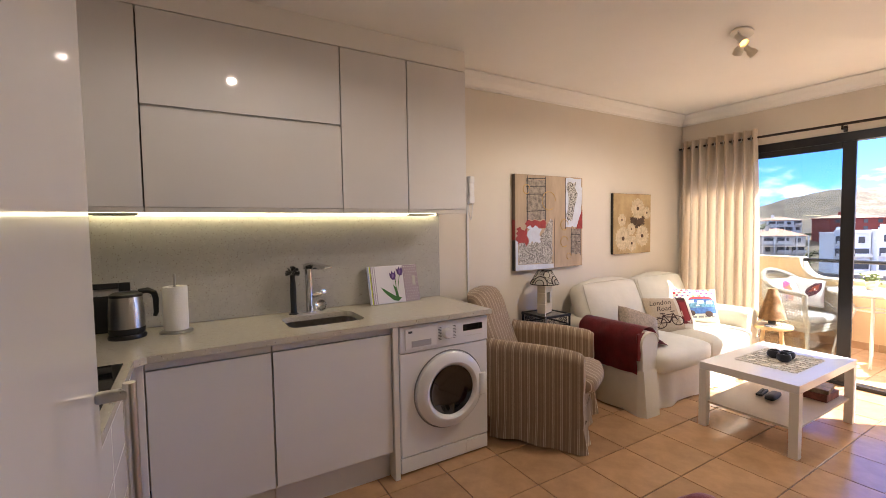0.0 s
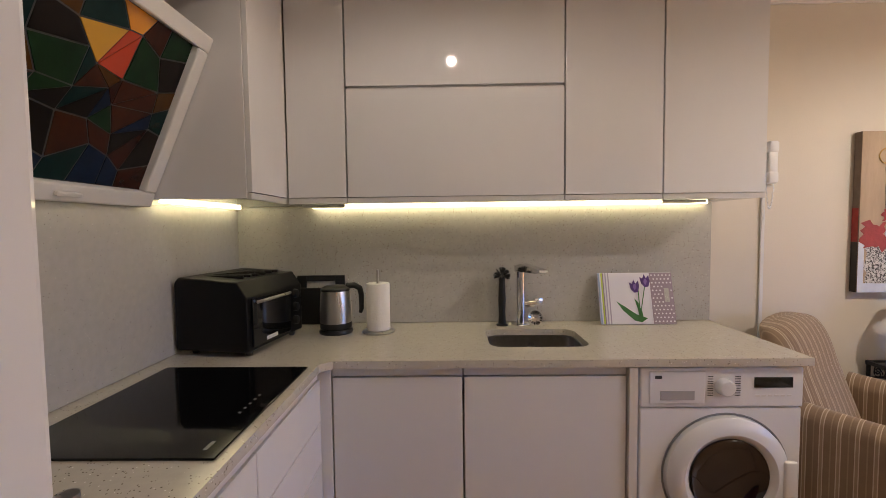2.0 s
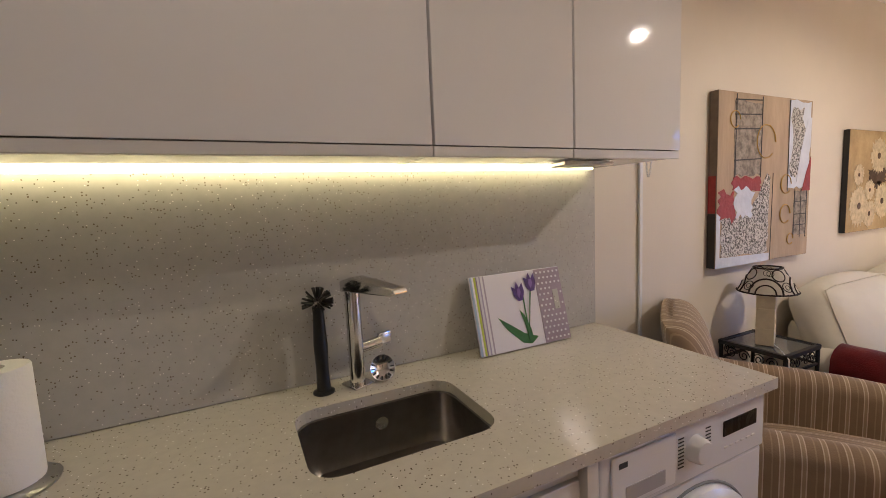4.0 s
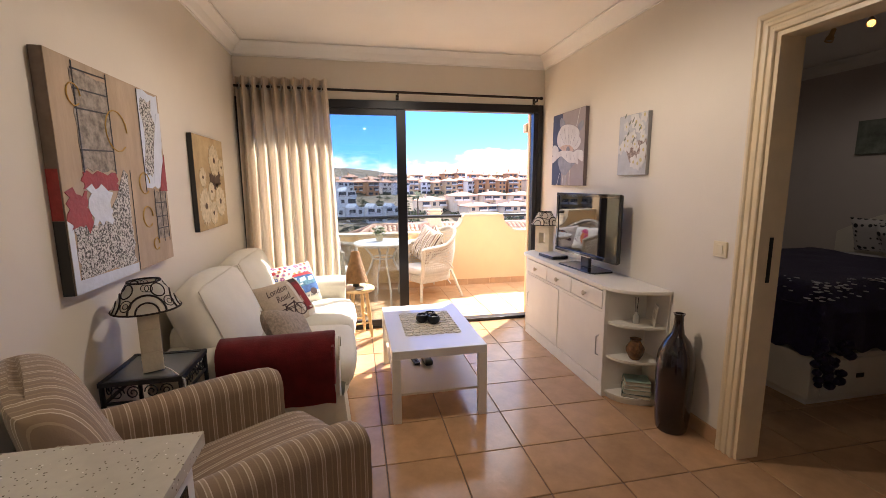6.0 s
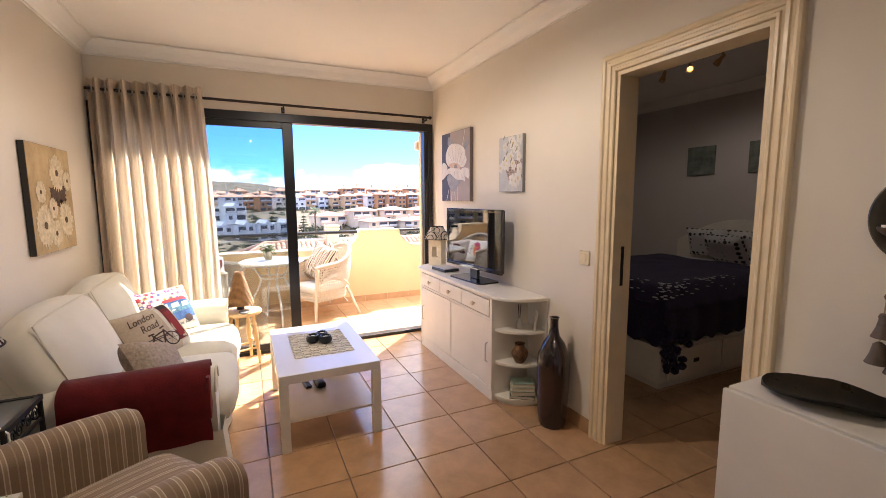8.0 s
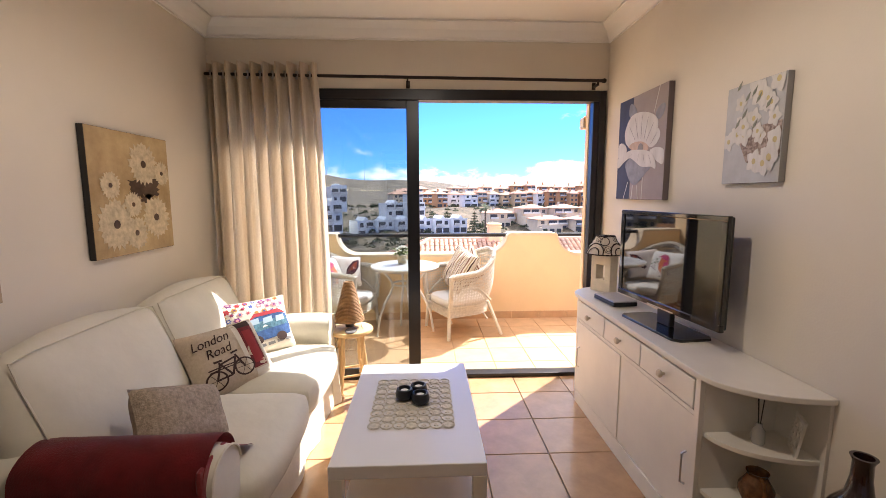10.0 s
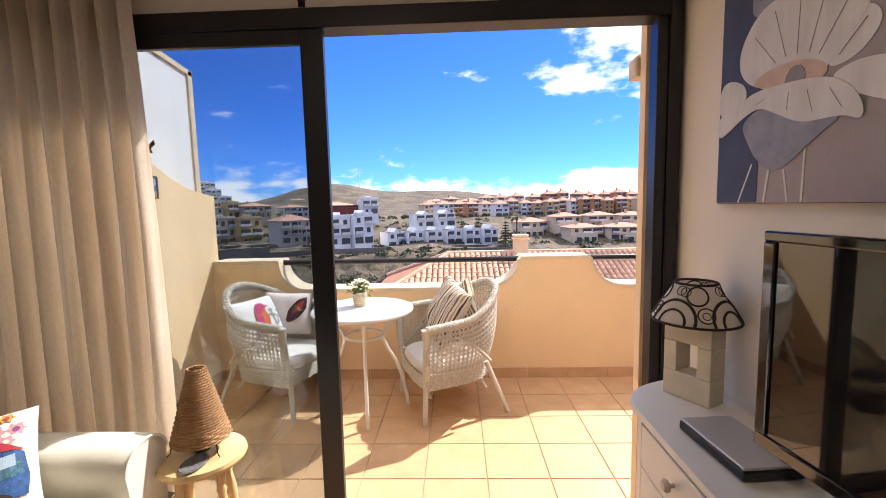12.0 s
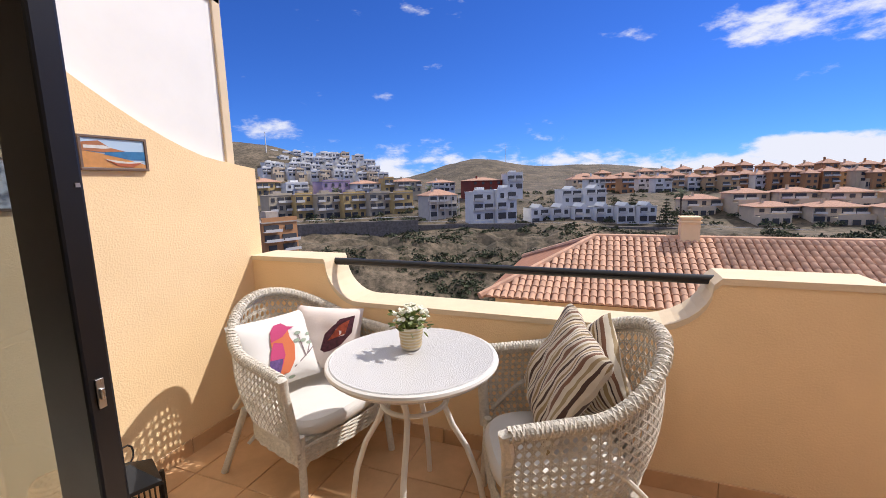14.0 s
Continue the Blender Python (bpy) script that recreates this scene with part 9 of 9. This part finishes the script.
far_house(225.1, -145.1, -1.7, 4.0, 6.5, -33.7, 3, "sand", "tile")
far_house(213.2, -141.8, -1.6, 3.7, 5.9, -34.5, 3, "sand", "tile")
far_house(212.4, -145.2, -1.6, 2.5, 5.8, -35.3, 3, "orange", "tile")
far_house(200.1, -141.2, -1.5, 3.2, 6.1, -36.2, 3, "sand", "tile")
far_house(210.3, -152.3, -1.5, 2.3, 5.7, -36.9, 3, "orange", "tile")
far_house(203.0, 185.4, 7.7, 5.3, 5.1, 43.1, 2, "white", "flat")
far_house(207.4, 180.5, 7.0, 7.2, 5.2, 41.7, 2, "sand", "flat")
far_house(212.3, 174.9, 6.8, 6.0, 5.2, 40.1, 2, "white", "flat")
far_house(215.1, 171.6, 6.6, 5.0, 5.2, 39.2, 2, "sand", "flat")
far_house(220.8, 164.3, 5.2, 7.2, 5.3, 37.3, 2, "white", "flat")
far_house(223.9, 160.2, 5.1, 7.0, 5.3, 36.2, 2, "sand", "flat")
far_house(228.5, 153.6, 5.4, 6.7, 5.3, 34.5, 2, "white", "flat")
far_house(231.6, 149.0, 4.8, 6.2, 5.4, 33.3, 2, "white", "flat")
far_house(236.0, 142.1, 3.4, 6.6, 5.4, 31.6, 2, "white", "flat")
far_house(239.9, 135.6, 3.4, 7.9, 5.4, 30.0, 2, "sand", "flat")
far_house(242.5, 131.0, 3.2, 6.9, 5.4, 28.8, 2, "white", "flat")
far_house(223.0, 200.6, 11.8, 7.4, 5.5, 42.6, 2, "white", "flat")
far_house(226.6, 196.6, 11.0, 5.5, 5.5, 41.6, 2, "white", "flat")
far_house(232.8, 189.4, 11.0, 8.4, 5.6, 39.7, 2, "white", "flat")
far_house(236.7, 184.6, 10.8, 7.1, 5.6, 38.5, 2, "white", "flat")
far_house(240.6, 179.5, 9.6, 6.0, 5.6, 37.3, 2, "white", "flat")
far_house(245.6, 172.8, 10.1, 5.0, 5.7, 35.7, 2, "white", "flat")
far_house(249.8, 166.8, 8.9, 5.8, 5.7, 34.2, 2, "white", "flat")
far_house(252.7, 162.4, 8.7, 5.0, 5.7, 33.2, 2, "white", "flat")
far_house(258.6, 153.0, 7.5, 8.0, 5.7, 31.1, 2, "sand", "flat")
far_house(261.4, 148.4, 8.0, 9.0, 5.8, 30.0, 2, "white", "flat")
far_house(243.1, 215.7, 15.8, 7.3, 5.9, 42.2, 2, "sand", "flat")
far_house(247.5, 210.7, 16.6, 6.7, 5.9, 41.0, 2, "white", "flat")
far_house(252.4, 204.9, 15.0, 6.3, 5.9, 39.6, 2, "white", "flat")
far_house(257.2, 199.0, 15.9, 8.4, 6.0, 38.3, 2, "white", "flat")
far_house(262.7, 191.8, 15.6, 9.4, 6.0, 36.6, 2, "white", "flat")
far_house(266.0, 187.3, 15.2, 5.4, 6.0, 35.6, 2, "white", "flat")
far_house(271.4, 179.5, 14.6, 5.4, 6.1, 33.9, 2, "white", "flat")
far_house(275.2, 173.8, 12.7, 5.8, 6.1, 32.7, 2, "white", "flat")
far_house(281.4, 163.7, 13.2, 9.8, 6.1, 30.6, 2, "white", "flat")
far_house(262.0, 232.1, 22.3, 5.3, 6.2, 42.1, 2, "white", "flat")
far_house(268.5, 224.7, 21.1, 9.0, 6.2, 40.5, 2, "white", "flat")
far_house(272.4, 220.0, 21.8, 6.4, 6.3, 39.4, 2, "white", "flat")
far_house(277.9, 213.2, 20.3, 6.1, 6.3, 38.0, 2, "white", "flat")
far_house(285.5, 202.9, 20.5, 10.2, 6.4, 35.9, 2, "white", "flat")
far_house(290.2, 196.4, 19.8, 9.4, 6.4, 34.5, 2, "white", "flat")
far_house(293.5, 191.5, 20.3, 6.7, 6.4, 33.5, 2, "sand", "flat")
far_house(299.1, 182.7, 18.4, 7.4, 6.4, 31.8, 2, "white", "flat")
far_house(51.9, 42.4, -9.6, 5.0, 6.3, 42.1, 4, "orange", "flat")

# retaining walls along the far side of the ravine
M_rw = mat("grey_stone_wall", (0.20, 0.175, 0.15), 0.95, vary=0.45, scale=1.5, bump=0.6, bscale=4)
for a0, a1, d, zt, zb in ((41, 24.5, 116, -8.2, -13), (24.5, 9, 122, -10.2, -14), (9.2, -12.2, 124, -11.2, -16), (-12, -34, 128, -12.0, -17)):
    rw = thing("retaining_wall", "grey stone retaining wall above the ravine", "wall", (0, 0, 0))
    P = [(6 + d * math.cos(radians(a0 + (a1 - a0) * k / 12)), 0.8 + d * math.sin(radians(a0 + (a1 - a0) * k / 12))) for k in range(13)]
    Q = [(6 + (d + 1) * math.cos(radians(a0 + (a1 - a0) * k / 12)), 0.8 + (d + 1) * math.sin(radians(a0 + (a1 - a0) * k / 12))) for k in range(13)]
    part("wall", bm_prism(P + Q[::-1], "z", zb - 3, zt), M_rw, rw)
    part("guard_rail", bm_tube([(x, y, zt + 0.9) for x, y in P], 0.06, 5), M_wfr, rw)

# scrub on the slope
random.seed(77)
sv, sf = [], []


def clump(x, y, z, r, nl):
    for _ in range(nl):
        u, w_, q = random.uniform(0, 6.283), random.uniform(0.0, 1.0), random.random() ** 0.5
        c = Vector((x + r * q * math.cos(u), y + r * q * math.sin(u), z + r * 0.9 * w_ * (1.1 - q)))
        s = (0.08 + r * 0.09) * random.uniform(0.7, 1.5)
        d1 = Vector((random.uniform(-1, 1), random.uniform(-1, 1), random.uniform(-0.6, 1))).normalized() * s
        d2 = d1.cross(Vector((random.uniform(-1, 1), random.uniform(-1, 1), random.uniform(-1, 1)))).normalized() * s * 0.6
        i = len(sv)
        sv.extend([c - d1 - d2, c + d1 - d2, c + d1 + d2 * 0.7, c - d1 + d2])
        sf.append((i, i + 1, i + 2, i + 3))


for _ in range(2600):
    a, d = radians(random.uniform(-32, 44)), random.uniform(82, 119)
    x, y = 6 + d * math.cos(a), 0.8 + d * math.sin(a)
    dens = noise.noise(Vector((x * 0.06, y * 0.06, 9)))
    if dens < -0.25 + (0.35 if math.degrees(a) > 27 else 0):
        continue
    clump(x, y, ground_z(x, y) - 0.2, 0.35 + 1.5 * random.random() ** 2.2, 42)
for _ in range(620):
    a, d = radians(random.uniform(-34, 44)), random.uniform(126, 236)
    x, y = 6 + d * math.cos(a), 0.8 + d * math.sin(a)
    clump(x, y, ground_z(x, y) + 0.5, random.uniform(0.8, 2.0), 60)
scm = bpy.data.meshes.new("scrub")
scm.from_pydata([tuple(v) for v in sv], [], sf)
scm.materials.append(mat("scrub_leaf", (0.085, 0.10, 0.045), 0.9, vary=0.7, scale=0.35))
tagged(new("hillside_scrub", scm), "low dark green scrub bushes on the slope", "bushes", "", "stuff")


def palm(x, y, z, h):
    t = thing("palm_tree", "palm tree with a tuft of drooping fronds", "tree", (x, y, z), 0, "far palms")
    part("trunk", bm_tube([(0, 0, 0), (0.1, 0, h * 0.5), (0, 0.1, h)], [0.3, 0.22, 0.2], 8), mat("palm_trunk", (0.12, 0.08, 0.05), 0.9), t)
    fr_ = []
    for k in range(22):
        a = k * 2.4
        tilt_ = 0.2 + 0.8 * ((k * 7) % 11) / 11
        pts = [Vector((math.cos(a) * s * 2.2, math.sin(a) * s * 2.2, h + 1.5 * s * (1 - tilt_) * 1.6 - 1.8 * s * s * tilt_)) for s in (0, 0.3, 0.6, 0.85, 1)]
        b = bmesh.new()
        side = Vector((-math.sin(a), math.cos(a), 0))
        rr = [[b.verts.new(p - side * w_), b.verts.new(p + Vector((0, 0, 0.05))), b.verts.new(p + side * w_)] for p, w_ in zip(pts, (0.05, 0.3, 0.35, 0.25, 0.03))]
        for q0, q1 in zip(rr, rr[1:]):
            b.faces.new((q0[0], q0[1], q1[1], q1[0]))
            b.faces.new((q0[1], q0[2], q1[2], q1[1]))
        fr_.append(b)
    part("crown", bm_join(*fr_), MATS["scrub_leaf"], t)


for a, d in ((35.0, 172), (25.5, 170), (22.8, 168), (-8, 133)):
    x, y = 6 + d * math.cos(radians(a)), 0.8 + d * math.sin(radians(a))
    palm(x, y, ground_z(x, y), 7.5)
x, y = 6 + 127 * math.cos(radians(-6.5)), 0.8 + 127 * math.sin(radians(-6.5))
ar = thing("conifer_tree", "tall layered conifer beside the white terrace", "tree", (x, y, -12.5))
part("trunk", bm_tube([(0, 0, 0), (0, 0, 9)], [0.3, 0.05], 8), MATS["palm_trunk"], ar)
sv, sf = [], []
for k in range(9):
    for j in range(6):
        a = j * 1.047 + k
        r = 2.4 * (1 - k / 9.5)
        clump(r * 0.6 * math.cos(a), r * 0.6 * math.sin(a), 1.8 + 0.8 * k, 0.5 * r + 0.2, 16)
cmz = bpy.data.meshes.new("crown")
cmz.from_pydata([tuple(v) for v in sv], [], sf)
cmz.materials.append(MATS["scrub_leaf"])
co = new("crown", cmz)
co.parent = ar
for a, d, h in ((12.8, 640, 26), (8.0, 660, 18), (43.0, 330, 14)):
    x, y = 6 + d * math.cos(radians(a)), 0.8 + d * math.sin(radians(a))
    ms = thing("radio_mast", "thin lattice radio mast on the far hill", "mast", (x, y, ground_z(x, y)), 0, "far masts")
    part("mast", bm_tube([(0, 0, -1), (0, 0, h)], [0.5, 0.15], 5), M_wfr, ms)

# ---- neighbouring tiled roof ----
rf = thing("tiled_roof_building", "low building with a terracotta pantile hip roof", "building", (0, 0, 0))
X0, Z0, X1, Z1, YL, YR, YA = 16.6, -1.63, 19.8, -0.36, 3.95, -22.0, 1.15
part("wall", bm_box(X0 + 0.35, YR, -24.2, 2 * X1 - X0 - 0.35, YL - 0.35, Z0 - 0.1), M_render, rf)
rb = bmesh.new()
v = [rb.verts.new(c) for c in ((X0, YL, Z0), (X0, YR, Z0), (2 * X1 - X0, YR, Z0), (2 * X1 - X0, YL, Z0), (X1, YA, Z1), (X1, YR, Z1))]
for q in ((0, 1, 5, 4), (4, 5, 2, 3), (0, 4, 3), (0, 3, 2, 1), (1, 2, 5)):
    rb.faces.new([v[i] for i in q])
bmesh.ops.recalc_face_normals(rb, faces=rb.faces[:])
M_roofb = mat("terracotta_mortar", (0.42, 0.185, 0.10), 0.9, vary=0.25, scale=3)
part("roof_deck", rb, M_roofb, rf)
M_pan = mat("terracotta_pantile", (0.66, 0.385, 0.25), 0.85, vary=0.3, scale=2.2, bump=0.3, bscale=30, rnd=0.16)
PC, PRW = 0.185, 0.31
slope = math.atan2(Z1 - Z0, X1 - X0)
SL = math.hypot(X1 - X0, Z1 - Z0)


def pantile(n=6, L=0.345):
    bm = bmesh.new()
    rows = []
    for yy, r in ((0, 0.080), (L, 0.066)):
        rows.append([bm.verts.new((yy, r * 1.08 * math.cos(math.pi * k / n), 0.006 + r * 0.85 * math.sin(math.pi * k / n))) for k in range(n + 1)])
    for k in range(n):
        bm.faces.new((rows[0][k], rows[0][k + 1], rows[1][k + 1], rows[1][k]))
    bm.faces.new(rows[0][::-1])
    bmesh.ops.recalc_face_normals(bm, faces=bm.faces[:])
    return bm


PAN_ME = mesh_of(pantile(), M_pan, True)
basep = PAN_ME.vertices
pv = [tuple(q.co) for q in basep]
pf_ = [tuple(q.vertices) for q in PAN_ME.polygons]
jv, jf = [], []
npan = 0
ncol = int((YL - YR) / PC)
for c in range(ncol):
    yc = YL - PC * (c + 0.5)
    lim = SL if yc < YA else SL * (YL - yc) / (YL - YA)
    r = 0
    while True:
        s = 0.02 + r * PRW * 0.92
        if s + 0.25 > lim:
            break
        m_ = Matrix.Translation((X0 + s * math.cos(slope) - 0.05, yc + random.uniform(-0.006, 0.006), Z0 + s * math.sin(slope) + 0.012 + random.uniform(0, 0.006))) @ Matrix.Rotation(-slope + 0.03, 4, 'Y')
        if npan < 290 and yc > -3.0:
            o = new("tile", PAN_ME)
            o.parent = rf
            o.matrix_local = m_
            npan += 1
        else:
            i0 = len(jv)
            jv.extend([tuple(m_ @ Vector(q)) for q in pv])
            jf.extend([tuple(i + i0 for i in q) for q in pf_])
        r += 1
jm = bpy.data.meshes.new("roof_tiles")
jm.from_pydata(jv, [], jf)
jm.materials.append(M_pan)
jm.polygons.foreach_set("use_smooth", [True] * len(jm.polygons))
jo = tagged(new("roof_tiles", jm), "terracotta pantiles in rows along the roof", "", "", "stuff")
jo.parent = rf
part("ridge_cap", bm_tube([(X1, YA, Z1 + 0.02), (X1, YR, Z1 + 0.02)], 0.10, 8), M_pan, rf, "", True)
part("hip_cap", bm_tube([(X0, YL, Z0 + 0.03), (X1, YA, Z1 + 0.03)], 0.10, 8), M_pan, rf, "", True)
part("hip_cap", bm_tube([(2 * X1 - X0, YL, Z0 + 0.03), (X1, YA, Z1 + 0.03)], 0.10, 8), M_pan, rf, "", True)
ch = part("chimney", bm_box(X1 - 0.25, -1.62, Z1 - 0.4, X1 + 0.25, -1.14, 0.12, 0.01), M_render, rf)
part("chimney_cap", bm_join(bm_box(X1 - 0.29, -1.66, 0.12, X1 + 0.29, -1.10, 0.18, 0.01), bm_box(X1 - 0.25, -1.62, 0.18, X1 + 0.25, -1.14, 0.24, 0.01), bm_box(X1 - 0.28, -1.65, 0.24, X1 + 0.28, -1.11, 0.30, 0.01)), M_render, ch)

# ---- floor tiles ----
TP = 0.366
TILE_ME = mesh_of(bm_box(-TP / 2 + 0.0028, -TP / 2 + 0.0028, -0.012, TP / 2 - 0.0028, TP / 2 - 0.0028, 0.0, 0.0025, 1), M_tile)
floor_ob = bpy.data.objects["floor"]
for i in range(-10, 6):
    for j in range(-13, 6):
        x, y = 4.10 + TP * (i + 0.5), 0.664 + TP * (j + 0.5)
        if y < -T - 0.2 and not (1.9 < x < 6.4):
            continue
        o = new("tile", TILE_ME)
        o.parent = floor_ob
        o.matrix_local = pose(x, y, random.uniform(-0.0006, 0.0), 0, 0, 90 * ((i * 3 + j * 5) % 4))
BP = 0.335
BT_ME = mesh_of(bm_box(-BP / 2 + 0.003, -BP / 2 + 0.003, -0.012, BP / 2 - 0.003, BP / 2 - 0.003, 0.0, 0.002, 1), M_btile)
bf_ob = bpy.data.objects["balcony_floor"]
for i in range(5):
    for j in range(-6, 9):
        o = new("tile", BT_ME)
        o.parent = bf_ob
        o.matrix_local = pose(6.295 + BP * (i + 0.5), 0.07 + BP * (j + 0.5), ZB + random.uniform(-0.0006, 0), 0, 0, 90 * ((i + j) % 4))
